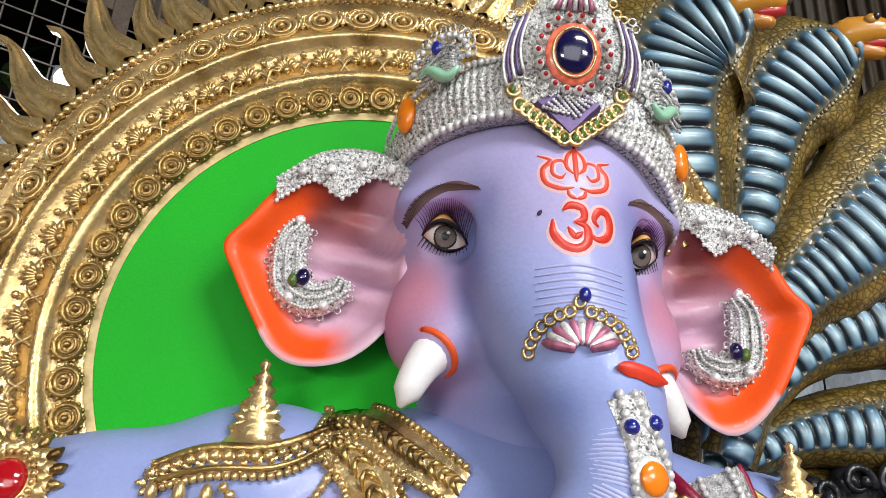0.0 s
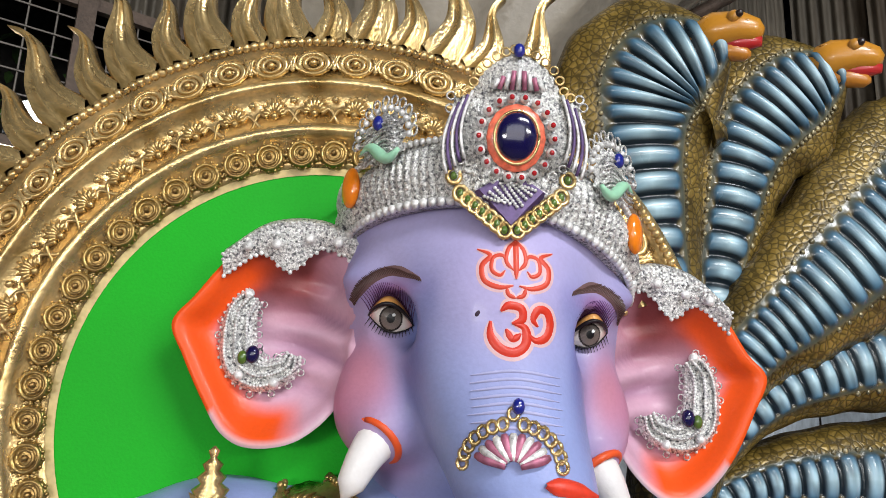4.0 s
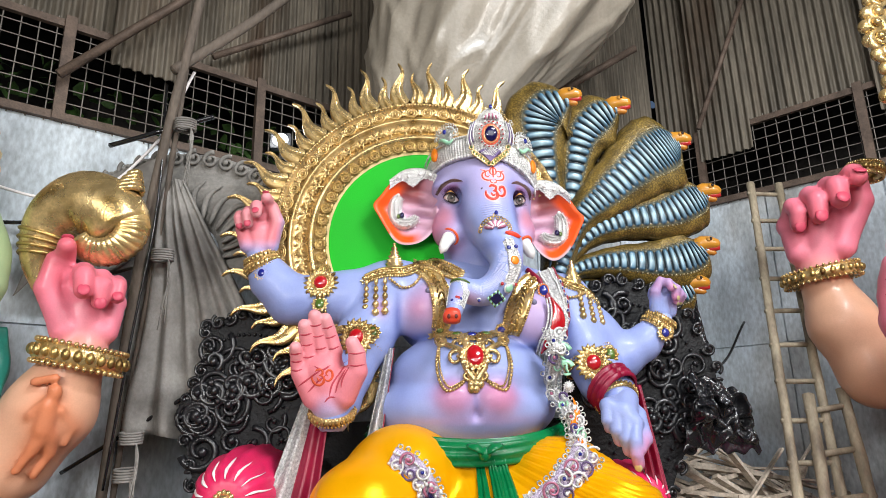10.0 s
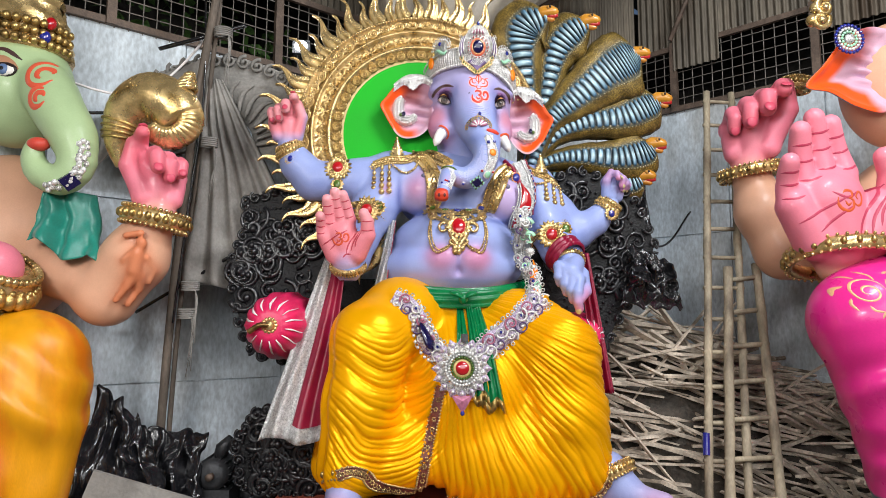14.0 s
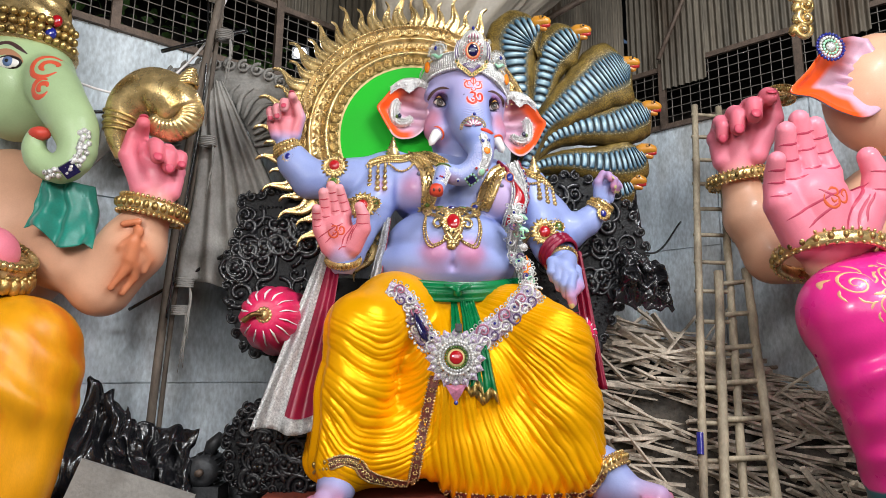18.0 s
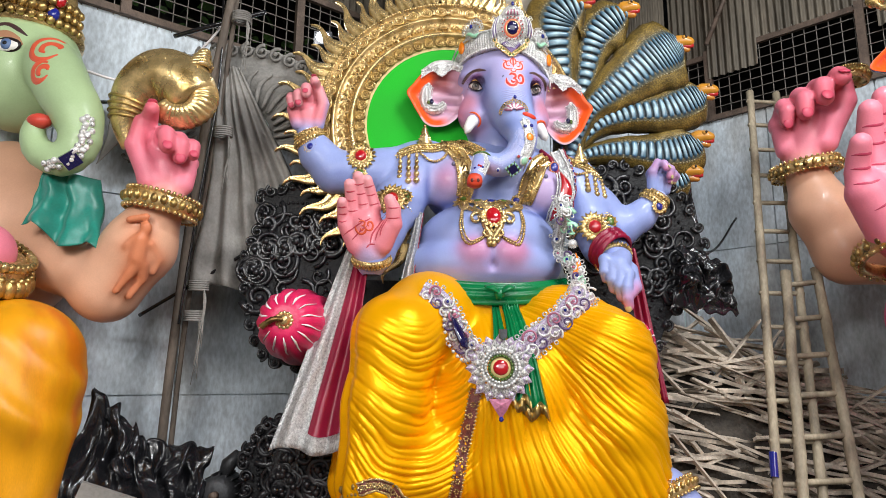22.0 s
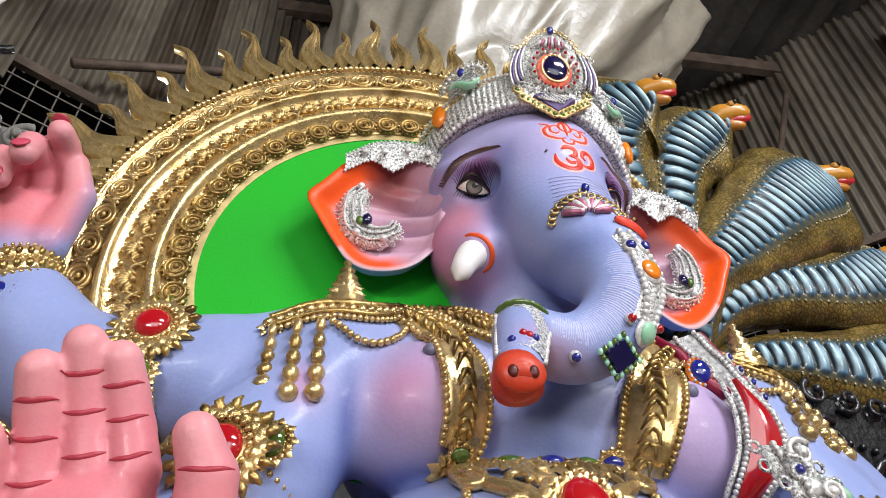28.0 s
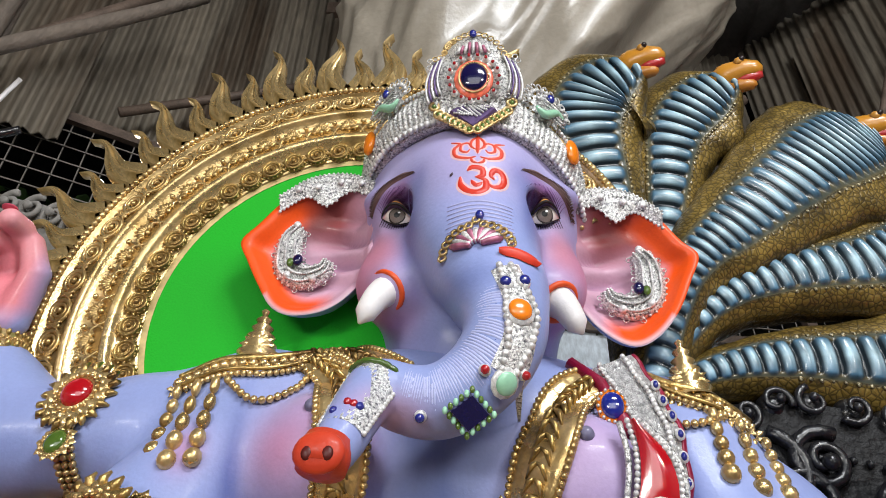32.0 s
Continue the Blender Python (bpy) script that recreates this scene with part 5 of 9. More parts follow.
for si, (sp, W, dy) in enumerate(SPINES):
    n, m = 380, 61
    path = spline(sp, n)
    ribs = (22, 22, 34, 27, 25, 22)[si]
    rows, cols = [], []
    for i, p in enumerate(path):
        t = i / (n - 1)
        d = path[min(i + 1, n - 1)] - path[max(i - 1, 0)]
        s = Vector((-d.z, 0, d.x)).normalized()
        w = W * (0.26 + 0.74 * min(1, max(0, t / 0.7)) ** 1.5) * (1 - max(0, (t - 0.80) / 0.2) ** 2 * 0.72)
        ph = (t * ribs) % 1
        row, cl = [], []
        for j in range(m):
            u = -1 + 2 * j / (m - 1)
            side = abs(u)
            y = -0.085 * math.sqrt(max(0, 1 - u * u)) * (0.6 + W) * 1.4
            bow = (ph + 0.35 * u * u) % 1
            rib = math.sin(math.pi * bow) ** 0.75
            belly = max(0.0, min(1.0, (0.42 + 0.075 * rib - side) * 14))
            y -= belly * (0.034 * rib * (0.4 + 0.6 * w / W) - 0.014)
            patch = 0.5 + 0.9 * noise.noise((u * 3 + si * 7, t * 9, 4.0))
            # shading in the colour: darker outer rim, dark band beside the belly
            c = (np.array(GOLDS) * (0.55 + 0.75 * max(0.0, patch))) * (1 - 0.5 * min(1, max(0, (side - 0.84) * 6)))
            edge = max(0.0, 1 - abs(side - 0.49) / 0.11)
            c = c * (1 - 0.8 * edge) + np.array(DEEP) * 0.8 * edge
            # black rib lines; a highlight painted along the belly's middle, darker rib ends
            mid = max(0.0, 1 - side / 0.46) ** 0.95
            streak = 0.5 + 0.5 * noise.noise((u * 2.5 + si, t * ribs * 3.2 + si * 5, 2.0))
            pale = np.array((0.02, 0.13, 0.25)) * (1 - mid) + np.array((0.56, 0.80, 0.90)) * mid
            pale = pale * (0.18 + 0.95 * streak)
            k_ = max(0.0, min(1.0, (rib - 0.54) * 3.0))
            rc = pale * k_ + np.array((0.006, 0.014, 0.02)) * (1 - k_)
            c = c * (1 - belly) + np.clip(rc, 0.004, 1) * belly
            row.append(p + s * (w * u * (1 + 0.02 * math.sin(t * 60) * side)) + Vector((0, y + dy, 0)))
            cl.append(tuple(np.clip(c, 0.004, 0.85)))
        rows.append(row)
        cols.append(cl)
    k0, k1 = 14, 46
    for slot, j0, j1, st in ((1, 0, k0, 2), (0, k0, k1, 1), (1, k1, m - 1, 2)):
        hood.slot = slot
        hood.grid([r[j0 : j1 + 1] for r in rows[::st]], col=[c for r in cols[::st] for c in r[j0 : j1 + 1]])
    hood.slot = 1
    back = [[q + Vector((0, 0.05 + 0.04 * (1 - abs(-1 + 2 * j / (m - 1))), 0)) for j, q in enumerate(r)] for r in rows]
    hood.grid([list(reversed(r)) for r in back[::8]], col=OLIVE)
    # scale bosses along the borders
    for i in range(150, n - 34, 8):
        for u in (-0.56, 0.56):
            j = int((u + 1) / 2 * (m - 1))
            k_ = 0.8 + 0.35 * wave(i * 1.7 + u * 5, 3.1)
            hood.col = (0.32 * k_, 0.27 * k_, 0.15 * k_)
            hood.ball(rows[i][j] - Vector((0, 0.001, 0)), (0.010 * k_, 0.005, 0.011 * k_), 6, 4)
    # head
    e = path[-1] + Vector((0, dy - 0.07, 0))
    hood.slot = 0
    d = (path[-1] - path[-22]).normalized()
    d = (d * 0.35 + Vector((0.75, -0.55, -0.22))).normalized()
    up = (Vector((0, -0.15, 1)) - d * d.z).normalized()
    sd = d.cross(up)
    hood.col = (0.50, 0.215, 0.022)
    hp = [e - d * 0.09 + up * 0.01, e - d * 0.02 + up * 0.03, e + d * 0.05 + up * 0.03, e + d * 0.10 + up * 0.015, e + d * 0.12 + up * 0.01]
    hood.tube(hp, [0.058, 0.066, 0.055, 0.038, 0.014], 14)
    hood.col = (0.42, 0.16, 0.02)
    hood.tube([e - d * 0.06 - up * 0.03, e + d * 0.03 - up * 0.04, e + d * 0.075 - up * 0.055, e + d * 0.09 - up * 0.055], [0.042, 0.032, 0.022, 0.008], 12)
    hood.col = (0.40, 0.02, 0.02)
    hood.tube([e - d * 0.02 - up * 0.012, e + d * 0.06 - up * 0.016, e + d * 0.118 - up * 0.02], [0.036, 0.030, 0.015], 10)
    for q in (-1, 1):
        hood.col = (0.44, 0.2, 0.03)
        hood.ball(e + d * 0.035 + sd * 0.045 * q + up * 0.055, 0.022, 10, 6)
        hood.col = (0.02, 0.012, 0.01)
        hood.ball(e + d * 0.052 + sd * 0.056 * q + up * 0.06, 0.013, 8, 6)
        hood.col = (0.40, 0.18, 0.03)
        for k in range(4):
            hood.ball(e + d * (-0.05 + 0.04 * k) + sd * 0.03 * q + up * (0.068 - 0.010 * k), (0.018, 0.018, 0.010), 7, 5)
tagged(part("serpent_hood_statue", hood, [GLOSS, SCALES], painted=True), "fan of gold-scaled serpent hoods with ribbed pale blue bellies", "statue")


# ---- draped cloth on the idol ----
dh = Solid((-1.6, -1.2, 0.5), (1.4, 0.7, 2.55), 0.0085)
dh.limb([(-0.45, 0.15, 2.02), (-0.62, -0.18, 2.02), (-0.85, -0.48, 1.87)], [0.36, 0.345, 0.305], None, 0.1)
dh.limb([(-0.85, -0.48, 1.86), (-0.92, -0.50, 1.4), (-0.98, -0.52, 0.92)], [0.30, 0.29, 0.27], None, 0.1)
dh.limb([(0.20, 0.15, 1.96), (0.40, -0.18, 1.92), (0.64, -0.46, 1.76)], [0.36, 0.36, 0.32], None, 0.1)
dh.limb([(0.64, -0.46, 1.76), (0.71, -0.46, 1.3), (0.80, -0.46, 0.88)], [0.33, 0.31, 0.27], None, 0.1)
dh.cone((-0.15, 0.0, 1.90), (-0.10, -0.1, 1.4), 0.36, 0.5, None, 0.12)
dh.egg((-0.05, -0.30, 1.35), (0.55, 0.36, 0.7), None, 0.12)
dh.egg((0.30, -0.40, 0.92), (0.66, 0.30, 0.42), None, 0.1)
dh.egg((-0.70, -0.40, 0.98), (0.48, 0.26, 0.30), None, 0.1)
dh.cone((-1.05, 0.0, 1.5), (-1.15, -0.1, 0.85), 0.2, 0.2, None, 0.1)
dv, dq, _ = dh.mesh()
# normals
fn = np.cross(dv[dq[:, 1]] - dv[dq[:, 0]], dv[dq[:, 3]] - dv[dq[:, 0]])
vn = np.zeros_like(dv)
for k in range(4):
    np.add.at(vn, dq[:, k], fn)
vn /= np.linalg.norm(vn, axis=1)[:, None] + 1e-9
x, y, z = dv.T
jit = np.array([noise.noise((a * 2.3, b * 2.3, c * 2.3)) for a, b, c in dv.tolist()])
jit2 = np.array([noise.noise((a * 6.3 + 9, b * 3, c * 6.3)) for a, b, c in dv.tolist()])
seam = -0.38 + 0.10 * (z - 0.7)
right = 1 / (1 + np.exp(-(x - seam) * 30))
# pleats that fan from the knot over one leg
th = np.arctan2(x + 0.30, np.maximum(2.35 - z, 0.02))
rad = np.hypot(x + 0.30, 2.35 - z)
fa = 1 - np.abs(np.sin(th * 88 + 2.0 * jit + 0.8 * jit2))
fa2 = 1 - np.abs(np.sin(th * 29 + 1.5 * jit))
dr = ((0.011 + 0.012 * jit) * fa**1.6 + (0.019 + 0.014 * jit2) * fa2**2) * np.clip(rad * 1.2 - 0.25, 0, 1)
# swags that sag between knee and seam over the other
sw = z - 1.3 * (x + 0.74) ** 2 + 0.04 * (x + 0.7) + 0.05 * jit
fb = 1 - np.abs(np.sin(sw * 58 + 2.2 * jit + 1.0 * jit2))
fb2 = 1 - np.abs(np.sin(sw * 21 + 1.8 * jit))
dl = ((0.010 + 0.018 * jit) * fb**2 + (0.017 + 0.016 * jit2) * fb2**2) * np.clip((2.02 - z) * 3.0, 0.03, 1) * np.clip((z - 0.72) * 4, 0.3, 1)
# straight folds at the outer side
fo = 0.5 + 0.5 * np.sin(np.arctan2(y + 0.2, x + 0.5) * 34 + 2 * jit)
side = np.clip((-1.08 - x) * 9, 0, 1)
dl = dl * (1 - side) + 0.03 * fo * side
hem = np.clip((0.80 - z) * 6, 0, 1)
dd = dr * right + dl * (1 - right) + hem * 0.02 * np.sin(x * 60 + 3 * jit) * right
dv2 = dv + vn * dd[:, None]
dv2[:, 2] = np.maximum(dv2[:, 2], 0.586)
g = Geo()
quads_into(g, dv2, dq, np.ones((len(dv2), 3)))
skirt = thing("dhoti", "bright yellow satin dhoti draped in pleats over the idol's legs", "drapery")
part("cloth", g, YELLOW, skirt)
SKIRT = BVHTree.FromPolygons([tuple(p) for p in dv2.tolist()], [tuple(f) for f in dq.tolist()])
BORDER = material("brocade_border", (0.16, 0.04, 0.03), 0.5, 0.2, vary=0.3, scale=30, fine=120, bump=0.004)


def band(tree, pts, width, n=40, off=0.006, waves=0.0):
    g = Geo()
    path = spline([(a, 0, b) for a, b in pts], n)
    rows = []
    for i, p in enumerate(path):
        d = path[min(i + 1, n - 1)] - path[max(i - 1, 0)]
        s = Vector((-d.z, 0, d.x)).normalized()
        row = []
        for q in (-1, -0.5, 0, 0.5, 1):
            a, nn = front(tree, p.x + s.x * width * q / 2, p.z + s.z * width * q / 2)
            row.append(a + nn * (off + 0.003 * (1 - abs(q))) + Vector((0, waves * math.sin(i * 1.9), 0)))
        rows.append(row)
    g.grid(rows)
    return g, rows


for pts in ([(-0.30, 1.52), (-0.37, 1.2), (-0.43, 0.9), (-0.46, 0.70)], [(-0.46, 0.70), (-0.62, 0.74), (-0.78, 0.80), (-0.86, 0.90)], [(-0.86, 0.90), (-0.96, 0.93), (-1.06, 0.90)], [(-0.44, 0.66), (-0.1, 0.645), (0.3, 0.635), (0.75, 0.65), (0.92, 0.70)], [(0.90, 0.68), (0.97, 0.80), (1.02, 0.93)]):
    g, rows = band(SKIRT, pts, 0.072 if pts[0][0] != -0.44 else 0.04)
    b = part("border_trim", g, BORDER, skirt, "maroon brocade border with gold motifs")
    g = Geo()
    for i in range(len(rows)):
        for q in (0, 4):
            g.ball(rows[i][q] - Vector((0, 0.003, 0)), (0.011, 0.006, 0.007), 6, 4)
        if i % 3 == 1:
            c = rows[i][2] - Vector((0, 0.005, 0))
            for k in range(6):
                g.ball(c + Vector((0.014 * math.cos(k * 1.047), 0, 0.014 * math.sin(k * 1.047))), (0.007, 0.004, 0.007), 6, 4)
    part("gold_embroidery", g, GOLD, b)


def sheet(name, rows, mat, parent=None, label="", thick=0.006):
    """A hanging cloth from rows of points, with a thickness."""
    g = Geo()
    g.grid([[Vector(p) for p in r] for r in rows])
    ob = part(name, g, mat, parent, label)
    so = ob.modifiers.new("thickness", "SOLIDIFY")
    so.thickness, so.offset = thick, 0
    return ob


# green sash under the belly
sash = thing("waist_sash", "dark green satin sash tied in a knot under the belly", "sash")
rows = []
for i in range(60):
    t = i / 59
    a = radians(170 + 200 * t)
    cx, cy = -0.17, 0.14
    row = []
    for j in range(12):
        v = j / 11
        sag = 0.09 * math.sin(math.pi * t)
        rr = 1.0 + 0.05 * math.sin(math.pi * v) + 0.018 * math.sin(v * 19 + 5 * t)
        row.append((cx + 0.67 * rr * math.cos(a), cy + 0.48 * rr * math.sin(a), 2.40 - 0.17 * v - sag + 0.02 * math.sin(t * 9)))
    rows.append(row)
sheet("wrap", rows, GREEN, sash)
for k, (x0, x1, z1, w) in enumerate(((-0.13, -0.13, 1.55, 0.12), (0.0, 0.10, 1.34, 0.17), (-0.06, 0.0, 1.40, 0.13))):
    rows = []
    for i in range(22):
        t = i / 21
        z = 2.17 + (z1 - 2.17) * t
        xx = x0 + (x1 - x0) * t
        p, _ = front(SKIRT, xx, z)
        row = []
        for j in range(14):
            v = j / 13 - 0.5
            row.append((xx + w * (0.35 + 0.75 * t) * v, min(p.y, -0.30) - 0.015 - 0.012 * k - 0.018 * math.sin(v * 20 + k) * (0.4 + t), z + 0.03 * math.sin(v * 9) * t))
        rows.append(row)
    sheet("tail", rows, GREEN, sash)
    hemrows = [[(q[0], q[1] - 0.006, q[2]) for q in r] for r in rows[-3:]]
    sheet("tail_hem", hemrows, GOLD_DEEP, sash, "gold zari hem")
g = Geo()
g.ball((-0.11, -0.40, 2.20), (0.04, 0.04, 0.045), 14, 10)
for sx in (-1, 1):
    g.tube(spline([(-0.11, -0.42, 2.20), (-0.11 + sx * 0.05, -0.44, 2.24), (-0.11 + sx * 0.11, -0.41, 2.255)], 8), [0.012, 0.02, 0.028, 0.032, 0.032, 0.03, 0.024, 0.01], 10, 0.4)
part("knot", g, GREEN, sash)

# maroon shawls with silver borders
LAME = material("silver_lame_border", (0.50, 0.495, 0.49), 0.34, 0.65, vary=0.4, scale=60, fine=240, bump=0.006)


def shawl(name, label, top, bot, w0, w1, border, y_of, folds=6.0):
    s = thing(name, label, "shawl")
    rows = []
    for i in range(40):
        t = i / 39
        row = []
        for j in range(36):
            v = j / 35
            x = top[0] + (bot[0] - top[0]) * t + (w0 + (w1 - w0) * t) * v
            z = top[1] + (bot[1] - top[1]) * t + 0.03 * math.sin(v * 7) * t
            row.append((x, y_of(t) + 0.03 * math.sin(v * folds * 3 + 1.2 * wave(t, 2.0)) * (0.4 + 0.6 * t), z))
        rows.append(row)
    cut = int(36 * border)
    sheet("cloth", [r[max(cut - 1, 0):] for r in rows], MAROON, s)
    sheet("border", [[(q[0], q[1] - 0.008, q[2]) for q in r[: cut + 1]] for r in rows], LAME, s, "broad silver zari border")
    sheet("hem", [[(q[0], q[1] - 0.012, q[2]) for q in r] for r in rows[-4:]], LAME, s, "silver zari hem")
    return s


shawl("shawl", "maroon satin shawl with a silver border hanging from the arm", (-1.24, 2.62), (-1.70, 1.10), 0.17, 0.50, 0.46, lambda t: -0.14 - 0.36 * t)
shawl("shawl", "maroon satin shawl end with silver border behind the belly", (-0.72, 2.9), (-0.85, 2.28), 0.05, 0.10, 0.9, lambda t: 0.0 - 0.1 * t, 3)
s = thing("shawl", "maroon satin shawl wrapped round the lowered forearm", "shawl")
rows = []
for i in range(26):
    t = i / 25
    c = Vector((0.70, 0.02, 2.72)).lerp(Vector((0.83, -0.17, 2.555)), t)
    d = Vector((0.13, -0.19, -0.165)).normalized()
    u = Vector((0, -0.6, 0.7))
    u = (u - d * u.dot(d)).normalized()
    v = d.cross(u)
    rows.append([c + (u * math.cos(a) + v * math.sin(a)) * (0.185 - 0.03 * t + 0.014 * math.sin(i * 1.7 + a)) for a in np.linspace(0, 6.283, 26)])
sheet("wrap", rows[15:], MAROON, s)
rows = []
for i in range(30):
    t = i / 29
    rows.append([(0.93 + 0.10 * t + (0.10 + 0.06 * t) * v, -0.06 - 0.12 * t + 0.03 * math.sin(v * 15), 2.62 - 1.2 * t) for v in np.linspace(0, 1, 16)])
sheet("fall", rows, MAROON, s)


# ---- the idols on either side ----
PEACH, PEACH2, LEAFY, HOT = (0.68, 0.38, 0.25), (0.62, 0.20, 0.09), (0.36, 0.48, 0.26), (0.76, 0.205, 0.28)
w = Solid((-4.9, -1.2, 0.2), (-2.1, 0.8, 5.0), 0.018)
w.egg((-3.86, -0.2, 3.95), (0.44, 0.40, 0.50), LEAFY, 0.08)
tp = spline([(-3.50, -0.42, 3.90), (-3.31, -0.55, 3.63), (-3.17, -0.6, 3.43), (-3.12, -0.62, 3.22), (-3.22, -0.62, 3.09), (-3.38, -0.62, 3.13), (-3.45, -0.62, 3.25), (-3.43, -0.64, 3.35)], 18)
w.limb(tp[:7], [0.20 - 0.009 * i for i in range(7)], LEAFY, 0.06)
w.limb(tp[6:], [0.146 - 0.0075 * i for i in range(12)], LEAFY, 0.015)
w.egg((-4.0, 0.1, 2.7), (0.62, 0.5, 0.75), PEACH, 0.1)
w.limb([(-3.95, 0.0, 3.1), (-3.4, -0.15, 2.45), (-2.98, -0.3, 2.22)], [0.26, 0.24, 0.2], PEACH, 0.08)
w.limb([(-2.98, -0.3, 2.22), (-2.74, -0.36, 2.52), (-2.59, -0.4, 2.84)], [0.25, 0.245, 0.155], PEACH, 0.08)


def relief(x, z):
    """A place just proud of the forearm."""
    t = (z - 2.22) / 0.62
    xc, r = -2.98 + 0.40 * t + 0.05, 0.25 - 0.05 * t * t
    return x, -0.31 - 0.09 * t - math.sqrt(max(0.01, r * r - 0.8 * (x - xc) ** 2)) - 0.035, z


# raised relief on the arm: a plain standing shape
for a, b, r0, r1 in (((-2.60, 2.61), (-2.60, 2.59), 0.04, 0.04), ((-2.63, 2.53), (-2.66, 2.40), 0.05, 0.055), ((-2.66, 2.38), (-2.72, 2.28), 0.048, 0.036), ((-2.72, 2.28), (-2.80, 2.17), 0.032, 0.026), ((-2.64, 2.36), (-2.66, 2.26), 0.042, 0.033), ((-2.66, 2.26), (-2.74, 2.14), 0.03, 0.024), ((-2.58, 2.50), (-2.55, 2.40), 0.026, 0.022), ((-2.55, 2.40), (-2.59, 2.31), 0.022, 0.02), ((-2.68, 2.52), (-2.73, 2.47), 0.025, 0.022), ((-2.72, 2.66), (-2.60, 2.68), 0.026, 0.026)):
    w.cone(relief(*a), relief(*b), r0, r1, PEACH2, 0.012)
hand(w, (-2.57, -0.4, 2.86), (-0.02, 0.0, 1), (-1, -0.5, 0.1), (0.45, -0.85, 0.0), 0.80, HOT, (0.66, 0.13, 0.17), (0.30, 0.66, 0.74, 0.66), 0.5, 0.014)
w.limb([(-3.72, -0.62, 2.25), (-3.62, -0.72, 2.4)], [0.15, 0.2], HOT, 0.05)
wv, wq, wc = w.mesh(0.05)
WEST = BVHTree.FromPolygons([tuple(p) for p in wv.tolist()], [tuple(f) for f in wq.tolist()])
g = Geo()
paint_nails(g)
quads_into(g, wv, wq, wc)
for cx, cz, s in ((-3.43, 3.93, 0.11), (-3.40, 3.71, 0.075)):
    for pts in (arc(cx, cz, s, s * 1.1, 60, 330), arc(cx + 0.2 * s, cz, s * 0.5, s * 0.5, 0, 260)):
        stroke(g, WEST, pts, 0.045, 0.005, 26, True, (0.66, 0.10, 0.05))
stroke(g, WEST, [(-3.90, 4.10), (-3.78, 4.15), (-3.64, 4.07)], 0.035, 0.004, 18, True, (0.06, 0.03, 0.03))
stroke(g, WEST, [(-3.86, 4.03), (-3.76, 4.06), (-3.65, 3.98)], 0.06, 0.003, 18, True, (0.36, 0.18, 0.10))
p, _ = front(WEST, -3.755, 3.97)
g.col = (0.02, 0.012, 0.012)
g.ball(p + Vector((0, 0.012, 0.003)), (0.108, 0.03, 0.062), 16, 8)
g.col = (0.72, 0.7, 0.66)
g.ball(p + Vector((0, 0.006, -0.003)), (0.098, 0.03, 0.05), 16, 8)
g.col = (0.10, 0.16, 0.3)
g.ball(p + Vector((0.01, -0.010, 0)), (0.044, 0.022, 0.044), 14, 8)
g.col = (0.006, 0.006, 0.008)
g.ball(p + Vector((0.01, -0.022, 0)), (0.02, 0.014, 0.02), 10, 6)
g.col = (0.55, 0.06, 0.04)
g.ball(tp[-1] + Vector((0.04, -0.03, 0.0)), (0.085, 0.06, 0.055), 14, 8)
tagged(part("idol_statue", g, SKIN, painted=True), "neighbouring peach and green painted idol with raised arm", "statue")

e = Solid((2.2, -1.4, 0.2), (4.6, 1.1, 5.0), 0.020)
e.egg((4.05, -0.05, 4.25), (0.5, 0.45, 0.6), PEACH, 0.08)
e.egg((4.3, 0.2, 2.8), (0.7, 0.5, 0.85), PEACH, 0.1)
e.limb([(4.1, 0.2, 3.3), (3.45, 0.4, 2.76), (3.2, 0.5, 2.76)], [0.28, 0.28, 0.26], PEACH, 0.1)
e.limb([(3.2, 0.5, 2.76), (3.02, 0.55, 3.15), (2.93, 0.6, 3.58)], [0.28, 0.25, 0.17], PEACH, 0.1)
hand(e, (2.92, 0.6, 3.60), (0.06, -0.05, 1), (0.9, -0.4, 0.2), (-0.25, -0.95, 0), 1.12, HOT, (0.62, 0.12, 0.16), (0.5, 0.64, 0.72, 0.78), 0.4, 0.012)
e.limb([(4.2, -0.1, 3.1), (3.5, -0.3, 2.55), (3.05, -0.45, 2.52)], [0.26, 0.2, 0.15], PEACH, 0.08)
EPALM_AT = ((3.05, -0.5, 2.56), (-0.07, -0.08, 1.23), (1, 0, 0.05))
east_marks = open_hand(e, *EPALM_AT, (-0.1, -1, 0), 1.33, HOT, (0.78, 0.23, 0.30), 0.014, 1.18)
ev, eq, ec = e.mesh(0.05)
ev = ev + np.array((-0.05, 0.0, -0.03))
EAST = BVHTree.FromPolygons([tuple(p) for p in ev.tolist()], [tuple(f) for f in eq.tolist()])
g = Geo()
NAILS = [(p + Vector((-0.05, 0, -0.03)), d, n, r, c) for p, d, n, r, c in NAILS]
paint_nails(g)
quads_into(g, ev, eq, ec)
palm_creases(g, EAST, [(p + Vector((-0.05, 0, -0.03)), q + Vector((-0.05, 0, -0.03))) for p, q in east_marks], Vector(EPALM_AT[0]) + Vector((-0.05, 0, -0.03)), *EPALM_AT[1:], 1.33, 1.18, (0.45, 0.05, 0.10))
om(g, EAST, 2.948, 2.983, 0.19, (0.62, 0.10, 0.03), 0.022)
ear(g, -1, 3.45, 4.25, [(3.70, 4.62), (3.50, 4.63), (3.28, 4.52), (3.08, 4.28), (2.90, 4.07), (3.12, 4.02), (3.35, 3.90), (3.6, 3.85), (3.8, 4.0), (3.85, 4.3)], -0.35, 0.38)
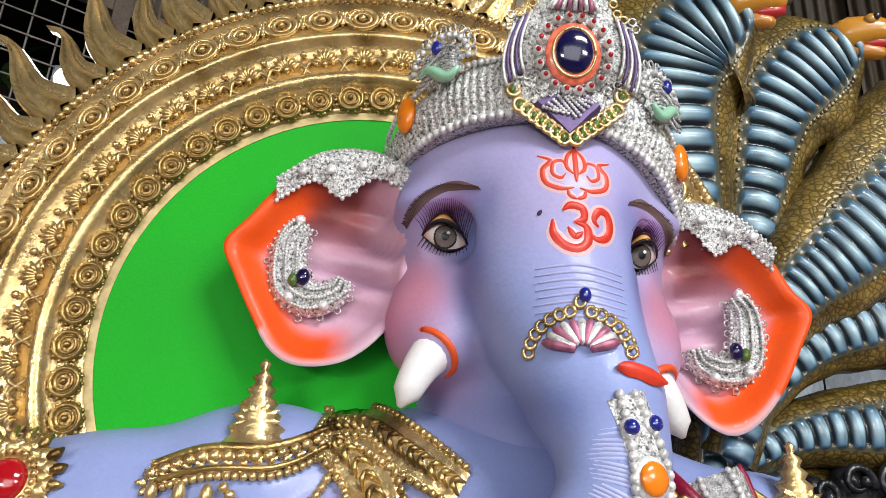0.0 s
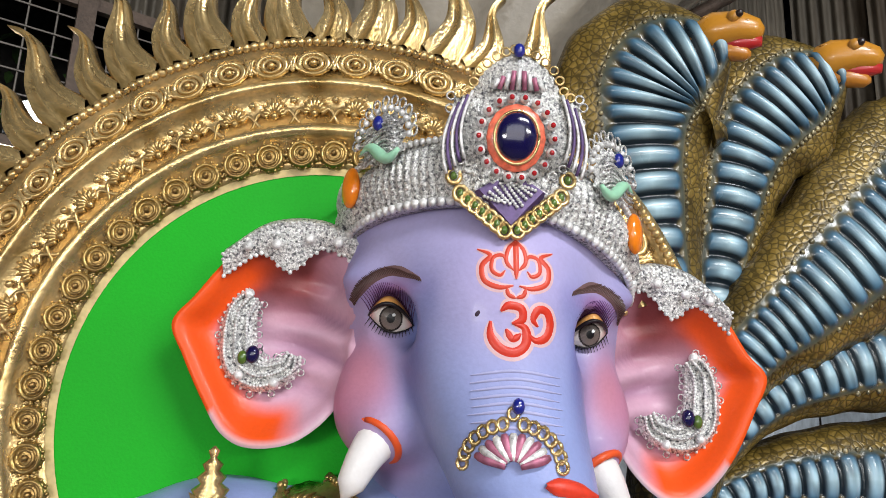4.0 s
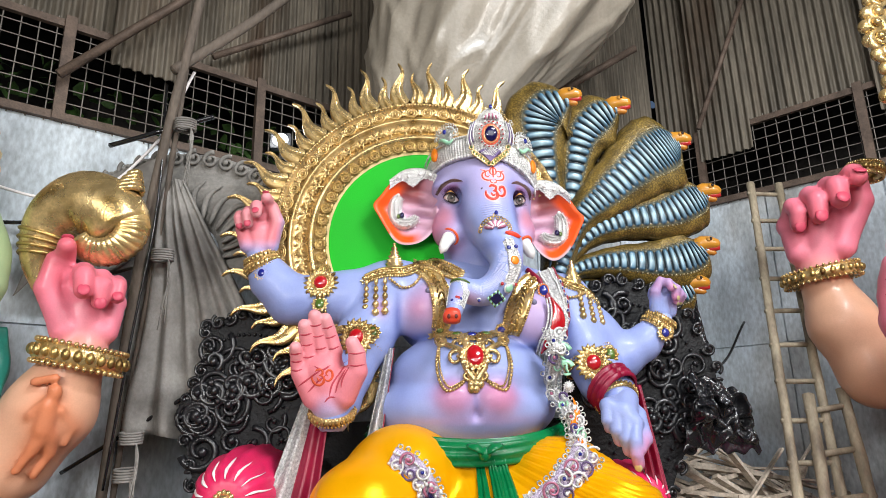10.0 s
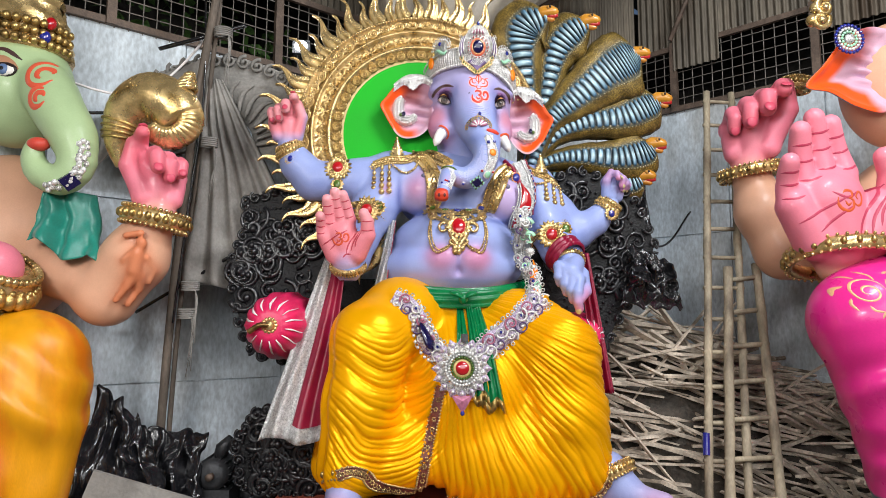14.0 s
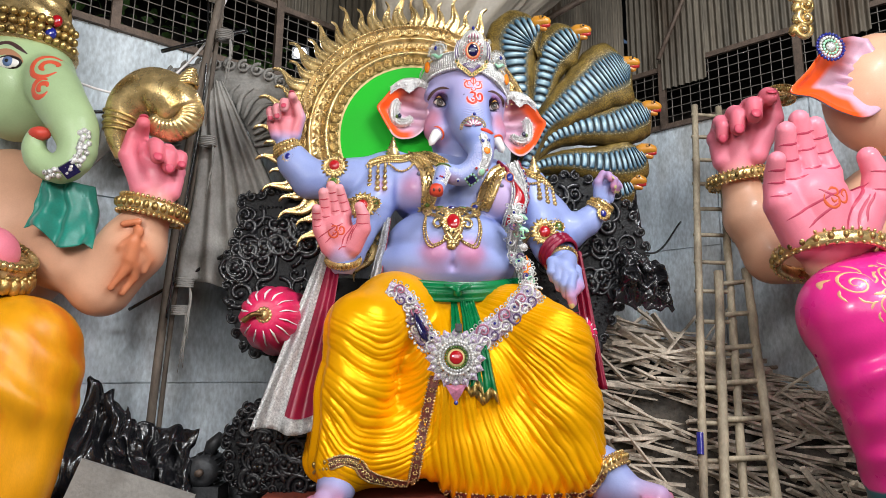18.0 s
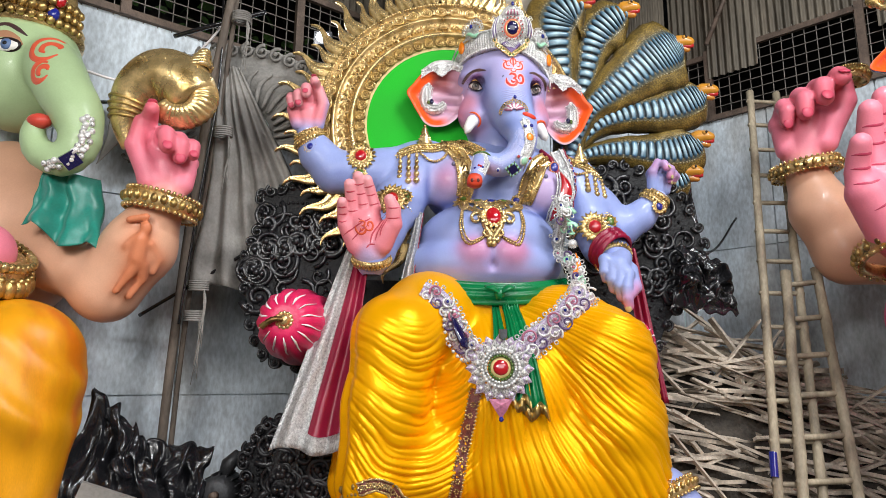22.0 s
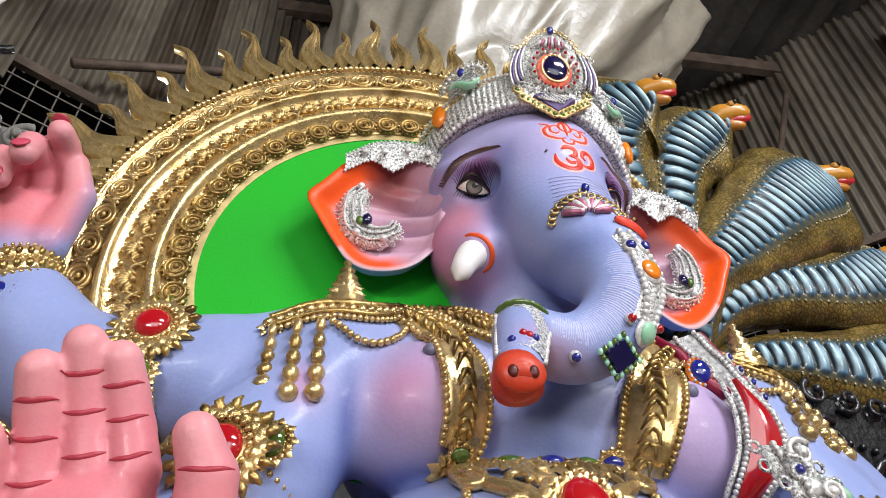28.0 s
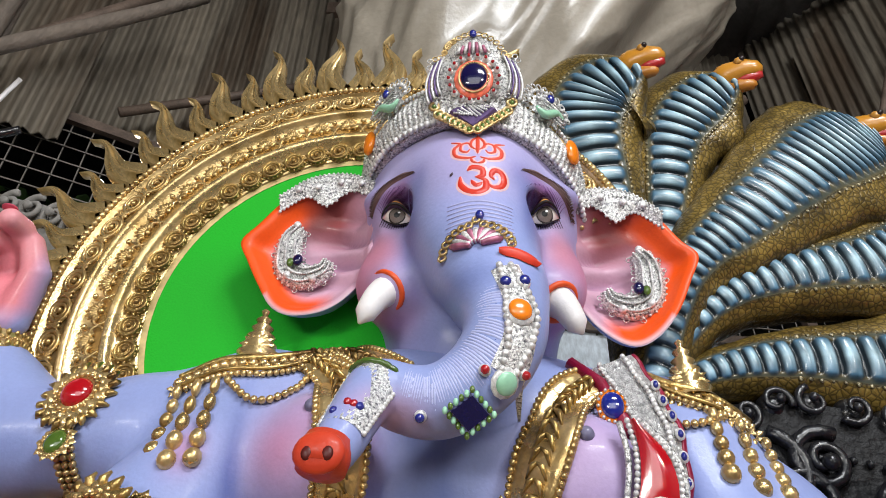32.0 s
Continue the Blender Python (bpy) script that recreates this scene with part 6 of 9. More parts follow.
tagged(part("idol_statue", g, SKIN, painted=True), "neighbouring peach painted idol with a large open palm", "statue")

# clothed legs of the neighbours
q = Solid((-4.6, -1.4, 0.0), (-2.5, 0.6, 2.5), 0.024)
q.limb([(-3.9, -0.2, 1.75), (-3.38, -0.62, 1.66), (-3.36, -0.68, 1.4), (-3.42, -0.7, 0.25)], [0.42, 0.41, 0.42, 0.34], None, 0.1)
v, f, _ = q.mesh()
rad_ = 0.028 * np.sin(np.arctan2(v[:, 0] + 3.9, 2.3 - v[:, 2]) * 22 + 3 * np.array([noise.noise((a * 2, b * 2, c * 2)) for a, b, c in v.tolist()]))
v = v + np.c_[rad_, -rad_, rad_ * 0.3] * np.clip((2.0 - v[:, 2]) * 1.5, 0, 1)[:, None]
g = Geo()
quads_into(g, v, f, np.ones((len(v), 3)))
YELLOW2 = material("yellow_painted_cloth", (0.74, 0.31, 0.004), 0.4, vary=0.14, scale=2.2, fine=90, bump=0.001, spec=0.5, dark=(0.66, 0.17, 0.004), stretch=(3, 3, 0.5))
tagged(part("painted_dhoti", g, YELLOW2), "smooth yellow-orange painted drapery over the neighbour's knee", "drapery")
q = Solid((2.3, -1.5, 0.0), (5.0, 0.6, 2.9), 0.024)
q.limb([(4.3, -0.3, 2.15), (3.35, -0.62, 2.10), (3.08, -0.7, 2.03)], [0.44, 0.44, 0.42], None, 0.1)
q.limb([(3.08, -0.7, 2.03), (3.22, -0.75, 1.5), (3.5, -0.75, 0.3)], [0.42, 0.38, 0.36], None, 0.1)
v, f, _ = q.mesh()
rad_ = 0.026 * np.sin((v[:, 0] * 0.8 - v[:, 2] + 0.0) * 18 + 2 * np.array([noise.noise((a * 2, b * 2, c * 2)) for a, b, c in v.tolist()]))
v = v + np.c_[-rad_ * 0.4, -rad_, rad_ * 0.2] * np.clip((1.95 - v[:, 2]) * 2.0, 0, 1)[:, None]
EKNEE = BVHTree.FromPolygons([tuple(p) for p in v.tolist()], [tuple(k) for k in f.tolist()])
col = np.where((v[:, 2] - 1.6 - 0.9 * (3.2 - v[:, 0]) * -1 < -0.75)[:, None], np.array((0.02, 0.13, 0.16)), np.array((0.80, 0.025, 0.27)))
g = Geo()
quads_into(g, v, f, col)
kn = tagged(part("painted_dhoti", g, GLOSS, painted=True), "glossy magenta painted drapery with gold scrolls on the neighbour's knee", "drapery")
g = Geo()
for cx, cz, s in ((2.86, 2.24, 0.11), (3.03, 2.06, 0.09), (3.10, 2.30, 0.08), (3.24, 2.16, 0.07), (3.2, 1.94, 0.06), (3.42, 2.28, 0.1), (3.55, 2.10, 0.08), (3.35, 1.85, 0.06)):
    stroke(g, EKNEE, [(cx + s * (1 - t * 0.85) * math.cos(11 * t), cz + s * (1 - t * 0.85) * math.sin(11 * t)) for t in np.linspace(0, 1, 16)], 0.014, 0.003, 60, True)
    for k in range(7):
        a = k * 0.9
        stroke(g, EKNEE, [(cx + s * math.cos(a), cz + s * math.sin(a)), (cx + s * 1.3 * math.cos(a + 0.25), cz + s * 1.3 * math.sin(a + 0.25)), (cx + s * 1.5 * math.cos(a + 0.6), cz + s * 1.5 * math.sin(a + 0.6))], 0.016, 0.003, 10, True)
part("scroll_painting", g, material("peach_gold_scrolls", (0.75, 0.42, 0.22), 0.4, 0.2, vary=0.2), kn, "pale gold scroll painting")


# ---- things round the idol ----
def scroll(geo, cx, cz, r, turns=1.4, a0=0.0, y=0.0, w=0.028, flip=1):
    n = 26
    pts = []
    for i in range(n):
        t = i / (n - 1)
        a = a0 + flip * turns * 2 * math.pi * t
        rr = r * (1 - 0.85 * t)
        pts.append((cx + rr * math.cos(a), y - 0.02 * t, cz + rr * math.sin(a)))
    geo.tube(pts, [w * (1 - 0.5 * i / n) for i in range(n)], 7)
    geo.ball((pts[-1][0], y - 0.03, pts[-1][2]), w * 1.2, 8, 6)


def throne_side(label, outline, y, sx, seed):
    th = thing("carved_screen", label, "throne screen")
    g = Geo()
    path = spline([(x, 0, z) for x, z in outline + [outline[0]]], 60)[:-1]
    g.plate([(p.x, p.z) for p in path], y + 0.09, y)
    ob = part("board", g, CARVED, th, smooth=False)
    rnd = random.Random(seed)
    cx, cz = sum(p.x for p in path) / len(path), sum(p.z for p in path) / len(path)
    for i, p in enumerate(path):
        if i % 2 == 0:
            g = Geo()
            g.ball((p.x, y + 0.03, p.z), (0.05, 0.045, 0.05), 10, 6)
            scroll(g, p.x, p.z, 0.055, 1.1, i, y - 0.02, 0.014, 1)
            part("edge_leaf", g, BLACK, th)
    for i in range(46):
        k = rnd.randrange(len(path))
        f = rnd.uniform(0.2, 0.85)
        g = Geo()
        scroll(g, cx + (path[k].x - cx) * f, cz + (path[k].z - cz) * f, rnd.uniform(0.07, 0.15), rnd.uniform(1.0, 1.8), rnd.uniform(0, 6), y - 0.015, rnd.uniform(0.018, 0.03), rnd.choice((-1, 1)))
        part("scroll", g, BLACK, th)
    for f in (0.55, 0.78):
        g = Geo()
        for p in path[::1]:
            g.ball((cx + (p.x - cx) * f, y - 0.012, cz + (p.z - cz) * f), 0.014, 6, 4)
        part("bead_line", g, BLACK, th)
    return th


throne_side("black carved throne back with leaf scrolls, upper wing", [(-2.06, 3.12), (-1.8, 3.2), (-1.5, 3.15), (-1.3, 2.9), (-1.25, 2.2), (-1.5, 1.7), (-1.95, 1.75), (-2.1, 2.1), (-2.18, 2.55), (-2.05, 2.85)], 0.36, -1, 2)
throne_side("black carved throne base with swirling scrolls", [(-1.98, 1.0), (-1.8, 1.25), (-1.4, 1.3), (-1.1, 1.1), (-1.1, 0.62), (-1.6, 0.60), (-1.9, 0.66)], 0.0, -1, 5)
throne_side("black carved throne back behind the serpent hoods", [(0.7, 3.3), (1.0, 3.46), (1.35, 3.4), (1.6, 3.2), (1.78, 2.8), (1.74, 2.4), (1.45, 2.1), (1.2, 1.6), (0.8, 1.6), (0.6, 2.4)], 0.42, 1, 9)
g = Geo()
g.box((-0.15, 0.72, 1.5), (2.4, 0.4, 1.84))
tagged(part("throne", g, CARVED, smooth=False), "black painted throne seat behind the idol", "throne")
# black stool under the foot
g = Geo()
g.box((-0.85, -0.62, 0.595), (0.55, 0.35, 0.03))
tagged(part("foot_rest", g, BLACK, smooth=False), "low black foot rest on the plinth", "foot rest")


def pillow(c, r, L, label):
    p = thing("bolster_pillow", label, "pillow", "pillows")
    g = Geo()
    rows = []
    for i in range(26):
        t = i / 25
        f = math.sin(math.pi * min(1, 0.04 + t * 0.96 * 0.5) ) ** 0.55
        row = []
        for j in range(48):
            a = 2 * math.pi * j / 48
            rr = r * f * (1 + 0.12 * abs(math.cos(a * 7)))
            row.append((c[0] + rr * math.cos(a), c[1] - r * 0.75 + (L + r * 0.75) * t**1.6, c[2] + rr * math.sin(a)))
        rows.append(row)
    g.grid(rows, close_v=True, caps=True)
    part("cushion", g, PINK, p)
    g = Geo()
    g.ball((c[0], c[1] - r * 0.78, c[2]), (0.045, 0.04, 0.045), 12, 8)
    for k in range(12):
        a = 2 * math.pi * k / 12
        g.ball((c[0] + 0.05 * math.cos(a), c[1] - r * 0.74, c[2] + 0.05 * math.sin(a)), (0.018, 0.014, 0.018), 8, 5)
    part("button", g, GOLD, p, "gilded centre button")
    g = Geo()
    g.tube(spline([(c[0], c[1] - r * 0.86, c[2]), (c[0] - 0.07, c[1] - r * 0.9, c[2] + 0.0), (c[0] - 0.15, c[1] - r * 0.85, c[2] - 0.05)], 14), [0.02 + 0.004 * (i % 2) for i in range(14)], 10)
    part("cord", g, GOLD_DEEP, p, "twisted gold cord")
    for k in range(14):
        a = 2 * math.pi * (k + 0.5) / 14
        g = Geo()
        pts = []
        for i in range(8):
            t = 0.06 + 0.36 * i / 7
            f = math.sin(math.pi * min(1, 0.04 + t * 0.48)) ** 0.55
            aa = a + 0.03 * math.sin(i * 0.8)
            rr = r * f * (1 + 0.12 * abs(math.cos(aa * 7))) + 0.004
            pts.append((c[0] + rr * math.cos(aa), c[1] - r * 0.75 + (L + r * 0.75) * t**1.6 - 0.004, c[2] + rr * math.sin(aa)))
        g.tube(pts, [0.004, 0.008, 0.012, 0.009, 0.011, 0.008, 0.005, 0.003], 6, 0.5)
        part("painted_sprig", g, WHITE_PAINT, p, "white painted sprig")


pillow((-1.63, -0.34, 1.98), 0.275, 0.75, "round crimson bolster with white sprigs and gold button")
pillow((0.99, -0.02, 1.90), 0.2, 0.6, "crimson bolster half hidden behind the knee")

# ladders
def ladder(label, l0, r0, l1, r1, n, z0, rail=0.028, rung=0.017):
    ld = thing("ladder", label, "ladder", "ladders")
    for a, b in ((l0, l1), (r0, r1)):
        g = Geo()
        m = 16
        pts = [Vector(a).lerp(Vector(b), i / (m - 1)) + Vector((0.006 * wave(i, 1.1), 0.005 * wave(i, 2.1), 0)) for i in range(m)]
        g.tube(pts, [rail * (1 + (0.12 if i % 3 == 0 else 0)) for i in range(m)], 9)
        part("rail", g, BAMBOO, ld)
    for i in range(n):
        t = (i + 0.6) / n
        a, b = Vector(l0).lerp(Vector(l1), t), Vector(r0).lerp(Vector(r1), t)
        d = (b - a).normalized() * 0.04
        g = Geo()
        g.tube([a - d + Vector((0, 0, 0.01 * wave(i, 3))), (a + b) / 2, b + d], rung, 7)
        part("rung", g, BAMBOO, ld)
    return ld


ladder("long weathered bamboo ladder leaning on the wall", (1.92, -0.22, 0.0), (2.28, -0.22, 0.0), (2.86, 1.40, 4.66), (3.16, 1.42, 4.66), 15, 0.0, 0.036, 0.022)
ladder("shorter paint-spattered wooden ladder leaning on the long one", (2.06, -0.30, 0.0), (2.56, -0.28, 0.0), (2.62, 0.62, 2.56), (2.93, 0.66, 2.60), 8, 0.0, 0.042, 0.025)
g = Geo()
g.tube([(2.062, 0.055, 0.86), (2.095, 0.115, 1.04)], 0.032, 9, caps=False)
tagged(part("blue_tape", g, BLUE_GEM), "blue paint mark round a ladder rail", "tape")

# heap of scrap wood
heap = thing("scrap_wood_heap", "tall heap of grey broken slats and battens piled against the wall", "wood heap")
rnd = random.Random(11)
SL = []
for k in range(7):
    g = Geo()
    L, w, t = rnd.uniform(0.7, 1.7), rnd.uniform(0.03, 0.065), rnd.uniform(0.015, 0.035)
    g.box((0, 0, 0), (L, w, t))
    SL.append((g.data("slat", [SLAT], smooth=False), L))


def heap_height(x, y):
    h = 2.0 - 0.42 * max(0, x - 2.3) - 0.50 * max(0, 1.5 - x) - 0.55 * max(0.0, 1.2 - y)
    return max(0.1, min(h, y / 0.36 - 0.30))


def slat_pose(L):
    x, y = rnd.uniform(1.3, 4.9), rnd.uniform(0.12, 1.75)
    y = min(y, 3.2 + (2.75 - x) * 1.04 - 0.55)
    top = heap_height(x, y)
    z = top * (1 - rnd.random() ** 2.0 * 0.8)
    a = rnd.gauss(0.22, 0.22) if rnd.random() < 0.8 else rnd.uniform(-0.9, 1.0)
    q = Euler((rnd.uniform(-0.5, 0.5), a, rnd.gauss(0.1, 0.28))).to_matrix().to_4x4()
    half = abs((q @ Vector((L / 2, 0, 0))).z)
    return Matrix.Translation((x, y, max(z, half + 0.02))) @ q


for i in range(300):
    me, L = SL[i % 7]
    ob = new("slat", me)
    ob.parent = heap
    ob.matrix_basis = slat_pose(L)
g = Geo()
for i in range(420):
    L, w, t = rnd.uniform(0.4, 1.3), rnd.uniform(0.02, 0.05), rnd.uniform(0.012, 0.03)
    m = slat_pose(L)
    g.box(m.translation, (L, w, t), m.to_3x3().to_4x4())
ob = tagged(part("splinter_pile", g, SLAT, heap, smooth=False), kind="stuff")
# added dark sheet inside the heap, darkens the gaps between slats
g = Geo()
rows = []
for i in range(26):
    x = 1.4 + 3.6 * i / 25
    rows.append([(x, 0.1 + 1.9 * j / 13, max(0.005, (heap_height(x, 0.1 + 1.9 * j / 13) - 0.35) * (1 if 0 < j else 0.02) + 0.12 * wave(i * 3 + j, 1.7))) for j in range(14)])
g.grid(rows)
part("dark_filler", g, material("dark_heap_filler", (0.06, 0.05, 0.04), 0.95, vary=0.5, scale=6, fine=30, bump=0.02), heap)

# leaning poles and cables at the other side
for pts, r, lab in (([(-2.86, 0.62, 0.0), (-2.72, 0.45, 2.2), (-2.5, 0.2, 4.0), (-2.2, -0.02, 5.6), (-2.1, -0.06, 6.4)], 0.038, "dark rough wooden pole with frayed rope bindings"), ([(-2.80, 0.68, 0.0), (-2.66, 0.5, 2.2), (-2.42, 0.25, 4.0), (-2.25, 0.05, 5.6)], 0.022, "thin bamboo pole tied to the thicker one"), ([(-2.36, 0.02, 5.05), (-1.9, 0.3, 5.65), (-1.6, 0.5, 6.1)], 0.04, "short diagonal brace nailed to the pole")):
    g = Geo()
    g.tube(spline(pts, 24), [r * (1 + 0.08 * wave(i, 2.0)) for i in range(24)], 10)
    tagged(part("wooden_pole", g, POLE), lab, "pole", "poles")
g = Geo()
for z in (2.05, 2.3, 3.6, 4.6):
    c = Vector((-2.86, 0.62, 0)).lerp(Vector((-2.2, -0.02, 5.6)), z / 5.6) + Vector((0.05, 0.02, 0))
    for k in range(5):
        g.tube([c + Vector((0.075 * math.cos(a), 0.075 * math.sin(a), 0.018 * k + 0.008 * math.sin(a))) for a in np.linspace(0, 6.3, 16)], 0.009, 5)
    for k in range(6):
        g.tube(spline([c + Vector((0.06, -0.05, 0)), c + Vector((0.08 + 0.03 * wave(k, 3), -0.07, -0.12)), c + Vector((0.05 + 0.07 * wave(k, 5), -0.06, -0.28 - 0.05 * k))], 8), 0.004, 4)
tagged(part("rope_binding", g, SHEET), "frayed jute rope wound round the pole", "rope", kind="stuff")
for pts, r, lab in (([(-4.2, 0.0, 4.35), (-3.2, 0.3, 4.1), (-2.6, 0.3, 4.5), (-2.3, 0.3, 5.2)], 0.012, "slack white electric cable along the mesh"), ([(-2.45, 0.15, 5.0), (-2.42, 0.12, 4.0), (-2.52, 0.15, 3.0), (-2.62, 0.2, 2.0)], 0.01, "cable hanging along the pole"), ([(-3.1, 0.6, 2.1), (-2.5, 0.5, 2.45), (-2.0, 0.45, 2.75)], 0.016, "dark iron rod across the pole"), ([(1.5, 0.6, 2.9), (2.2, 1.2, 2.85), (2.7, 1.6, 3.3)], 0.012, "black cable looping across the wall"), ([(-2.9, 0.3, 4.55), (-2.5, 0.2, 4.62), (-2.1, 0.25, 4.78)], 0.02, "bundle of dark cables over the arch"), ([(-4.9, -0.4, 3.95), (-3.6, 0.3, 3.92), (-2.6, 0.4, 4.1)], 0.016, "sagging black cable along the wall")):
    g = Geo()
    g.tube(spline(pts, 26), r, 7)
    tagged(part("cable", g, WHITE_PAINT if "white" in lab else PLASTIC), lab, "cable", "cables")

# unpainted arch and dusty sheets behind
arch_ = thing("plaster_arch", "unpainted grey plaster backdrop arch with carved leaf rim", "arch")
AC, AR = Vector((-2.35, 0.48, 3.72)), 0.98
g = Geo()
K = 60
g.grid([[AC + Vector((r * math.cos(a), y, r * 0.85 * math.sin(a))) for a in np.linspace(radians(-20), radians(200), K)] for r, y in ((0.30, 0.0), (0.55, -0.03), (0.60, -0.06), (0.72, -0.06), (0.76, -0.03), (0.86, -0.03), (0.96, -0.05), (0.99, 0.02), (0.3, 0.06))], close_u=True)
part("panel", g, GREY_CLAY, arch_)
for k in range(26):
    a = radians(-20 + 220 * (k + 0.5) / 26)
    g = Geo()
    c = AC + Vector((0.92 * math.cos(a), -0.05, 0.92 * 0.85 * math.sin(a)))
    scroll(g, c.x, c.z, 0.07, 1.3, a, c.y, 0.018, 1)
    part("leaf_curl", g, GREY_CLAY, arch_)
for k in range(18):
    a = radians(-15 + 210 * (k + 0.5) / 18)
    g = Geo()
    p0 = AC + Vector((0.34 * math.cos(a), -0.05, 0.34 * 0.85 * math.sin(a)))
    p1 = AC + Vector((0.56 * math.cos(a + 0.15), -0.06, 0.56 * 0.85 * math.sin(a + 0.15)))
    p2 = AC + Vector((0.70 * math.cos(a + 0.05), -0.08, 0.70 * 0.85 * math.sin(a + 0.05)))
    g.tube(spline([p0, p1, p2], 8), [0.012, 0.02, 0.024, 0.026, 0.024, 0.02, 0.014, 0.008], 6)
    part("feather", g, GREY_CLAY, arch_)


def drape(name, label, tl, tr, bl, br, mat, folds=5, amp=0.05, cat="sheet"):
    rows = []
    for i in range(34):
        t = i / 33
        a, b = Vector(tl).lerp(Vector(bl), t), Vector(tr).lerp(Vector(br), t)
        row = []
        for j in range(40):
            v = j / 39
            p = a.lerp(b, v)
            row.append(p + Vector((0.02 * noise.noise((v * 5, t * 4, 1)), amp * (0.25 + t) * math.sin(v * folds * 6.28 + 2.5 * noise.noise((t * 2, v * 2, 5))) + 0.1 * noise.noise((v * 2.5, t * 2.5, 8)), 0.05 * math.sin(v * 9) * t)))
        rows.append(row)
    return tagged(sheet(name, rows, mat), label, cat)


drape("dusty_sheet", "dusty grey translucent sheet draped from the pole", (-2.42, 0.24, 4.22), (-2.30, 0.26, 4.25), (-2.75, 0.50, 2.3), (-1.35, 0.62, 2.35), SHEET, 6, 0.05)
drape("dusty_sheet", "grey tarpaulin thrown over the arch's shoulder", (-3.35, 0.35, 4.1), (-2.5, 0.36, 4.5), (-3.45, 0.30, 3.35), (-2.55, 0.3, 4.0), SHEET, 2, 0.04)
def crumple(label, tl, tr, bl, br, amp, seed, n=46):
    rows = []
    for i in range(n):
        t = i / (n - 1)
        a, b = Vector(tl).lerp(Vector(bl), t), Vector(tr).lerp(Vector(br), t)
        row = []
        for j in range(n):
            v = j / (n - 1)
            p = a.lerp(b, v)
            q = Vector((v * 3 + seed, t * 3, seed * 1.7))
            f = 1 - 2 * abs(noise.noise(q)) + 0.55 * (1 - 2 * abs(noise.noise(q * 2.3))) + 0.3 * noise.noise(q * 5.1)
            row.append(p + Vector((amp * 0.4 * noise.noise(q * 1.9 + Vector((5, 0, 0))), -amp * f * math.sin(math.pi * min(1, 0.1 + t)), amp * 0.5 * noise.noise(q * 2.7 + Vector((0, 9, 0))))))
        rows.append(row)
    return tagged(sheet("black_plastic_sheet", rows, PLASTIC), label, "plastic sheet", "black plastic sheets")


crumple("shiny black plastic sheet heaped beside the motor", (-3.05, -0.05, 1.5), (-2.7, 0.05, 1.1), (-3.2, -0.5, 0.05), (-2.2, -0.1, 0.05), 0.16, 1.3)
crumple("black plastic sheet draped over a low frame", (-2.9, 0.25, 1.1), (-2.3, 0.3, 1.05), (-2.9, -0.1, 0.15), (-2.25, 0.05, 0.12), 0.15, 4.1)
crumple("black plastic sheet hanging behind the raised fist", (1.45, 0.72, 3.4), (1.85, 0.76, 3.5), (1.6, 0.62, 2.3), (1.9, 0.66, 2.25), 0.09, 7.7)
crumple("crumpled torn black plastic on the screen's edge", (1.5, 0.32, 2.75), (1.85, 0.36, 2.6), (1.4, 0.25, 2.15), (2.05, 0.36, 2.15), 0.14, 9.2)
g = Geo()
g.box((-2.62, -0.45, 0.42), (0.85, 0.04, 0.75), Euler((0.15, 0.35, 0.25)).to_matrix().to_4x4())
tagged(part("plywood_board", g, SHEET, smooth=False), "bare grey board leaning on the plastic", "board")
# motor
mo = thing("electric_motor", "oily iron electric motor on a stand", "motor")
MC = Vector((-2.2, 0.25, 0.72))
g = Geo()
g.tube([MC + Vector((0, -0.16, 0)), MC + Vector((0, -0.13, 0)), MC + Vector((0, 0.2, 0)), MC + Vector((0, 0.24, 0))], [0.08, 0.13, 0.13, 0.09], 20)
part("casing", g, DARKGREY, mo)
for k in range(16):
    a = 2 * math.pi * k / 16
    g = Geo()
    g.box(MC + Vector((0.135 * math.cos(a), 0.03, 0.135 * math.sin(a))), (0.03, 0.26, 0.008), Matrix.Rotation(-a, 4, "Y"))
    part("fin", g, DARKGREY, mo, smooth=False)
g = Geo()
g.tube([MC + Vector((0, -0.17, 0)), MC + Vector((0, -0.24, 0))], 0.03, 12)
part("shaft", g, STEEL, mo)
g = Geo()
g.tube([MC + Vector((0.02, 0, 0.13)), MC + Vector((0.04, 0, 0.2)), MC + Vector((0.12, 0, 0.28))], [0.05, 0.06, 0.045], 12)
part("terminal_box", g, DARKGREY, mo)
g = Geo()
g.box(MC + Vector((0, 0.03, -0.42)), (0.3, 0.36, 0.6))
part("stand", g, DARKGREY, mo, smooth=False)
for k in range(14):
    rr = random.Random(k)
    g = Geo()
    c = Vector((-2.05 + 0.5 * rr.random(), 0.2 + 0.6 * rr.random(), 0))
    s = rr.uniform(0.1, 0.2)
    h = rr.uniform(0.25, 0.8)
    g.tube([c, c + Vector((0, 0, h * 0.9)), c + Vector((0, 0, h))], [s, s * 0.95, s * 0.6], 9)
    tagged(part("scrap_bucket", g, DARKGREY if k % 2 else SHEET), "dusty dark bucket among the clutter", "bucket", "clutter")

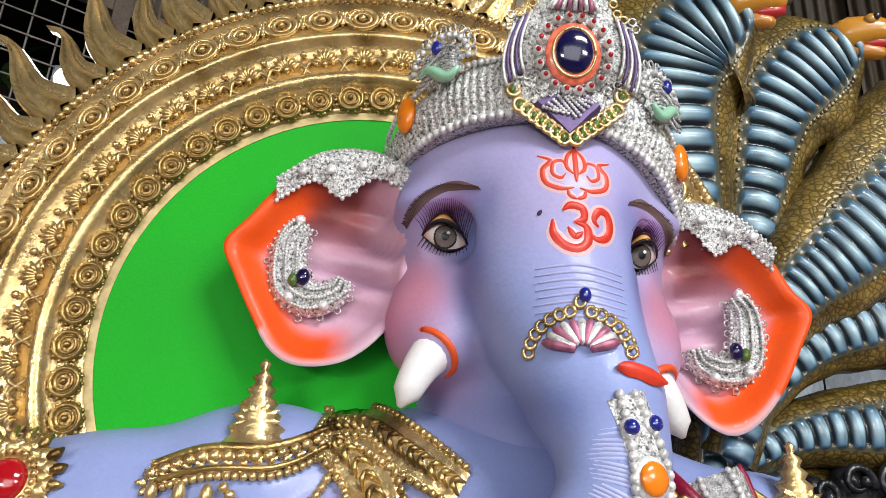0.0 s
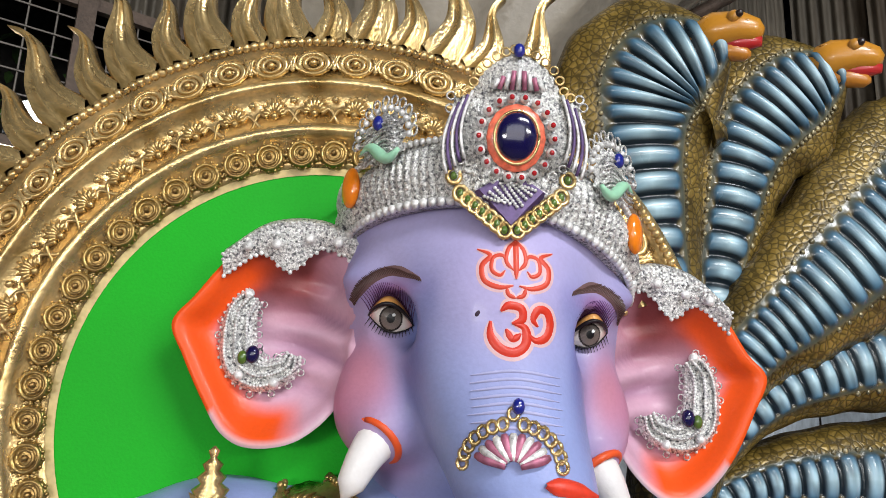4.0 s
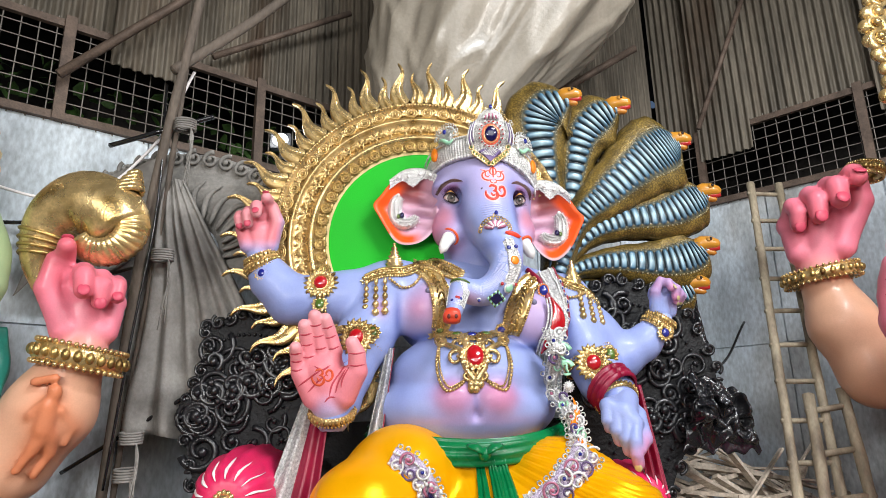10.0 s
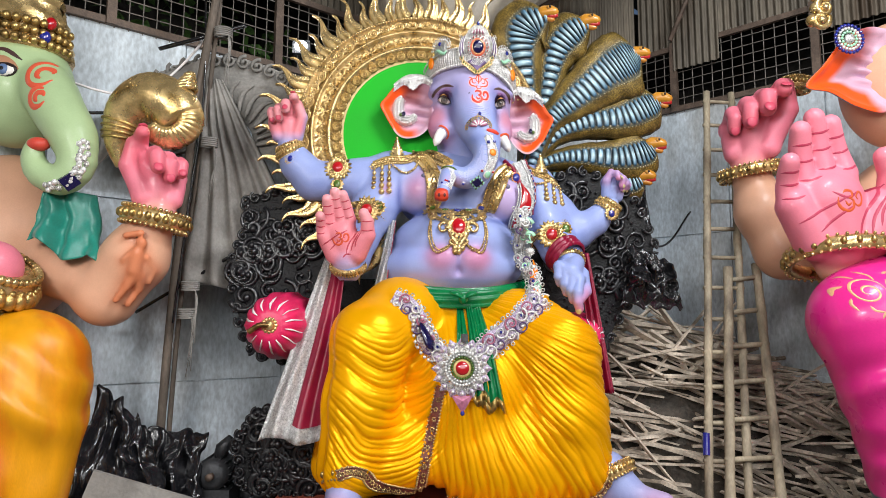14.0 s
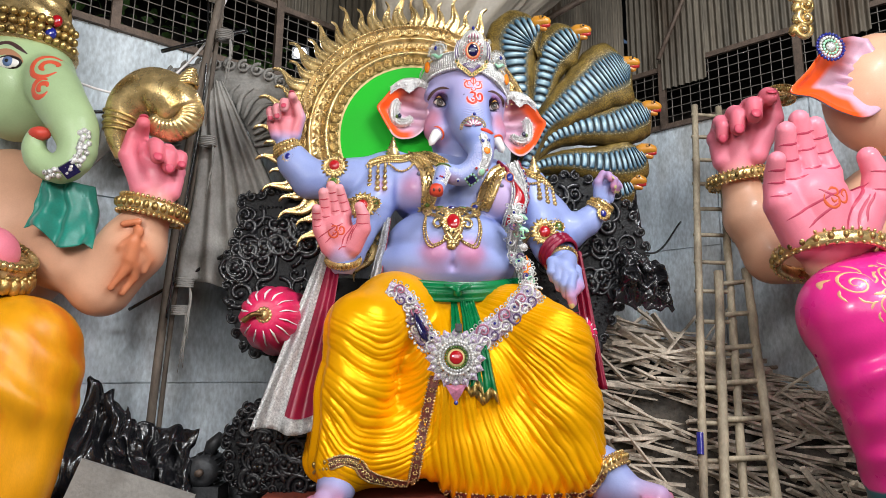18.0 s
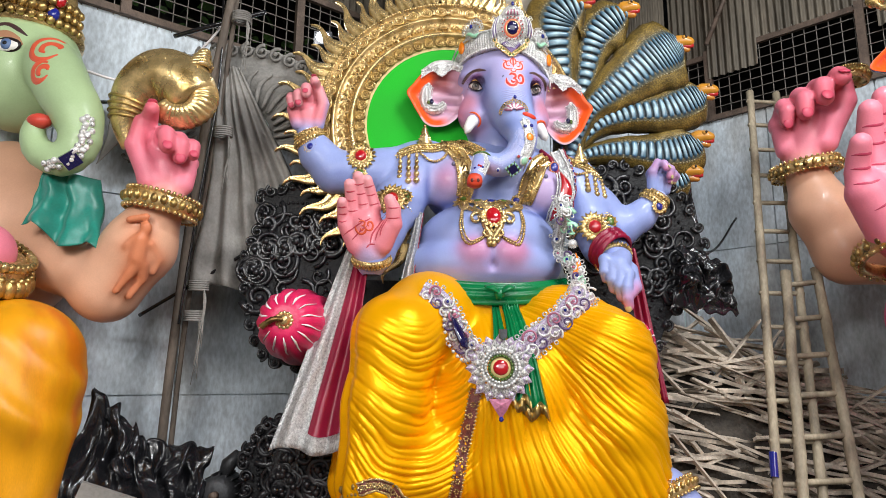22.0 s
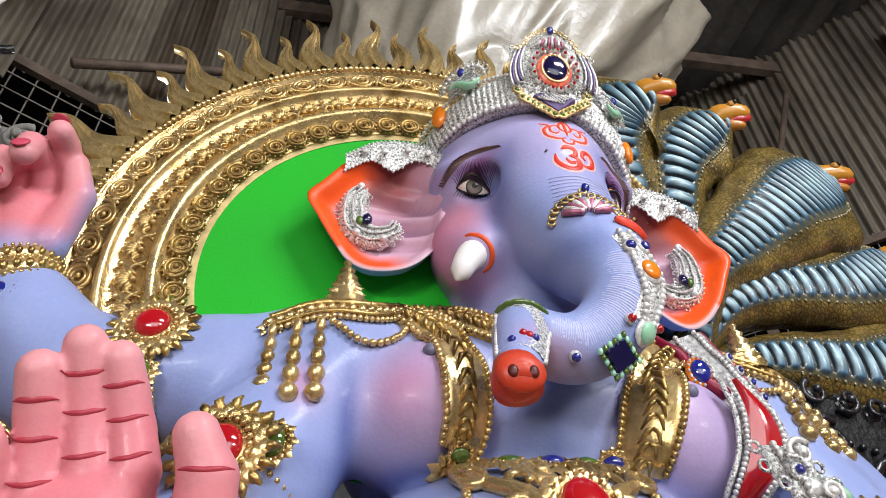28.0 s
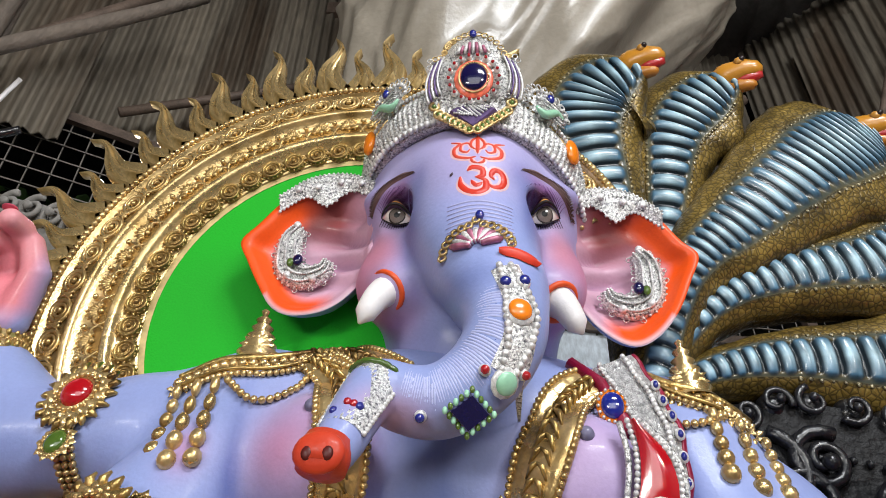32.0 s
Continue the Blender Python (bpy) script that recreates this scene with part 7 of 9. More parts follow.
# conch in the neighbour's hand
cn = thing("conch_shell", "large gilded conch shell held by the neighbouring idol", "conch")
g = Geo()
cc = Vector((-2.66, -0.42, 3.72))
pts = spline([(-2.86, -0.45, 3.24), (-2.89, -0.45, 3.45), (-2.83, -0.45, 3.68), (-2.66, -0.46, 3.80), (-2.49, -0.46, 3.74), (-2.38, -0.47, 3.60)], 30)
g.tube(pts, [0.03 + 0.185 * math.sin(math.pi * min(1, 0.03 + 0.66 * i / 29)) ** 1.1 for i in range(30)], 28)
part("shell_body", g, GOLD, cn)
g = Geo()
for i in (6, 7, 8, 9):
    d = (pts[i + 1] - pts[i]).normalized()
    u = d.orthogonal().normalized()
    v = d.cross(u)
    r = 0.034 + 0.185 * math.sin(math.pi * min(1, 0.03 + 0.66 * i / 29)) ** 1.1
    beads_ = [pts[i] + (u * math.cos(a) + v * math.sin(a)) * r for a in np.linspace(0, 6.283, 40)]
    g.tube(beads_, 0.012, 6)
part("embossed_band", g, GOLD_DEEP, cn)
# ribbed flare of the mouth
g = Geo()
rows = []
for j in range(8):
    t = j / 7
    row = []
    for i in range(61):
        a = radians(-150 + 190 * i / 60)
        r = 0.09 + 0.15 * t**0.8
        row.append(Vector((-2.47 + r * math.cos(a) * 1.05, -0.60 - 0.03 * t + 0.14 * t * t + 0.010 * math.sin(i * 1.57) * t, 3.61 + r * math.sin(a) * 0.95)))
    rows.append(row)
g.grid(rows)
so = part("mouth_flare", g, GOLD, cn, "ribbed gilded lip").modifiers.new("thickness", "SOLIDIFY")
so.thickness = 0.012
g = Geo()
for k in range(5):
    r = 0.10 - 0.018 * k
    g.tube([Vector((-2.40 + 0.012 * k, -0.48, 3.86 + 0.034 * k)) + Vector((r * math.cos(a), r * math.sin(a), 0.3 * r * math.cos(a))) for a in np.linspace(0, 6.28, 20)], 0.022, 8)
part("spire", g, GOLD, cn)
g = Geo()
for k in range(11):
    scroll(g, -2.76 + 0.022 * k, 3.83 + 0.03 * math.sin(k * 0.9), 0.024, 1.2, k, -0.63, 0.006, 1 if k % 2 else -1)
part("embossed_vine", g, GOLD, cn)


# ---- rings and bangles ----
def bangle(name, label, c, axis, r, w, mat=GOLD, cat="bangle", beads=True, flat=1.6):
    b = thing(name, label, cat)
    c, d = Vector(c), Vector(axis).normalized()
    u = d.orthogonal().normalized()
    v = d.cross(u)
    g = Geo()
    n = 44
    rows = []
    for j in range(13):
        t = 2 * math.pi * j / 13
        row = []
        for k in range(n):
            a = 2 * math.pi * k / n
            rr = r + w * 0.5 * math.cos(t) * (1 + 0.10 * math.sin(k * 3.1))
            row.append(c + (u * math.cos(a) + v * math.sin(a)) * rr + d * w * flat * 0.5 * math.sin(t))
        rows.append(row)
    g.grid(rows, close_u=True, close_v=True)
    part("ring", g, mat, b)
    if beads:
        for sgn in (-1, 1):
            g = Geo()
            for k in range(40):
                a = 2 * math.pi * k / 40
                g.ball(c + (u * math.cos(a) + v * math.sin(a)) * (r + w * 0.35) + d * sgn * w * flat * 0.48, w * 0.2, 6, 4)
            part("beading", g, mat, b)
        g = Geo()
        for k in range(26):
            a = 2 * math.pi * k / 26
            q = c + (u * math.cos(a) + v * math.sin(a)) * (r + w * 0.5)
            g.ball(q, (w * 0.32, w * 0.32, w * 0.42), 7, 5)
            g.ball(q + d * w * 0.3, w * 0.16, 6, 4)
        part("embossed_band", g, GOLD_DEEP if mat is GOLD else mat, b)
    return b


bangle("bangle", "wide embossed gold bangle on the neighbour's wrist", (-2.59, -0.4, 2.82), (0.2, 0, 1), 0.225, 0.085)
bangle("bangle", "embossed gold bangle on the raised fist's wrist", (2.89, 0.6, 3.53), (-0.15, 0, 1), 0.27, 0.07)
bangle("bangle", "large smooth gold bangle under the open palm", (3.06, -0.45, 2.55), (0.05, 0.25, 1), 0.40, 0.08)
bangle("bangle", "carved gold bangle on the neighbour's lowered wrist", (-3.66, -0.68, 2.32), (0.5, -0.2, 0.8), 0.22, 0.18)
bangle("bracelet", "ridged gold bracelet on the raised wrist", (-1.628, 0.105, 3.525), (-0.35, -0.1, 0.7), 0.115, 0.035, cat="bracelet")
bangle("bracelet", "twisted gold bracelet on the raised wrist", (-1.638, 0.10, 3.575), (-0.3, -0.1, 0.7), 0.108, 0.03, cat="bracelet")
bangle("bracelet", "gold bracelet on the rear wrist", (1.245, 0.105, 3.045), (0.6, -0.1, 0.75), 0.105, 0.035, cat="bracelet")
bangle("bracelet", "gold bracelet above it on the rear wrist", (1.275, 0.10, 3.09), (0.5, -0.1, 0.8), 0.10, 0.03, cat="bracelet")
bangle("bracelet", "gold bangle under the open palm", (-1.06, -0.24, 2.47), (0, -0.5, 0.8), 0.13, 0.035, cat="bracelet")
bangle("bracelet", "gold bracelet on the lowered wrist", (0.826, -0.115, 2.525), (0.1, -0.6, -0.6), 0.135, 0.03, cat="bracelet")
bangle("anklet", "broad gold anklet above the foot", (-1.0, -0.58, 0.845), (0.05, 0.35, 0.9), 0.165, 0.06, cat="anklet")
bangle("anklet", "broad gold anklet above the turned foot", (1.04, -0.5, 0.83), (-0.4, 0.35, 0.8), 0.165, 0.06, cat="anklet")
bangle("finger_ring", "broad gold ring on the neighbour's thumb", (3.31, 0.42, 4.39), (0.15, 0, 1), 0.11, 0.07, cat="ring")
# neighbour's crown and sash
cr = thing("crown", "tall embossed gold crown of the neighbouring idol", "crown")
g = Geo()
rows = []
for i in range(26):
    t = i / 25
    rows.append([Vector((-3.92, -0.18, 4.22)) + Vector((0.46 * (1 - 0.35 * t) * (1 + 0.03 * math.sin(i * 1.9) + 0.03 * math.sin(k * 0.9 + i)) * math.cos(a), 0.42 * (1 - 0.35 * t) * (1 + 0.03 * math.sin(k * 0.9 + i)) * math.sin(a), 0.75 * t)) for k, a in enumerate(np.linspace(0, 6.283, 60))])
g.grid(rows, caps=True)
part("dome", g, GOLD, cr)
for k in range(22):
    a = radians(180 + 180 * (k + 0.5) / 22)
    g = Geo()
    c = Vector((-3.92 + 0.47 * math.cos(a), -0.18 + 0.44 * math.sin(a), 4.26))
    for j in range(3):
        g.ball(c + Vector((0, 0, 0.08 * j)), (0.034, 0.034, 0.036), 8, 6)
    part("boss", g, GOLD_DEEP, cr)
for m_, dz, da in ((RED_GEM, 0.2, -0.52), (BLUE_GEM, 0.07, -0.6)):
    g = Geo()
    g.ball((-3.92 + 0.47 * math.cos(da), -0.18 + 0.45 * math.sin(da), 4.24 + dz), (0.045, 0.04, 0.055), 12, 8)
    part("gem", g, m_, cr)
drape("green_sash", "pleated sea-green painted sash across the neighbour's chest", (-3.40, -0.52, 3.04), (-3.08, -0.36, 3.02), (-3.48, -0.56, 2.62), (-2.96, -0.50, 2.44), material("sea_green_cloth", (0.01, 0.20, 0.15), 0.4, vary=0.2, scale=4, sheen=0.2), 3, 0.03, "sash")
cr = thing("crown", "gold leaf-edged side crest of the neighbour's crown", "crown")
for k in range(9):
    g = Geo()
    c = Vector((3.12 + 0.05 * math.sin(k), -0.3, 4.72 + 0.12 * k))
    scroll(g, c.x, c.z, 0.085, 1.4, 0.5 + k, c.y, 0.03, 1 if k % 2 else -1)
    g.ball(c + Vector((-0.06, 0.02, 0)), (0.06, 0.05, 0.06), 10, 6)
    part("leaf", g, GOLD, cr)
br = thing("ear_brooch", "round blue and silver stone brooch on the neighbour's ear", "brooch")
bc_ = Vector((3.27, -0.45, 4.48))
for r, n, mm, s in ((0.125, 24, BLUE_GEM, 0.016), (0.095, 20, PEARL, 0.014), (0.065, 14, MINT, 0.014)):
    g = Geo()
    for k in range(n):
        a = 2 * math.pi * k / n
        g.ball(bc_ + Vector((r * math.cos(a), 0.0, r * math.sin(a))), s, 7, 5)
    part("stone_ring", g, mm, br)
g = Geo()
g.ball(bc_, (0.045, 0.03, 0.045), 14, 8)
part("centre_stone", g, SILVER, br)


# ---- ornaments of the idol ----
def frame_of(n, up=(0, 0, 1)):
    """A turn whose -y looks along n."""
    y = -Vector(n).normalized()
    x = y.cross(Vector(up)).normalized()
    z = x.cross(y)
    return Matrix((x, y, z)).transposed()


def resample(pts, step):
    out, acc = [Vector(pts[0])], 0.0
    for a, b in zip(pts[:-1], pts[1:]):
        a, b = Vector(a), Vector(b)
        L = (b - a).length
        while acc + L >= step:
            t = (step - acc) / L
            a = a.lerp(b, t)
            L = (b - a).length
            out.append(a.copy())
            acc = 0.0
        acc += L
    return out


def beads(geo, pts, r, step=None, squash=1.0):
    for p in resample(pts, step or r * 1.9):
        geo.ball(p, (r, r * squash, r), 7, 5)


def lay(tree, pts, n=30, off=0.006):
    return [front(tree, p.x, p.z, off)[0] for p in spline([(a, 0, b) for a, b in pts], n)]


def petals(geo, c, q, r0, r1, n, w, h=0.012, a0=0.0):
    for k in range(n):
        a = a0 + 2 * math.pi * k / n
        d = Vector((math.cos(a), 0, math.sin(a)))
        s = Vector((-math.sin(a), 0, math.cos(a)))
        tip, mid, base = d * r1, d * (r0 + r1) / 2, d * r0
        geo.add([c + q @ v for v in (base + s * w * 0.4, base - s * w * 0.4, mid - s * w * 0.6 + Vector((0, -h * 0.4, 0)), tip + Vector((0, -h * 0.2, 0)), mid + s * w * 0.6 + Vector((0, -h * 0.4, 0)), mid + Vector((0, -h, 0)))], [(0, 1, 5), (1, 2, 5), (2, 3, 5), (3, 4, 5), (4, 0, 5)])


def boss(parent, c, n, r, gem, metal, frill=14, ratio=1.15, gem_r=0.42):
    """A set stone: frill, bead ring and stone."""
    c, q = Vector(c), frame_of(n)
    g = Geo()
    petals(g, c, q, r * 0.55, r, frill, r * 0.32, r * 0.25)
    petals(g, c, q, r * 0.5, r * 0.85, frill, r * 0.3, r * 0.3, math.pi / frill)
    g.ball(c, (r * 0.62, r * 0.22, r * 0.66), 18, 8, q.to_4x4())
    part("mount", g, metal, parent)
    g = Geo()
    k = 22
    for i in range(k):
        a = 2 * math.pi * i / k
        g.ball(c + q @ Vector((r * (gem_r + 0.12) * math.cos(a), -r * 0.2, r * (gem_r * ratio + 0.12) * math.sin(a))), r * 0.07, 6, 4)
    part("bead_ring", g, metal, parent)
    g = Geo()
    g.ball(c + q @ Vector((0, -r * 0.16, 0)), (r * gem_r, r * 0.26, r * gem_r * ratio), 20, 12, q.to_4x4())
    part("stone", g, gem, parent)


# crown
crown = thing("crown", "silver beaded crown with a dark blue oval stone", "crown")


def cpos(th, lift=0.0):
    return Vector((0.005 + (0.39 + lift) * math.sin(th), 0.265 - (0.415 + lift) * math.cos(th), 0.055 * -math.sin(th)))


def cbase(th):
    return 4.265 - 0.12 * (1 - math.cos(th)) - 0.015 * abs(math.sin(th))


TH = np.linspace(radians(-104), radians(104), 440)
g = Geo()
rows = []
for v in np.linspace(0, 1, 44):
    row = []
    for i, th in enumerate(TH):
        hgt = 0.115 + 0.06 * math.cos(th * 0.85) ** 2
        rib = 0.009 * abs(math.sin(i * 0.52)) * (0.35 + 0.65 * abs(math.sin(v * 33 + (i // 6) * 1.57))) * (1 if 0.08 < v < 0.94 else 0.2)
        p = cpos(th, 0.012 + rib + 0.035 * math.sin(math.pi * v * 0.9))
        row.append(p + Vector((0, 0, cbase(th) + hgt * v)))
    rows.append(row)
back_ = [[cpos(th, -0.02) + Vector((0, 0, cbase(th) + z)) for th in TH] for z in (0.17, 0.0)]
g.grid(rows + back_, close_u=True)
part("band", g, SILVER, crown)
for z, r in ((0.004, 0.012), (0.155, 0.009)):
    g = Geo()
    beads(g, [cpos(th, 0.03 + (0.015 if z > 0.1 else 0)) + Vector((0, 0, cbase(th) + z)) for th in TH], r)
    part("pearl_edge", g, PEARL, crown)
# side crests
for sx in (-1, 1):
    th0 = sx * radians(40)
    c = cpos(th0, 0.05) + Vector((0, 0, cbase(th0) + 0.175))
    q = frame_of((math.sin(th0), -math.cos(th0), 0))
    cr_ = Geo()
    petals(cr_, c + Vector((0, 0, 0.01)), q, 0.035, 0.085, 12, 0.03, 0.015)
    cr_.ball(c, (0.06, 0.02, 0.05), 14, 8, q.to_4x4())
    for k in range(11):
        a = math.pi * k / 10
        m_ = c + q @ Vector((0.10 * math.cos(a), -0.006, 0.012 + 0.10 * math.sin(a)))
        cr_.tube([m_ + q @ Vector((0.011 * math.cos(b), 0, 0.014 * math.sin(b))) for b in np.linspace(0, 6.283, 10)], 0.003, 5)
    for k in range(9):
        cr_.tube([c + q @ Vector((sx * (-0.06 + 0.12 * t), -0.026 - 0.004 * (k % 2), -0.05 + 0.011 * k + 0.014 * math.sin(t * 5))) for t in np.linspace(0, 1, 8)], 0.0032, 5)
    crest = part("side_crest", cr_, SILVER, crown)
    g = Geo()
    for k in range(13):
        a = math.pi * k / 12
        g.ball(c + q @ Vector((0.088 * math.cos(a), -0.01, 0.005 + 0.085 * math.sin(a))), 0.009, 7, 5)
    part("pearl_trim", g, PEARL, crest)
    g = Geo()
    pts = [c + q @ Vector((sx * (-0.075 + 0.13 * t), -0.03, -0.035 - 0.02 * math.sin(t * 6.0))) for t in np.linspace(0, 1, 14)]
    g.tube(pts, [0.003 + 0.013 * math.sin(math.pi * min(1, 0.05 + 0.95 * i / 13)) for i in range(14)], 10)
    part("mint_leaf", g, MINT, crest)
    g = Geo()
    g.ball(c + q @ Vector((0.0, -0.03, 0.045)), (0.016, 0.012, 0.02), 10, 8, q.to_4x4())
    part("blue_stone", g, BLUE_GEM, crest)
    th1 = sx * radians(56)
    c = cpos(th1, 0.06) + Vector((0, 0, cbase(th1) + 0.10))
    g = Geo()
    g.ball(c, (0.035, 0.02, 0.055), 14, 10, frame_of((math.sin(th1), -math.cos(th1), 0)).to_4x4())
    part("orange_stone", g, ORANGE_GEM, crown)
# central medallion
MCN = Vector((0.035, -0.205, 4.42))
MQ = frame_of((0.02, -1, -0.22))


def mp(x, z, y=0.0):
    return MCN + MQ @ Vector((x * 0.84, y * 0.85, z * 0.79))


out = [(0.0, 0.255), (0.05, 0.235), (0.10, 0.19), (0.13, 0.13), (0.175, 0.11), (0.165, 0.02), (0.15, -0.05), (0.10, -0.10), (0.0, -0.13)]
ring_ = [Vector((x, 0, z)) for x, z in out] + [Vector((-x, 0, z)) for x, z in reversed(out[1:-1])]
sm = spline([(v.x, 0, v.z) for v in ring_ + [ring_[0]]], 70)[:-1]
g = Geo()
n = len(sm)
g.add([mp(0, 0.03, -0.015)] + [mp(v.x, v.z, -0.004) for v in sm] + [mp(v.x, v.z, 0.03) for v in sm], [(0, 1 + (i + 1) % n, 1 + i) for i in range(n)] + [(1 + i, 1 + (i + 1) % n, 1 + n + (i + 1) % n, 1 + n + i) for i in range(n)])
part("medallion_plate", g, SILVER, crown)
for i in range(0, n, 2):
    v = sm[i]
    g = Geo()
    local = Vector((v.x * 1.06, 0, 0.02 + (v.z - 0.02) * 1.06))
    q = [mp(local.x + 0.012 * math.cos(a), local.z + 0.012 * math.sin(a), -0.006) for a in np.linspace(0, 6.283, 11)]
    g.tube(q, 0.0026, 5)
    part("wire_loop", g, GOLD if v.z > 0.12 else SILVER, crown)
g = Geo()
CORAL = material("coral_enamel", (0.74, 0.15, 0.08), 0.35, vary=0.25, scale=60, coat=0.3)
g.ball(mp(0, 0, -0.022), (0.070, 0.016, 0.080), 26, 8, MQ.to_4x4())
part("orange_disc", g, CORAL, crown, "vermilion enamel disc")
g = Geo()
g.ball(mp(0, 0.002, -0.036), (0.047, 0.016, 0.056), 26, 12, MQ.to_4x4())
part("centre_stone", g, NAVY_GEM, crown, "dark blue oval stone")
g = Geo()
g.tube([mp(0.062 * math.cos(a), 0.078 * math.sin(a), -0.036) for a in np.linspace(0, 6.283, 40)], 0.0035, 6)
part("gold_rim", g, GOLD, crown)
for i in range(18):
    a = 2 * math.pi * i / 18
    g = Geo()
    g.ball(mp(0.105 * math.cos(a), 0.118 * math.sin(a), -0.026), 0.0125, 9, 6)
    pe = part("setting", g, PEARL, crown)
    g = Geo()
    g.ball(mp(0.105 * math.cos(a), 0.118 * math.sin(a), -0.040), 0.0065, 8, 5)
    part("red_stone", g, RED_GEM, pe)
PLUM = material("plum_zari", (0.10, 0.06, 0.16), 0.45, 0.3, vary=0.3, scale=40)
ROSE = material("rose_zari", (0.42, 0.14, 0.22), 0.45, 0.3, vary=0.3, scale=40)
for sx in (-1, 1):
    for k in range(5):
        g = Geo()
        pts = [mp(sx * (0.125 + 0.012 * k + 0.028 * math.sin(t * 2.6)), 0.135 - 0.012 * k - 0.20 * t, -0.012) for t in np.linspace(0, 1, 12)]
        g.tube(pts, 0.0042, 6)
        part("volute_cord", g, PLUM if k % 2 else PEARL, crown)
for k in range(9):
    x = -0.07 + 0.0175 * k
    g = Geo()
    g.tube([mp(x, 0.142 + 0.0, -0.02), mp(x * 0.8, 0.165 + 0.04 * (1 - abs(x) / 0.08), -0.024)], 0.006, 6)
    part("dome_cord", g, ROSE if k % 2 else PEARL, crown)
g = Geo()
g.ball(mp(0, 0.262, -0.008), (0.014, 0.012, 0.018), 10, 8)
part("top_stone", g, BLUE_GEM, crown)
# front plaque
c0 = Vector((0.03, -0.165, 4.285))
q0 = frame_of((0, -1, 0.1))
g = Geo()
sh_ = [(0, 0.065), (0.075, 0.01), (0.0, -0.075), (-0.075, 0.01)]
g.add([c0 + q0 @ Vector((x, -0.03, z)) for x, z in sh_] + [c0 + q0 @ Vector((x * 1.25, 0.0, z * 1.25)) for x, z in sh_], [(0, 3, 2, 1)] + [(i, (i + 1) % 4, 4 + (i + 1) % 4, 4 + i) for i in range(4)])
pq_ = part("front_plaque", g, PLUM, crown, "diamond plaque of silver and plum cords", smooth=False)
for k in range(8):
    t = -0.9 + 1.8 * (k + 0.5) / 8
    a, b = Vector((t * 0.055 - 0.02, -0.034, t * 0.02 + 0.03 * (1 - abs(t)))), Vector((t * 0.055 + 0.02, -0.034, t * 0.02 - 0.035 * (1 - abs(t))))
    g = Geo()
    beads(g, [c0 + q0 @ a, c0 + q0 @ b], 0.0045)
    part("cord", g, PEARL, pq_)
for sx in (-1, 1):
    for k in range(8):
        t = k / 7
        p = c0 + q0 @ Vector((sx * (0.135 - 0.12 * t), -0.022, 0.015 - 0.10 * t + (0.03 if k == 0 else 0)))
        g = Geo()
        g.tube([p + q0 @ Vector((0.016 * math.cos(a), 0, 0.019 * math.sin(a))) for a in np.linspace(0, 6.283, 12)], 0.0055, 6)
        lp = part("gold_loop", g, GOLD, crown)
        g = Geo()
        g.ball(p, (0.009, 0.008, 0.011), 8, 5)
        part("green_stone", g, GREEN_GEM, lp)


# ear covers and paisleys
def ear_cover(sx, pts, y):
    e = thing("ear_cover", "silver lace cap with a pointed drop over the ear", "ear ornament", "ear covers")
    top = spline([(a, 0, b) for a, b in pts], 26)
    g = Geo()
    rows = []
    for i, p in enumerate(top):
        t = i / 25
        drop = 0.045 + 0.075 * math.exp(-((t - 0.52) / 0.13) ** 2) + 0.008 * abs(math.sin(i * 1.6))
        rows.append([(p.x, y + 0.06, p.z + 0.016), (p.x, y + 0.0, p.z + 0.022), (p.x, y - 0.022, p.z + 0.004), (p.x, y - 0.014, p.z - drop * 0.5), (p.x, y + 0.006, p.z - drop)])
    g.grid(rows)
    part("lace_cap", g, SILVER, e)
    g = Geo()
    for r in rows:
        g.ball(Vector(r[4]), 0.0065, 6, 4)
        g.ball(Vector(r[2]), 0.005, 6, 4)
        g.ball((Vector(r[2]) + Vector(r[3])) / 2 - Vector((0, 0.004, 0)), 0.004, 6, 4)
    part("pearl_hem", g, PEARL, e)
    for k in (5, 10, 15, 20):
        p = Vector(rows[k][3])
        g = Geo()
        g.ball(p + Vector((0, -0.012, 0)), (0.014, 0.009, 0.014), 10, 6)
        part("crystal", g, PEARL, e)


ear_cover(-1, [(-0.33, 4.20), (-0.45, 4.255), (-0.59, 4.245), (-0.705, 4.165)], 0.09)
ear_cover(1, [(0.34, 4.13), (0.455, 4.185), (0.58, 4.16), (0.685, 4.07)], 0.15)


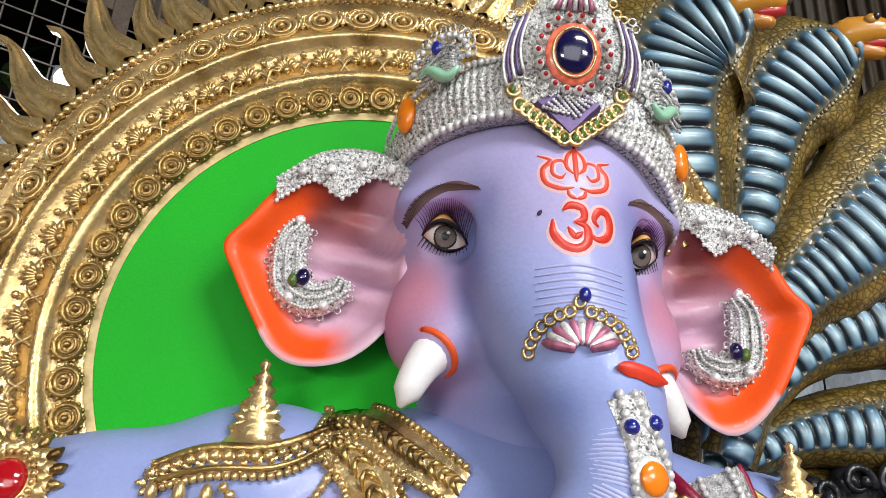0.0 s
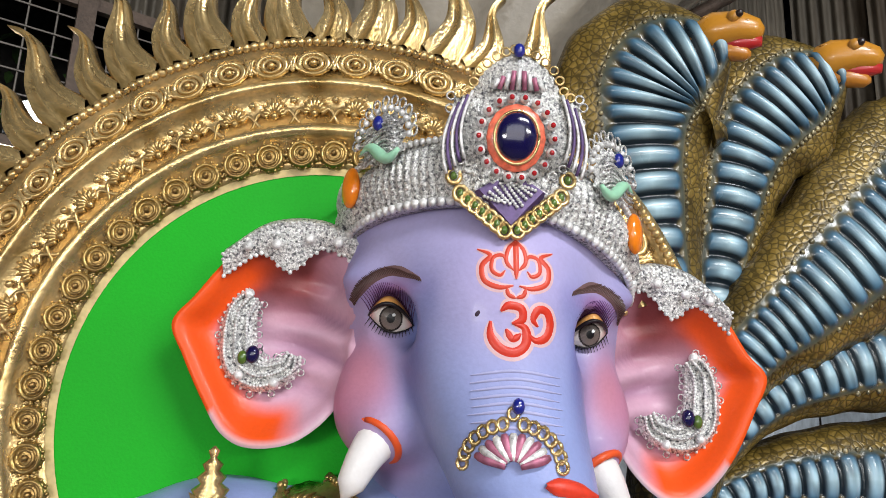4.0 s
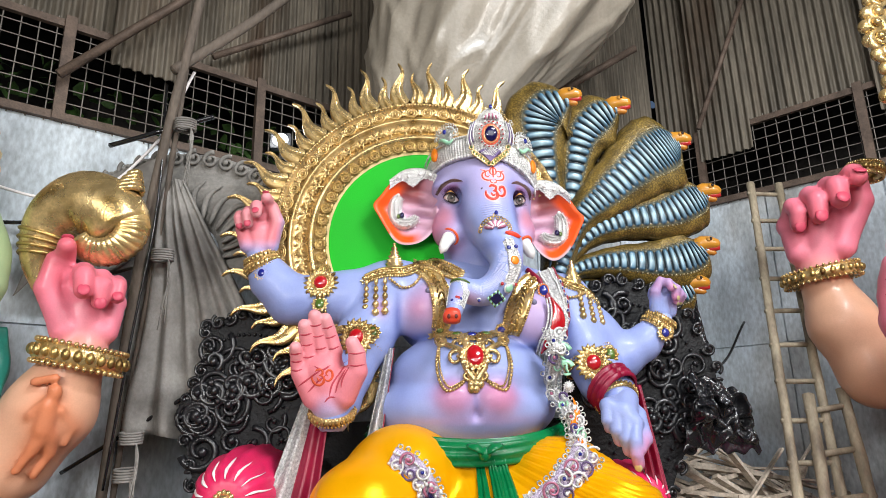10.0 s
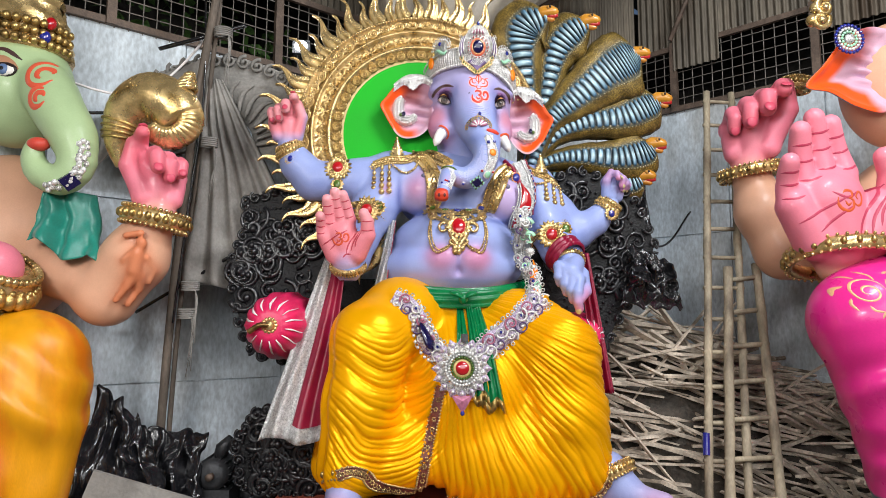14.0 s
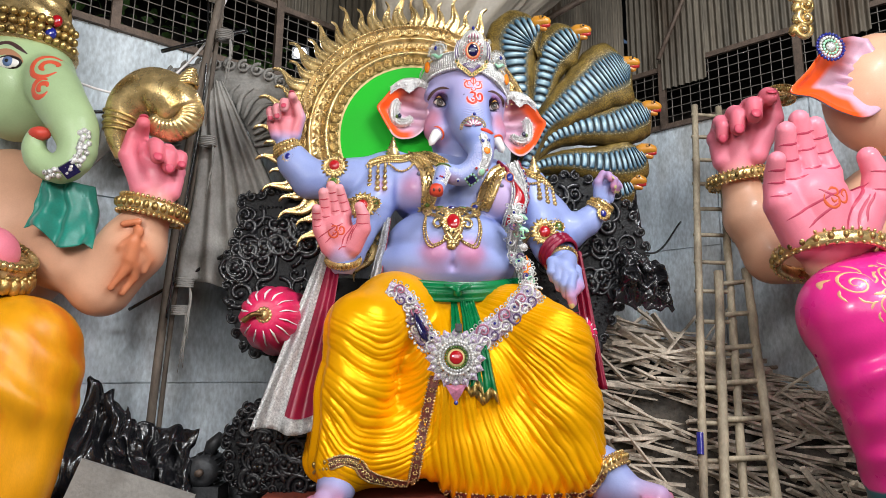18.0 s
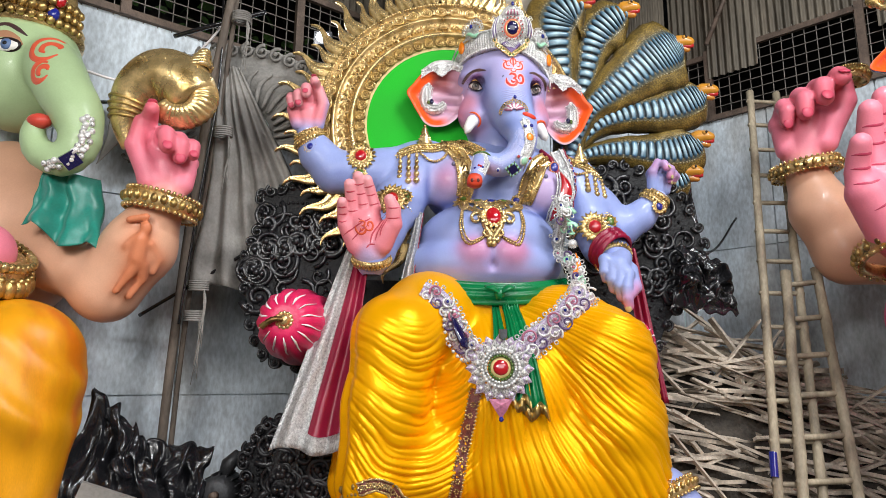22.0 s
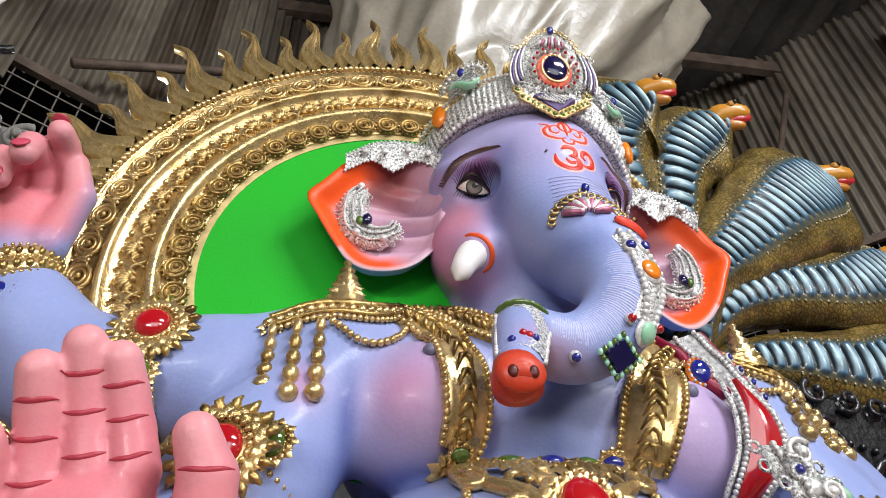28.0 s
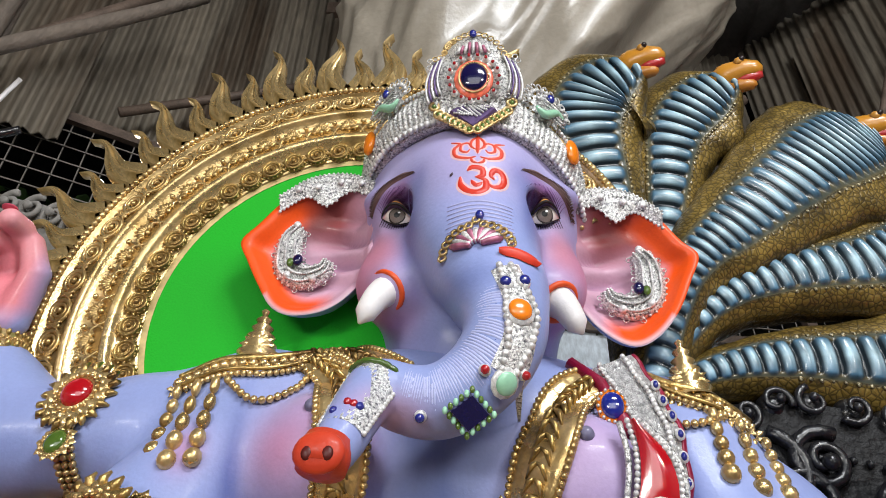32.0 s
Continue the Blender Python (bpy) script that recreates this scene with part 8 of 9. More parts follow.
def paisley(sx, c, s, y, label):
    e = thing("paisley_brooch", label, "brooch", "paisley brooches")
    base = spline([(0.02 * sx, 0, 0.15), (0.055 * sx, 0, 0.10), (0.06 * sx, 0, 0.02), (0.045 * sx, 0, -0.06), (-0.02 * sx, 0, -0.10), (-0.10 * sx, 0, -0.075), (-0.12 * sx, 0, -0.03)], 26)
    wid = [0.022 + 0.036 * math.sin(math.pi * min(1, 0.1 + 0.9 * i / 25)) for i in range(26)]
    g = Geo()
    rows = []
    for i, p in enumerate(base):
        d = (base[min(i + 1, 25)] - base[max(i - 1, 0)]).normalized()
        n = Vector((-d.z, 0, d.x))
        rows.append([Vector(c) + (p + n * wid[i] * u) * s + Vector((0, yy - 0.0, 0)) for u, yy in ((-1, 0.02), (-0.95, -0.006), (-0.6, -0.018), (-0.3, -0.010), (0, -0.022), (0.3, -0.010), (0.6, -0.018), (0.95, -0.006), (1, 0.02))])
    g.grid(rows, caps=False)
    part("scroll_body", g, SILVER, e)
    for u in (2, 4, 6):
        g = Geo()
        beads(g, [r[u] + Vector((0, -0.004, 0)) for r in rows], 0.0048, 0.0085)
        part("beaded_cord", g, PEARL, e)
    g = Geo()
    for i in range(0, 26, 2):
        for u in (0, 8):
            m_ = rows[i][u] + (rows[i][u] - rows[i][4]).normalized() * 0.010
            g.tube([m_ + Vector((0.009 * math.cos(b), -0.02, 0.009 * math.sin(b))) for b in np.linspace(0, 6.283, 9)], 0.0022, 4)
    part("wire_lace", g, SILVER, e)
    g = Geo()
    for i in range(0, 26):
        for u in (0, 8):
            g.ball(rows[i][u] + Vector((0, -0.022, 0)), 0.0055 * s, 7, 5)
    part("pearl_edge", g, PEARL, e)
    g = Geo()
    g.ball(Vector(c) + Vector((0.0, -0.03, -0.035 * s)), (0.022 * s, 0.014, 0.028 * s), 12, 8)
    part("blue_stone", g, NAVY_GEM, e)
    g = Geo()
    g.ball(Vector(c) + Vector((0.03 * sx * s, -0.03, -0.045 * s)), (0.016 * s, 0.012, 0.022 * s), 12, 8)
    part("green_stone", g, GREEN_GEM, e)
    g = Geo()
    for dx, dz in ((0.03, 0.155), (-0.07, -0.12), (0.04, -0.1)):
        g.ball(Vector(c) + Vector((dx * sx * s, -0.02, dz * s)), 0.017 * s, 10, 6)
    part("crystal", g, PEARL, e)


paisley(-1, (-0.615, 0.15, 3.94), 0.86, 0.1, "silver peacock paisley with blue stone on the ear")
paisley(1, (0.57, 0.205, 3.815), 0.86, 0.12, "silver peacock paisley with green stone on the ear")

# fan ornament over the trunk
fan = thing("trunk_fan", "rose and gold fan ornament on the brow of the trunk", "fan ornament")
fc, fnm = front(FACE, 0.038, 3.685)
fq = frame_of(fnm)
for k in range(11):
    a = radians(18 + 144 * k / 10)
    g = Geo()
    pts = [front(FACE, fc.x + r * math.cos(a), fc.z + r * 0.9 * math.sin(a), 0.010)[0] for r in np.linspace(0.015, 0.076, 7)]
    g.tube(pts, [0.009, 0.010, 0.011, 0.012, 0.012, 0.011, 0.006], 6)
    part("rib", g, ROSE if k % 2 == 0 else PEARL, fan)
for k in range(15):
    a = radians(2 + 176 * k / 14)
    p = front(FACE, fc.x + 0.098 * math.cos(a), fc.z + 0.088 * math.sin(a) + (0.02 if k == 7 else 0), 0.008)[0]
    g = Geo()
    g.tube([p + fq @ Vector((0.011 * math.cos(b), 0, 0.013 * math.sin(b))) for b in np.linspace(0, 6.283, 11)], 0.0045, 5)
    part("gold_loop", g, GOLD, fan)
p = front(FACE, fc.x + 0.01, fc.z + 0.122, 0.012)[0]
g = Geo()
g.ball(p, (0.014, 0.012, 0.018), 10, 8)
part("blue_stone", g, BLUE_GEM, fan)

# strip of ornaments down the trunk
strip = thing("trunk_ornament", "silver beaded trunk ornament with red, peach and navy stones", "trunk ornament")
TP = [(0.115, 3.60), (0.140, 3.52), (0.150, 3.44), (0.140, 3.36), (0.105, 3.28)]
for off in (-0.038, 0.038):
    g = Geo()
    beads(g, [front(FACE, p.x + off * (1 - 0.6 * abs(i - 12) / 12), p.z, 0.008)[0] for i, p in enumerate(spline([(a, 0, b) for a, b in TP], 25))], 0.0105)
    part("pearl_line", g, PEARL, strip)
g = Geo()
stroke(g, FACE, TP, 0.08, 0.008, 24, False)
part("lace", g, SILVER, strip)
g = Geo()
stroke(g, FACE, [(0.100, 3.655), (0.150, 3.65), (0.205, 3.63)], 0.034, 0.018, 12, True)
part("red_patch", g, RED_PAINT, strip, "red velvet patch")
for x, z, r, gm in ((0.115, 3.535, 0.016, BLUE_GEM), (0.160, 3.545, 0.016, BLUE_GEM), (0.145, 3.445, 0.032, ORANGE_GEM), (0.100, 3.265, 0.030, MINT), (0.055, 3.285, 0.012, RED_GEM), (0.145, 3.295, 0.012, RED_GEM), (-0.100, 3.185, 0.012, BLUE_GEM)):
    p, nn = front(FACE, x, z, 0.006)
    q = frame_of(nn)
    g = Geo()
    g.ball(p, (r * 1.35, 0.012, r * 1.35), 12, 6, q.to_4x4())
    st = part("setting", g, PEARL, strip)
    g = Geo()
    g.ball(p + nn * 0.010, (r, 0.012, r), 12, 8, q.to_4x4())
    part("stone", g, gm, st)
p, nn = front(FACE, 0.012, 3.200, 0.012)
q = frame_of((nn + Vector((0, -0.4, 0))).normalized())
g = Geo()
g.add([p + q @ Vector(v) for v in ((0, -0.016, 0.042), (0.046, -0.016, 0), (0, -0.016, -0.042), (-0.046, -0.016, 0), (0, 0.01, 0.046), (0.05, 0.01, 0), (0, 0.01, -0.046), (-0.05, 0.01, 0))], [(0, 3, 2, 1), (0, 1, 5, 4), (1, 2, 6, 5), (2, 3, 7, 6), (3, 0, 4, 7)])
part("navy_stone", g, NAVY_GEM, strip, "navy diamond stone", smooth=False)
for k in range(20):
    t = k / 5 % 1
    e = int(k / 5)
    cs = [Vector((0, -0.008, 0.055)), Vector((0.06, -0.008, 0)), Vector((0, -0.008, -0.055)), Vector((-0.06, -0.008, 0))]
    g = Geo()
    g.ball(p + q @ cs[e].lerp(cs[(e + 1) % 4], t), (0.007, 0.007, 0.010), 8, 5)
    part("green_leaf", g, MINT if k % 2 else GREEN_GEM, strip)
# sleeve on the trunk's tip
sl = thing("trunk_cuff", "silver lace cuff on the curled tip of the trunk", "cuff")
ta, tb = TRUNK[24], TRUNK[30]
g = Geo()
d = (tb - ta).normalized()
u = Vector((0, -1, 0))
u = (u - d * u.dot(d)).normalized()
v = d.cross(u)
rows = []
for i in range(16):
    t = i / 15
    c = ta.lerp(tb, t * 0.85)
    rows.append([c + (u * math.cos(a) + v * math.sin(a)) * (TR[24] * (1 - t) + TR[30] * t + 0.007 + 0.003 * abs(math.sin(k * 0.9 + i))) for k, a in enumerate(np.linspace(-1.0, 1.3, 30))])
g.grid(rows)
part("lace", g, SILVER, sl)
for j in (0, 29):
    g = Geo()
    beads(g, [r[j] for r in rows], 0.007)
    part("pearl_line", g, PEARL, sl)
g = Geo()
g.tube([rows[0][k] + Vector((0, 0, 0.006)) for k in range(30)], 0.008, 7)
part("green_cord", g, GREEN_GEM, sl)
for k, gm in ((9, BLUE_GEM), (15, RED_GEM), (20, BLUE_GEM), (12, RED_GEM)):
    g = Geo()
    g.ball(rows[11 + k % 3][k], 0.011, 8, 6)
    part("stone", g, gm, sl)


# shoulder ornaments
def tassel(parent, top, L, n, r):
    g = Geo()
    for i in range(n):
        t = i / (n - 1)
        p = Vector(top) + Vector((0, 0, -L * t))
        b, _, _, _ = TORSO.find_nearest(p)
        g.ball(Vector((p.x, min(p.y, b.y - 0.012) if b else p.y, p.z)), (r * (0.6 + 0.5 * t),) * 2 + (max(r * (0.6 + 0.5 * t), L / n * 0.62),), 9, 6)
    part("tassel", g, GOLD, parent)


def epaulette(label, sx, tip, rim, loop, tass):
    e = thing("shoulder_ornament", label, "shoulder ornament", "shoulder ornaments")
    tip = Vector(tip)
    g = Geo()
    prof = [(0.0, 0.0), (0.014, -0.012), (0.008, -0.03), (0.026, -0.045), (0.018, -0.06), (0.036, -0.075), (0.026, -0.09), (0.046, -0.105), (0.036, -0.12), (0.055, -0.135), (0.045, -0.15), (0.068, -0.165), (0.06, -0.18), (0.08, -0.20)]
    g.grid([[tip + Vector((r * math.cos(a), r * math.sin(a), z)) for a in np.linspace(0, 6.283, 18)] for r, z in prof])
    part("finial", g, GOLD, e)
    g = Geo()
    petals(g, tip + Vector((0, -0.02, -0.15)), frame_of((0, -1, 0.12)), 0.0, 0.062, 13, 0.02, 0.03)
    part("leaf_collar", g, GOLD, e)
    for k, (pts, r) in enumerate(rim):
        path = lay(TORSO, pts, 40, 0.012)
        g = Geo()
        beads(g, path, r)
        part("chain", g, GOLD, e)
        g = Geo()
        g.tube([p + Vector((0, 0, 0.018)) for p in path], r * 0.7, 6)
        part("cord", g, GOLD_DEEP, e)
    g = Geo()
    beads(g, lay(TORSO, loop, 30, 0.014), 0.012)
    part("swag_chain", g, GOLD, e)
    for x, z, L in tass:
        p, _ = front(TORSO, x, z, 0.02)
        tassel(e, p, L, 5, 0.024)
    # foliage plates along the rim
    pts = lay(TORSO, rim[0][0], 15, 0.012)
    for i in range(0, 15):
        g = Geo()
        petals(g, pts[i] + Vector((0, 0, -0.02)), frame_of((0, -1, 0.2)), 0.008, 0.035, 6, 0.014, 0.012, i)
        part("leaf", g, GOLD, e)


epaulette("gold shoulder ornament with finial, chains and tassels", -1, (-0.67, 0.06, 3.68), [([(-0.88, 3.40), (-0.76, 3.44), (-0.62, 3.45), (-0.50, 3.50)], 0.016), ([(-0.86, 3.37), (-0.74, 3.40), (-0.60, 3.41), (-0.50, 3.46)], 0.010)], [(-0.70, 3.38), (-0.62, 3.32), (-0.53, 3.34), (-0.47, 3.45)], [(-0.86, 3.36, 0.19), (-0.79, 3.36, 0.23), (-0.73, 3.36, 0.22)])
epaulette("gold shoulder ornament with tassels beside the garland", 1, (0.64, 0.09, 3.55), [([(0.50, 3.42), (0.58, 3.36), (0.68, 3.32), (0.78, 3.26)], 0.016), ([(0.52, 3.38), (0.60, 3.32), (0.70, 3.28)], 0.010)], [(0.5, 3.35), (0.56, 3.25), (0.64, 3.25), (0.7, 3.28)], [(0.66, 3.27, 0.17), (0.73, 3.25, 0.18), (0.80, 3.21, 0.15)])


# gold leaf straps over the chest
def strap(pts, w, label):
    s = thing("chest_strap", label, "strap", "chest straps")
    g = Geo()
    n = 30
    path = spline([(a, 0, b) for a, b in pts], n)
    rows = []
    for i, p in enumerate(path):
        d = path[min(i + 1, n - 1)] - path[max(i - 1, 0)]
        sd = Vector((-d.z, 0, d.x)).normalized()
        t = i / (n - 1)
        ww = w * (0.55 + 0.45 * math.sin(math.pi * min(1, 0.15 + 0.7 * t)))
        row = []
        for q, h in ((-1, 0.002), (-0.9, 0.016), (-0.6, 0.018), (-0.35, 0.012), (0, 0.024), (0.35, 0.012), (0.6, 0.018), (0.9, 0.016), (1, 0.002)):
            a, nn = front(TORSO, p.x + sd.x * ww * q / 2, p.z + sd.z * ww * q / 2)
            row.append(a + nn * (h + 0.004 * math.sin(i * 2.1) * (1 - abs(q))))
        rows.append(row)
    g.grid(rows)
    part("leaf_plate", g, GOLD, s)
    for j in (1, 7):
        g = Geo()
        beads(g, [r[j] + Vector((0, -0.004, 0)) for r in rows], 0.0105)
        part("bead_line", g, GOLD, s)
    g = Geo()
    for i in range(1, n - 1, 2):
        for sg in (3, 5):
            g.tube([rows[i][4] + Vector((0, -0.006, 0)), (rows[i][4] + rows[min(i + 1, n - 1)][sg]) / 2 + Vector((0, -0.014, 0)), rows[min(i + 2, n - 1)][sg]], [0.004, 0.009, 0.003], 5)
    part("vein_relief", g, GOLD_DEEP, s)


strap([(-0.50, 3.50), (-0.40, 3.42), (-0.35, 3.28), (-0.34, 3.12), (-0.36, 3.03)], 0.14, "gold leaf-shaped chest strap with beaded edges")
strap([(-0.52, 3.52), (-0.42, 3.53), (-0.30, 3.47), (-0.18, 3.40)], 0.12, "gold feathered collar strap from the shoulder")
strap([(0.36, 3.40), (0.27, 3.32), (0.20, 3.15), (0.15, 2.99)], 0.15, "gold leaf-shaped chest strap beside the garland")

# belly pendant
pen = thing("belly_pendant", "gold scrollwork pendant with a red oval stone and chains", "pendant")
pc0, pn0 = front(TORSO, -0.14, 2.79, 0.012)
g = Geo()
for sx in (-1, 1):
    for (cx, cz, r, a0, fl) in ((0.10, 0.09, 0.055, 2.5, 1), (0.12, 0.0, 0.06, 3.4, -1), (0.05, -0.11, 0.05, 1.0, 1), (0.20, 0.12, 0.05, 2.0, -1), (0.05, 0.13, 0.04, 4.0, 1)):
        n = 20
        pts = []
        for i in range(n):
            t = i / (n - 1)
            a = a0 + fl * 1.5 * 2 * math.pi * t * 0.8
            rr = r * (1 - 0.8 * t)
            pts.append(front(TORSO, pc0.x + sx * (cx + rr * math.cos(a)), pc0.z + cz + rr * math.sin(a), 0.014 + 0.012 * t)[0])
        g.tube(pts, [0.017 - 0.008 * i / n for i in range(n)], 7)
    g.tube(lay(TORSO, [(pc0.x, pc0.z - 0.16), (pc0.x + sx * 0.06, pc0.z - 0.05), (pc0.x + sx * 0.09, pc0.z + 0.05), (pc0.x + sx * 0.18, pc0.z + 0.10), (pc0.x + sx * 0.24, pc0.z + 0.19)], 16, 0.014), [0.03 - 0.001 * i for i in range(16)], 8)
part("scrollwork", g, GOLD, pen)
boss(pen, pc0 + pn0 * 0.03, pn0, 0.11, RED_GEM, GOLD, 14, 1.3, 0.52)
for (dx, dz, r, gm) in ((0.0, 0.155, 0.035, BLUE_GEM), (-0.10, 0.165, 0.032, GREEN_GEM), (0.10, 0.165, 0.032, GREEN_GEM), (0.24, 0.24, 0.035, BLUE_GEM), (-0.22, 0.24, 0.03, GREEN_GEM)):
    p, nn = front(TORSO, pc0.x + dx, pc0.z + dz, 0.02)
    boss(pen, p, nn, r * 1.5, gm, GOLD, 9, 0.8, 0.6)
for sx in (-1, 1):
    for k in range(7):
        t = k / 6
        p, nn = front(TORSO, pc0.x + sx * (0.03 + 0.22 * t), pc0.z + 0.14 + 0.06 * t, 0.012)
        g = Geo()
        petals(g, p, frame_of(nn), 0.01, 0.06, 8, 0.026, 0.02, k)
        part("foliage", g, GOLD, pen)
    for ofs in (0.0, 0.02):
        g = Geo()
        beads(g, lay(TORSO, [(pc0.x + sx * 0.22, pc0.z + 0.12), (pc0.x + sx * (0.245 - ofs), pc0.z - 0.05), (pc0.x + sx * (0.20 - ofs), pc0.z - 0.20 + ofs), (pc0.x + sx * 0.12, pc0.z - 0.19 + ofs), (pc0.x + sx * 0.05, pc0.z - 0.12)], 40, 0.01), 0.012 if ofs == 0 else 0.008)
        part("chain", g, GOLD, pen)
p, nn = front(TORSO, pc0.x, pc0.z - 0.17, 0.02)
g = Geo()
for k in range(5):
    g.ball(p + Vector((0.03 * (k % 3 - 1), -0.01, -0.03 * (k // 3))), (0.026, 0.02, 0.03), 9, 6)
part("drop", g, GOLD, pen)


# armlets
def armlet(label, c, n, r, second, ring_c, ring_axis, ring_r):
    a = thing("armlet", label, "armlet", "armlets")
    boss(a, c, n, r, RED_GEM, GOLD, 16, 1.05, 0.42)
    q = frame_of(n)
    g = Geo()
    for k in range(18):
        t = 2 * math.pi * k / 18
        o = q @ Vector((math.cos(t), -0.04, math.sin(t)))
        g.tube([Vector(c) + o * r * 0.7, Vector(c) + o * r * 0.95 + Vector((0.01 * math.sin(k), -0.01, 0)), Vector(c) + o * r * 1.1], [0.014, 0.012, 0.004], 6)
    part("frill", g, GOLD_DEEP, a)
    boss(a, Vector(c) + Vector(second), n, r * 0.55, GREEN_GEM, GOLD, 10, 1.2, 0.5)
    b = Vector(ring_c)
    d = Vector(ring_axis).normalized()
    u = d.orthogonal().normalized()
    v = d.cross(u)
    for k in (-1, 0, 1):
        g = Geo()
        beads(g, [b + d * 0.022 * k + (u * math.cos(t) + v * math.sin(t)) * ring_r for t in np.linspace(0, 6.283, 50)], 0.012)
        part("chain", g, GOLD, a)


armlet("gold armlet with red stone and green drop at the raised elbow", (-1.19, 0.02, 3.37), (-0.05, -1, 0.25), 0.115, (0.0, -0.03, -0.155), (-1.19, 0.18, 3.29), (1, 0, 0.1), 0.185)
armlet("gold armlet with red stone behind the open palm", (-0.915, -0.185, 2.955), (-0.2, -1, 0.1), 0.12, (0.10, 0.03, 0.03), (-0.915, 0.04, 2.93), (-0.35, -0.3, -0.85), 0.195)
armlet("gold armlet with red stone and green stone on the lowered arm", (0.672, -0.165, 2.765), (0.0, -1, 0.1), 0.12, (0.14, 0.06, 0.06), (0.715, 0.07, 2.80), (0.35, -0.3, -0.85), 0.19)
for nm, c, n in (("blue stone wrist pendant on the raised wrist", (-1.60, 0.0, 3.44), (-0.2, -1, 0.1)), ("blue stone wrist pendant on the rear wrist", (1.255, 0.0, 2.985), (0.2, -1, 0.0))):
    w_ = thing("wrist_pendant", nm, "pendant", "wrist pendants")
    boss(w_, c, n, 0.066, BLUE_GEM, GOLD, 12, 1.1, 0.45)


# silver garland from shoulder to lap
gar = thing("garland", "heavy silver zari garland set with coloured stones", "garland")
LILACZ = material("lilac_zari", (0.58, 0.50, 0.64), 0.4, 0.35, vary=0.4, scale=170, fine=240, bump=0.004, dark=(0.20, 0.13, 0.24))


def on_any(x, z, off):
    best = None
    for tr in (TORSO, SKIRT):
        p, n, _, _ = tr.ray_cast((x, -1.6, z), (0, 1, 0))
        if p is not None and (best is None or p.y < best[0].y):
            best = (p, n if n.y < 0 else -n)
    return (best[0] + best[1] * off, best[1]) if best else (Vector((x, -0.3, z)), Vector((0, -1, 0)))


def lace_band(pts, w, n, mat, loops=True, lift=0.02, level=None):
    path = spline([(a, 0, b) for a, b in pts], n)
    g = Geo()
    rows = []
    ys = [on_any(p.x, p.z, 0.0)[0].y for p in path]
    ys = [min(ys[max(0, i - 3): i + 4]) for i in range(n)]
    ys = [sum(ys[max(0, i - 3): i + 4]) / len(ys[max(0, i - 3): i + 4]) for i in range(n)]
    for i, p in enumerate(path):
        d = path[min(i + 1, n - 1)] - path[max(i - 1, 0)]
        sd = Vector((-d.z, 0, d.x)).normalized()
        ww = w * (1 + 0.06 * math.sin(i * 0.9)) / 2
        rows.append([Vector((p.x + sd.x * ww * q, ys[i] - lift - h, p.z + sd.z * ww * q)) for q, h in ((-1, -0.012), (-0.9, 0.006), (-0.5, 0.012), (0, 0.006), (0.5, 0.012), (0.9, 0.006), (1, -0.012))])
    g.grid(rows)
    part("lace_band", g, mat, gar)
    for j in (2, 4):
        g = Geo()
        beads(g, [r[j] + Vector((0, -0.006, 0)) for r in rows], 0.0085)
        part("pearl_line", g, PEARL, gar)
    if loops:
        for i in range(1, n - 1, 2):
            sg = 1 if i % 4 == 1 else -1
            c = rows[i][3] + (rows[i][6] - rows[i][3]) * 0.42 * sg + Vector((0, -0.022, 0))
            a0, r = i * 0.7, w * 0.34
            g = Geo()
            g.tube([c + Vector((r * (1 - 0.8 * t) * math.cos(a0 + sg * 8 * t), -0.012 * t, r * (1 - 0.8 * t) * math.sin(a0 + sg * 8 * t))) for t in np.linspace(0, 1, 22)], [0.0085 - 0.004 * t for t in np.linspace(0, 1, 22)], 6)
            part("filigree_scroll", g, (PEARL, SILVER, PEARL, PLUM, MINT)[(i // 2) % 5] if mat is SILVER else (PEARL, PEARL, PLUM, ROSE)[(i // 2) % 4], gar)
            g = Geo()
            g.ball(c + Vector((0, -0.012, 0)), (0.012, 0.010, 0.012), 8, 6)
            part("set_stone", g, (PEARL, BLUE_GEM, PEARL, ROSE)[(i // 2) % 4], gar)
        for i in range(0, n, 2):
            for j in (0, 6):
                c = rows[i][j] + (rows[i][j] - rows[i][3]) * 0.18 + Vector((0, -0.012, 0))
                g = Geo()
                g.tube([c + Vector((0.014 * math.cos(a), 0, 0.014 * math.sin(a))) for a in np.linspace(0, 6.283, 10)], 0.0048, 5)
                part("loop", g, SILVER, gar)
    return rows


def jewel(x, z, r, gm, ratio=1.0, frill=True, mat=PEARL, y=None):
    p, nn = on_any(x, z, 0.035)
    if y is not None:
        p.y = y
    q = frame_of((0, -1, 0.05))
    g = Geo()
    if frill:
        petals(g, p, q, r * 0.9, r * 1.6, 14, r * 0.42, 0.014)
    g.ball(p, (r * 1.25, 0.016, r * 1.25 * ratio), 16, 6)
    st = part("setting", g, mat, gar)
    g = Geo()
    for k in range(16):
        a = 2 * math.pi * k / 16
        g.ball(p + Vector((r * 1.12 * math.cos(a), -0.014, r * 1.12 * ratio * math.sin(a))), r * 0.14, 6, 4)
    part("pearl_trim", g, PEARL, st)
    g = Geo()
    g.ball(p + Vector((0, -0.012, 0)), (r * 0.92, 0.018, r * 0.92 * ratio), 16, 8)
    part("stone", g, gm, st)
    return p


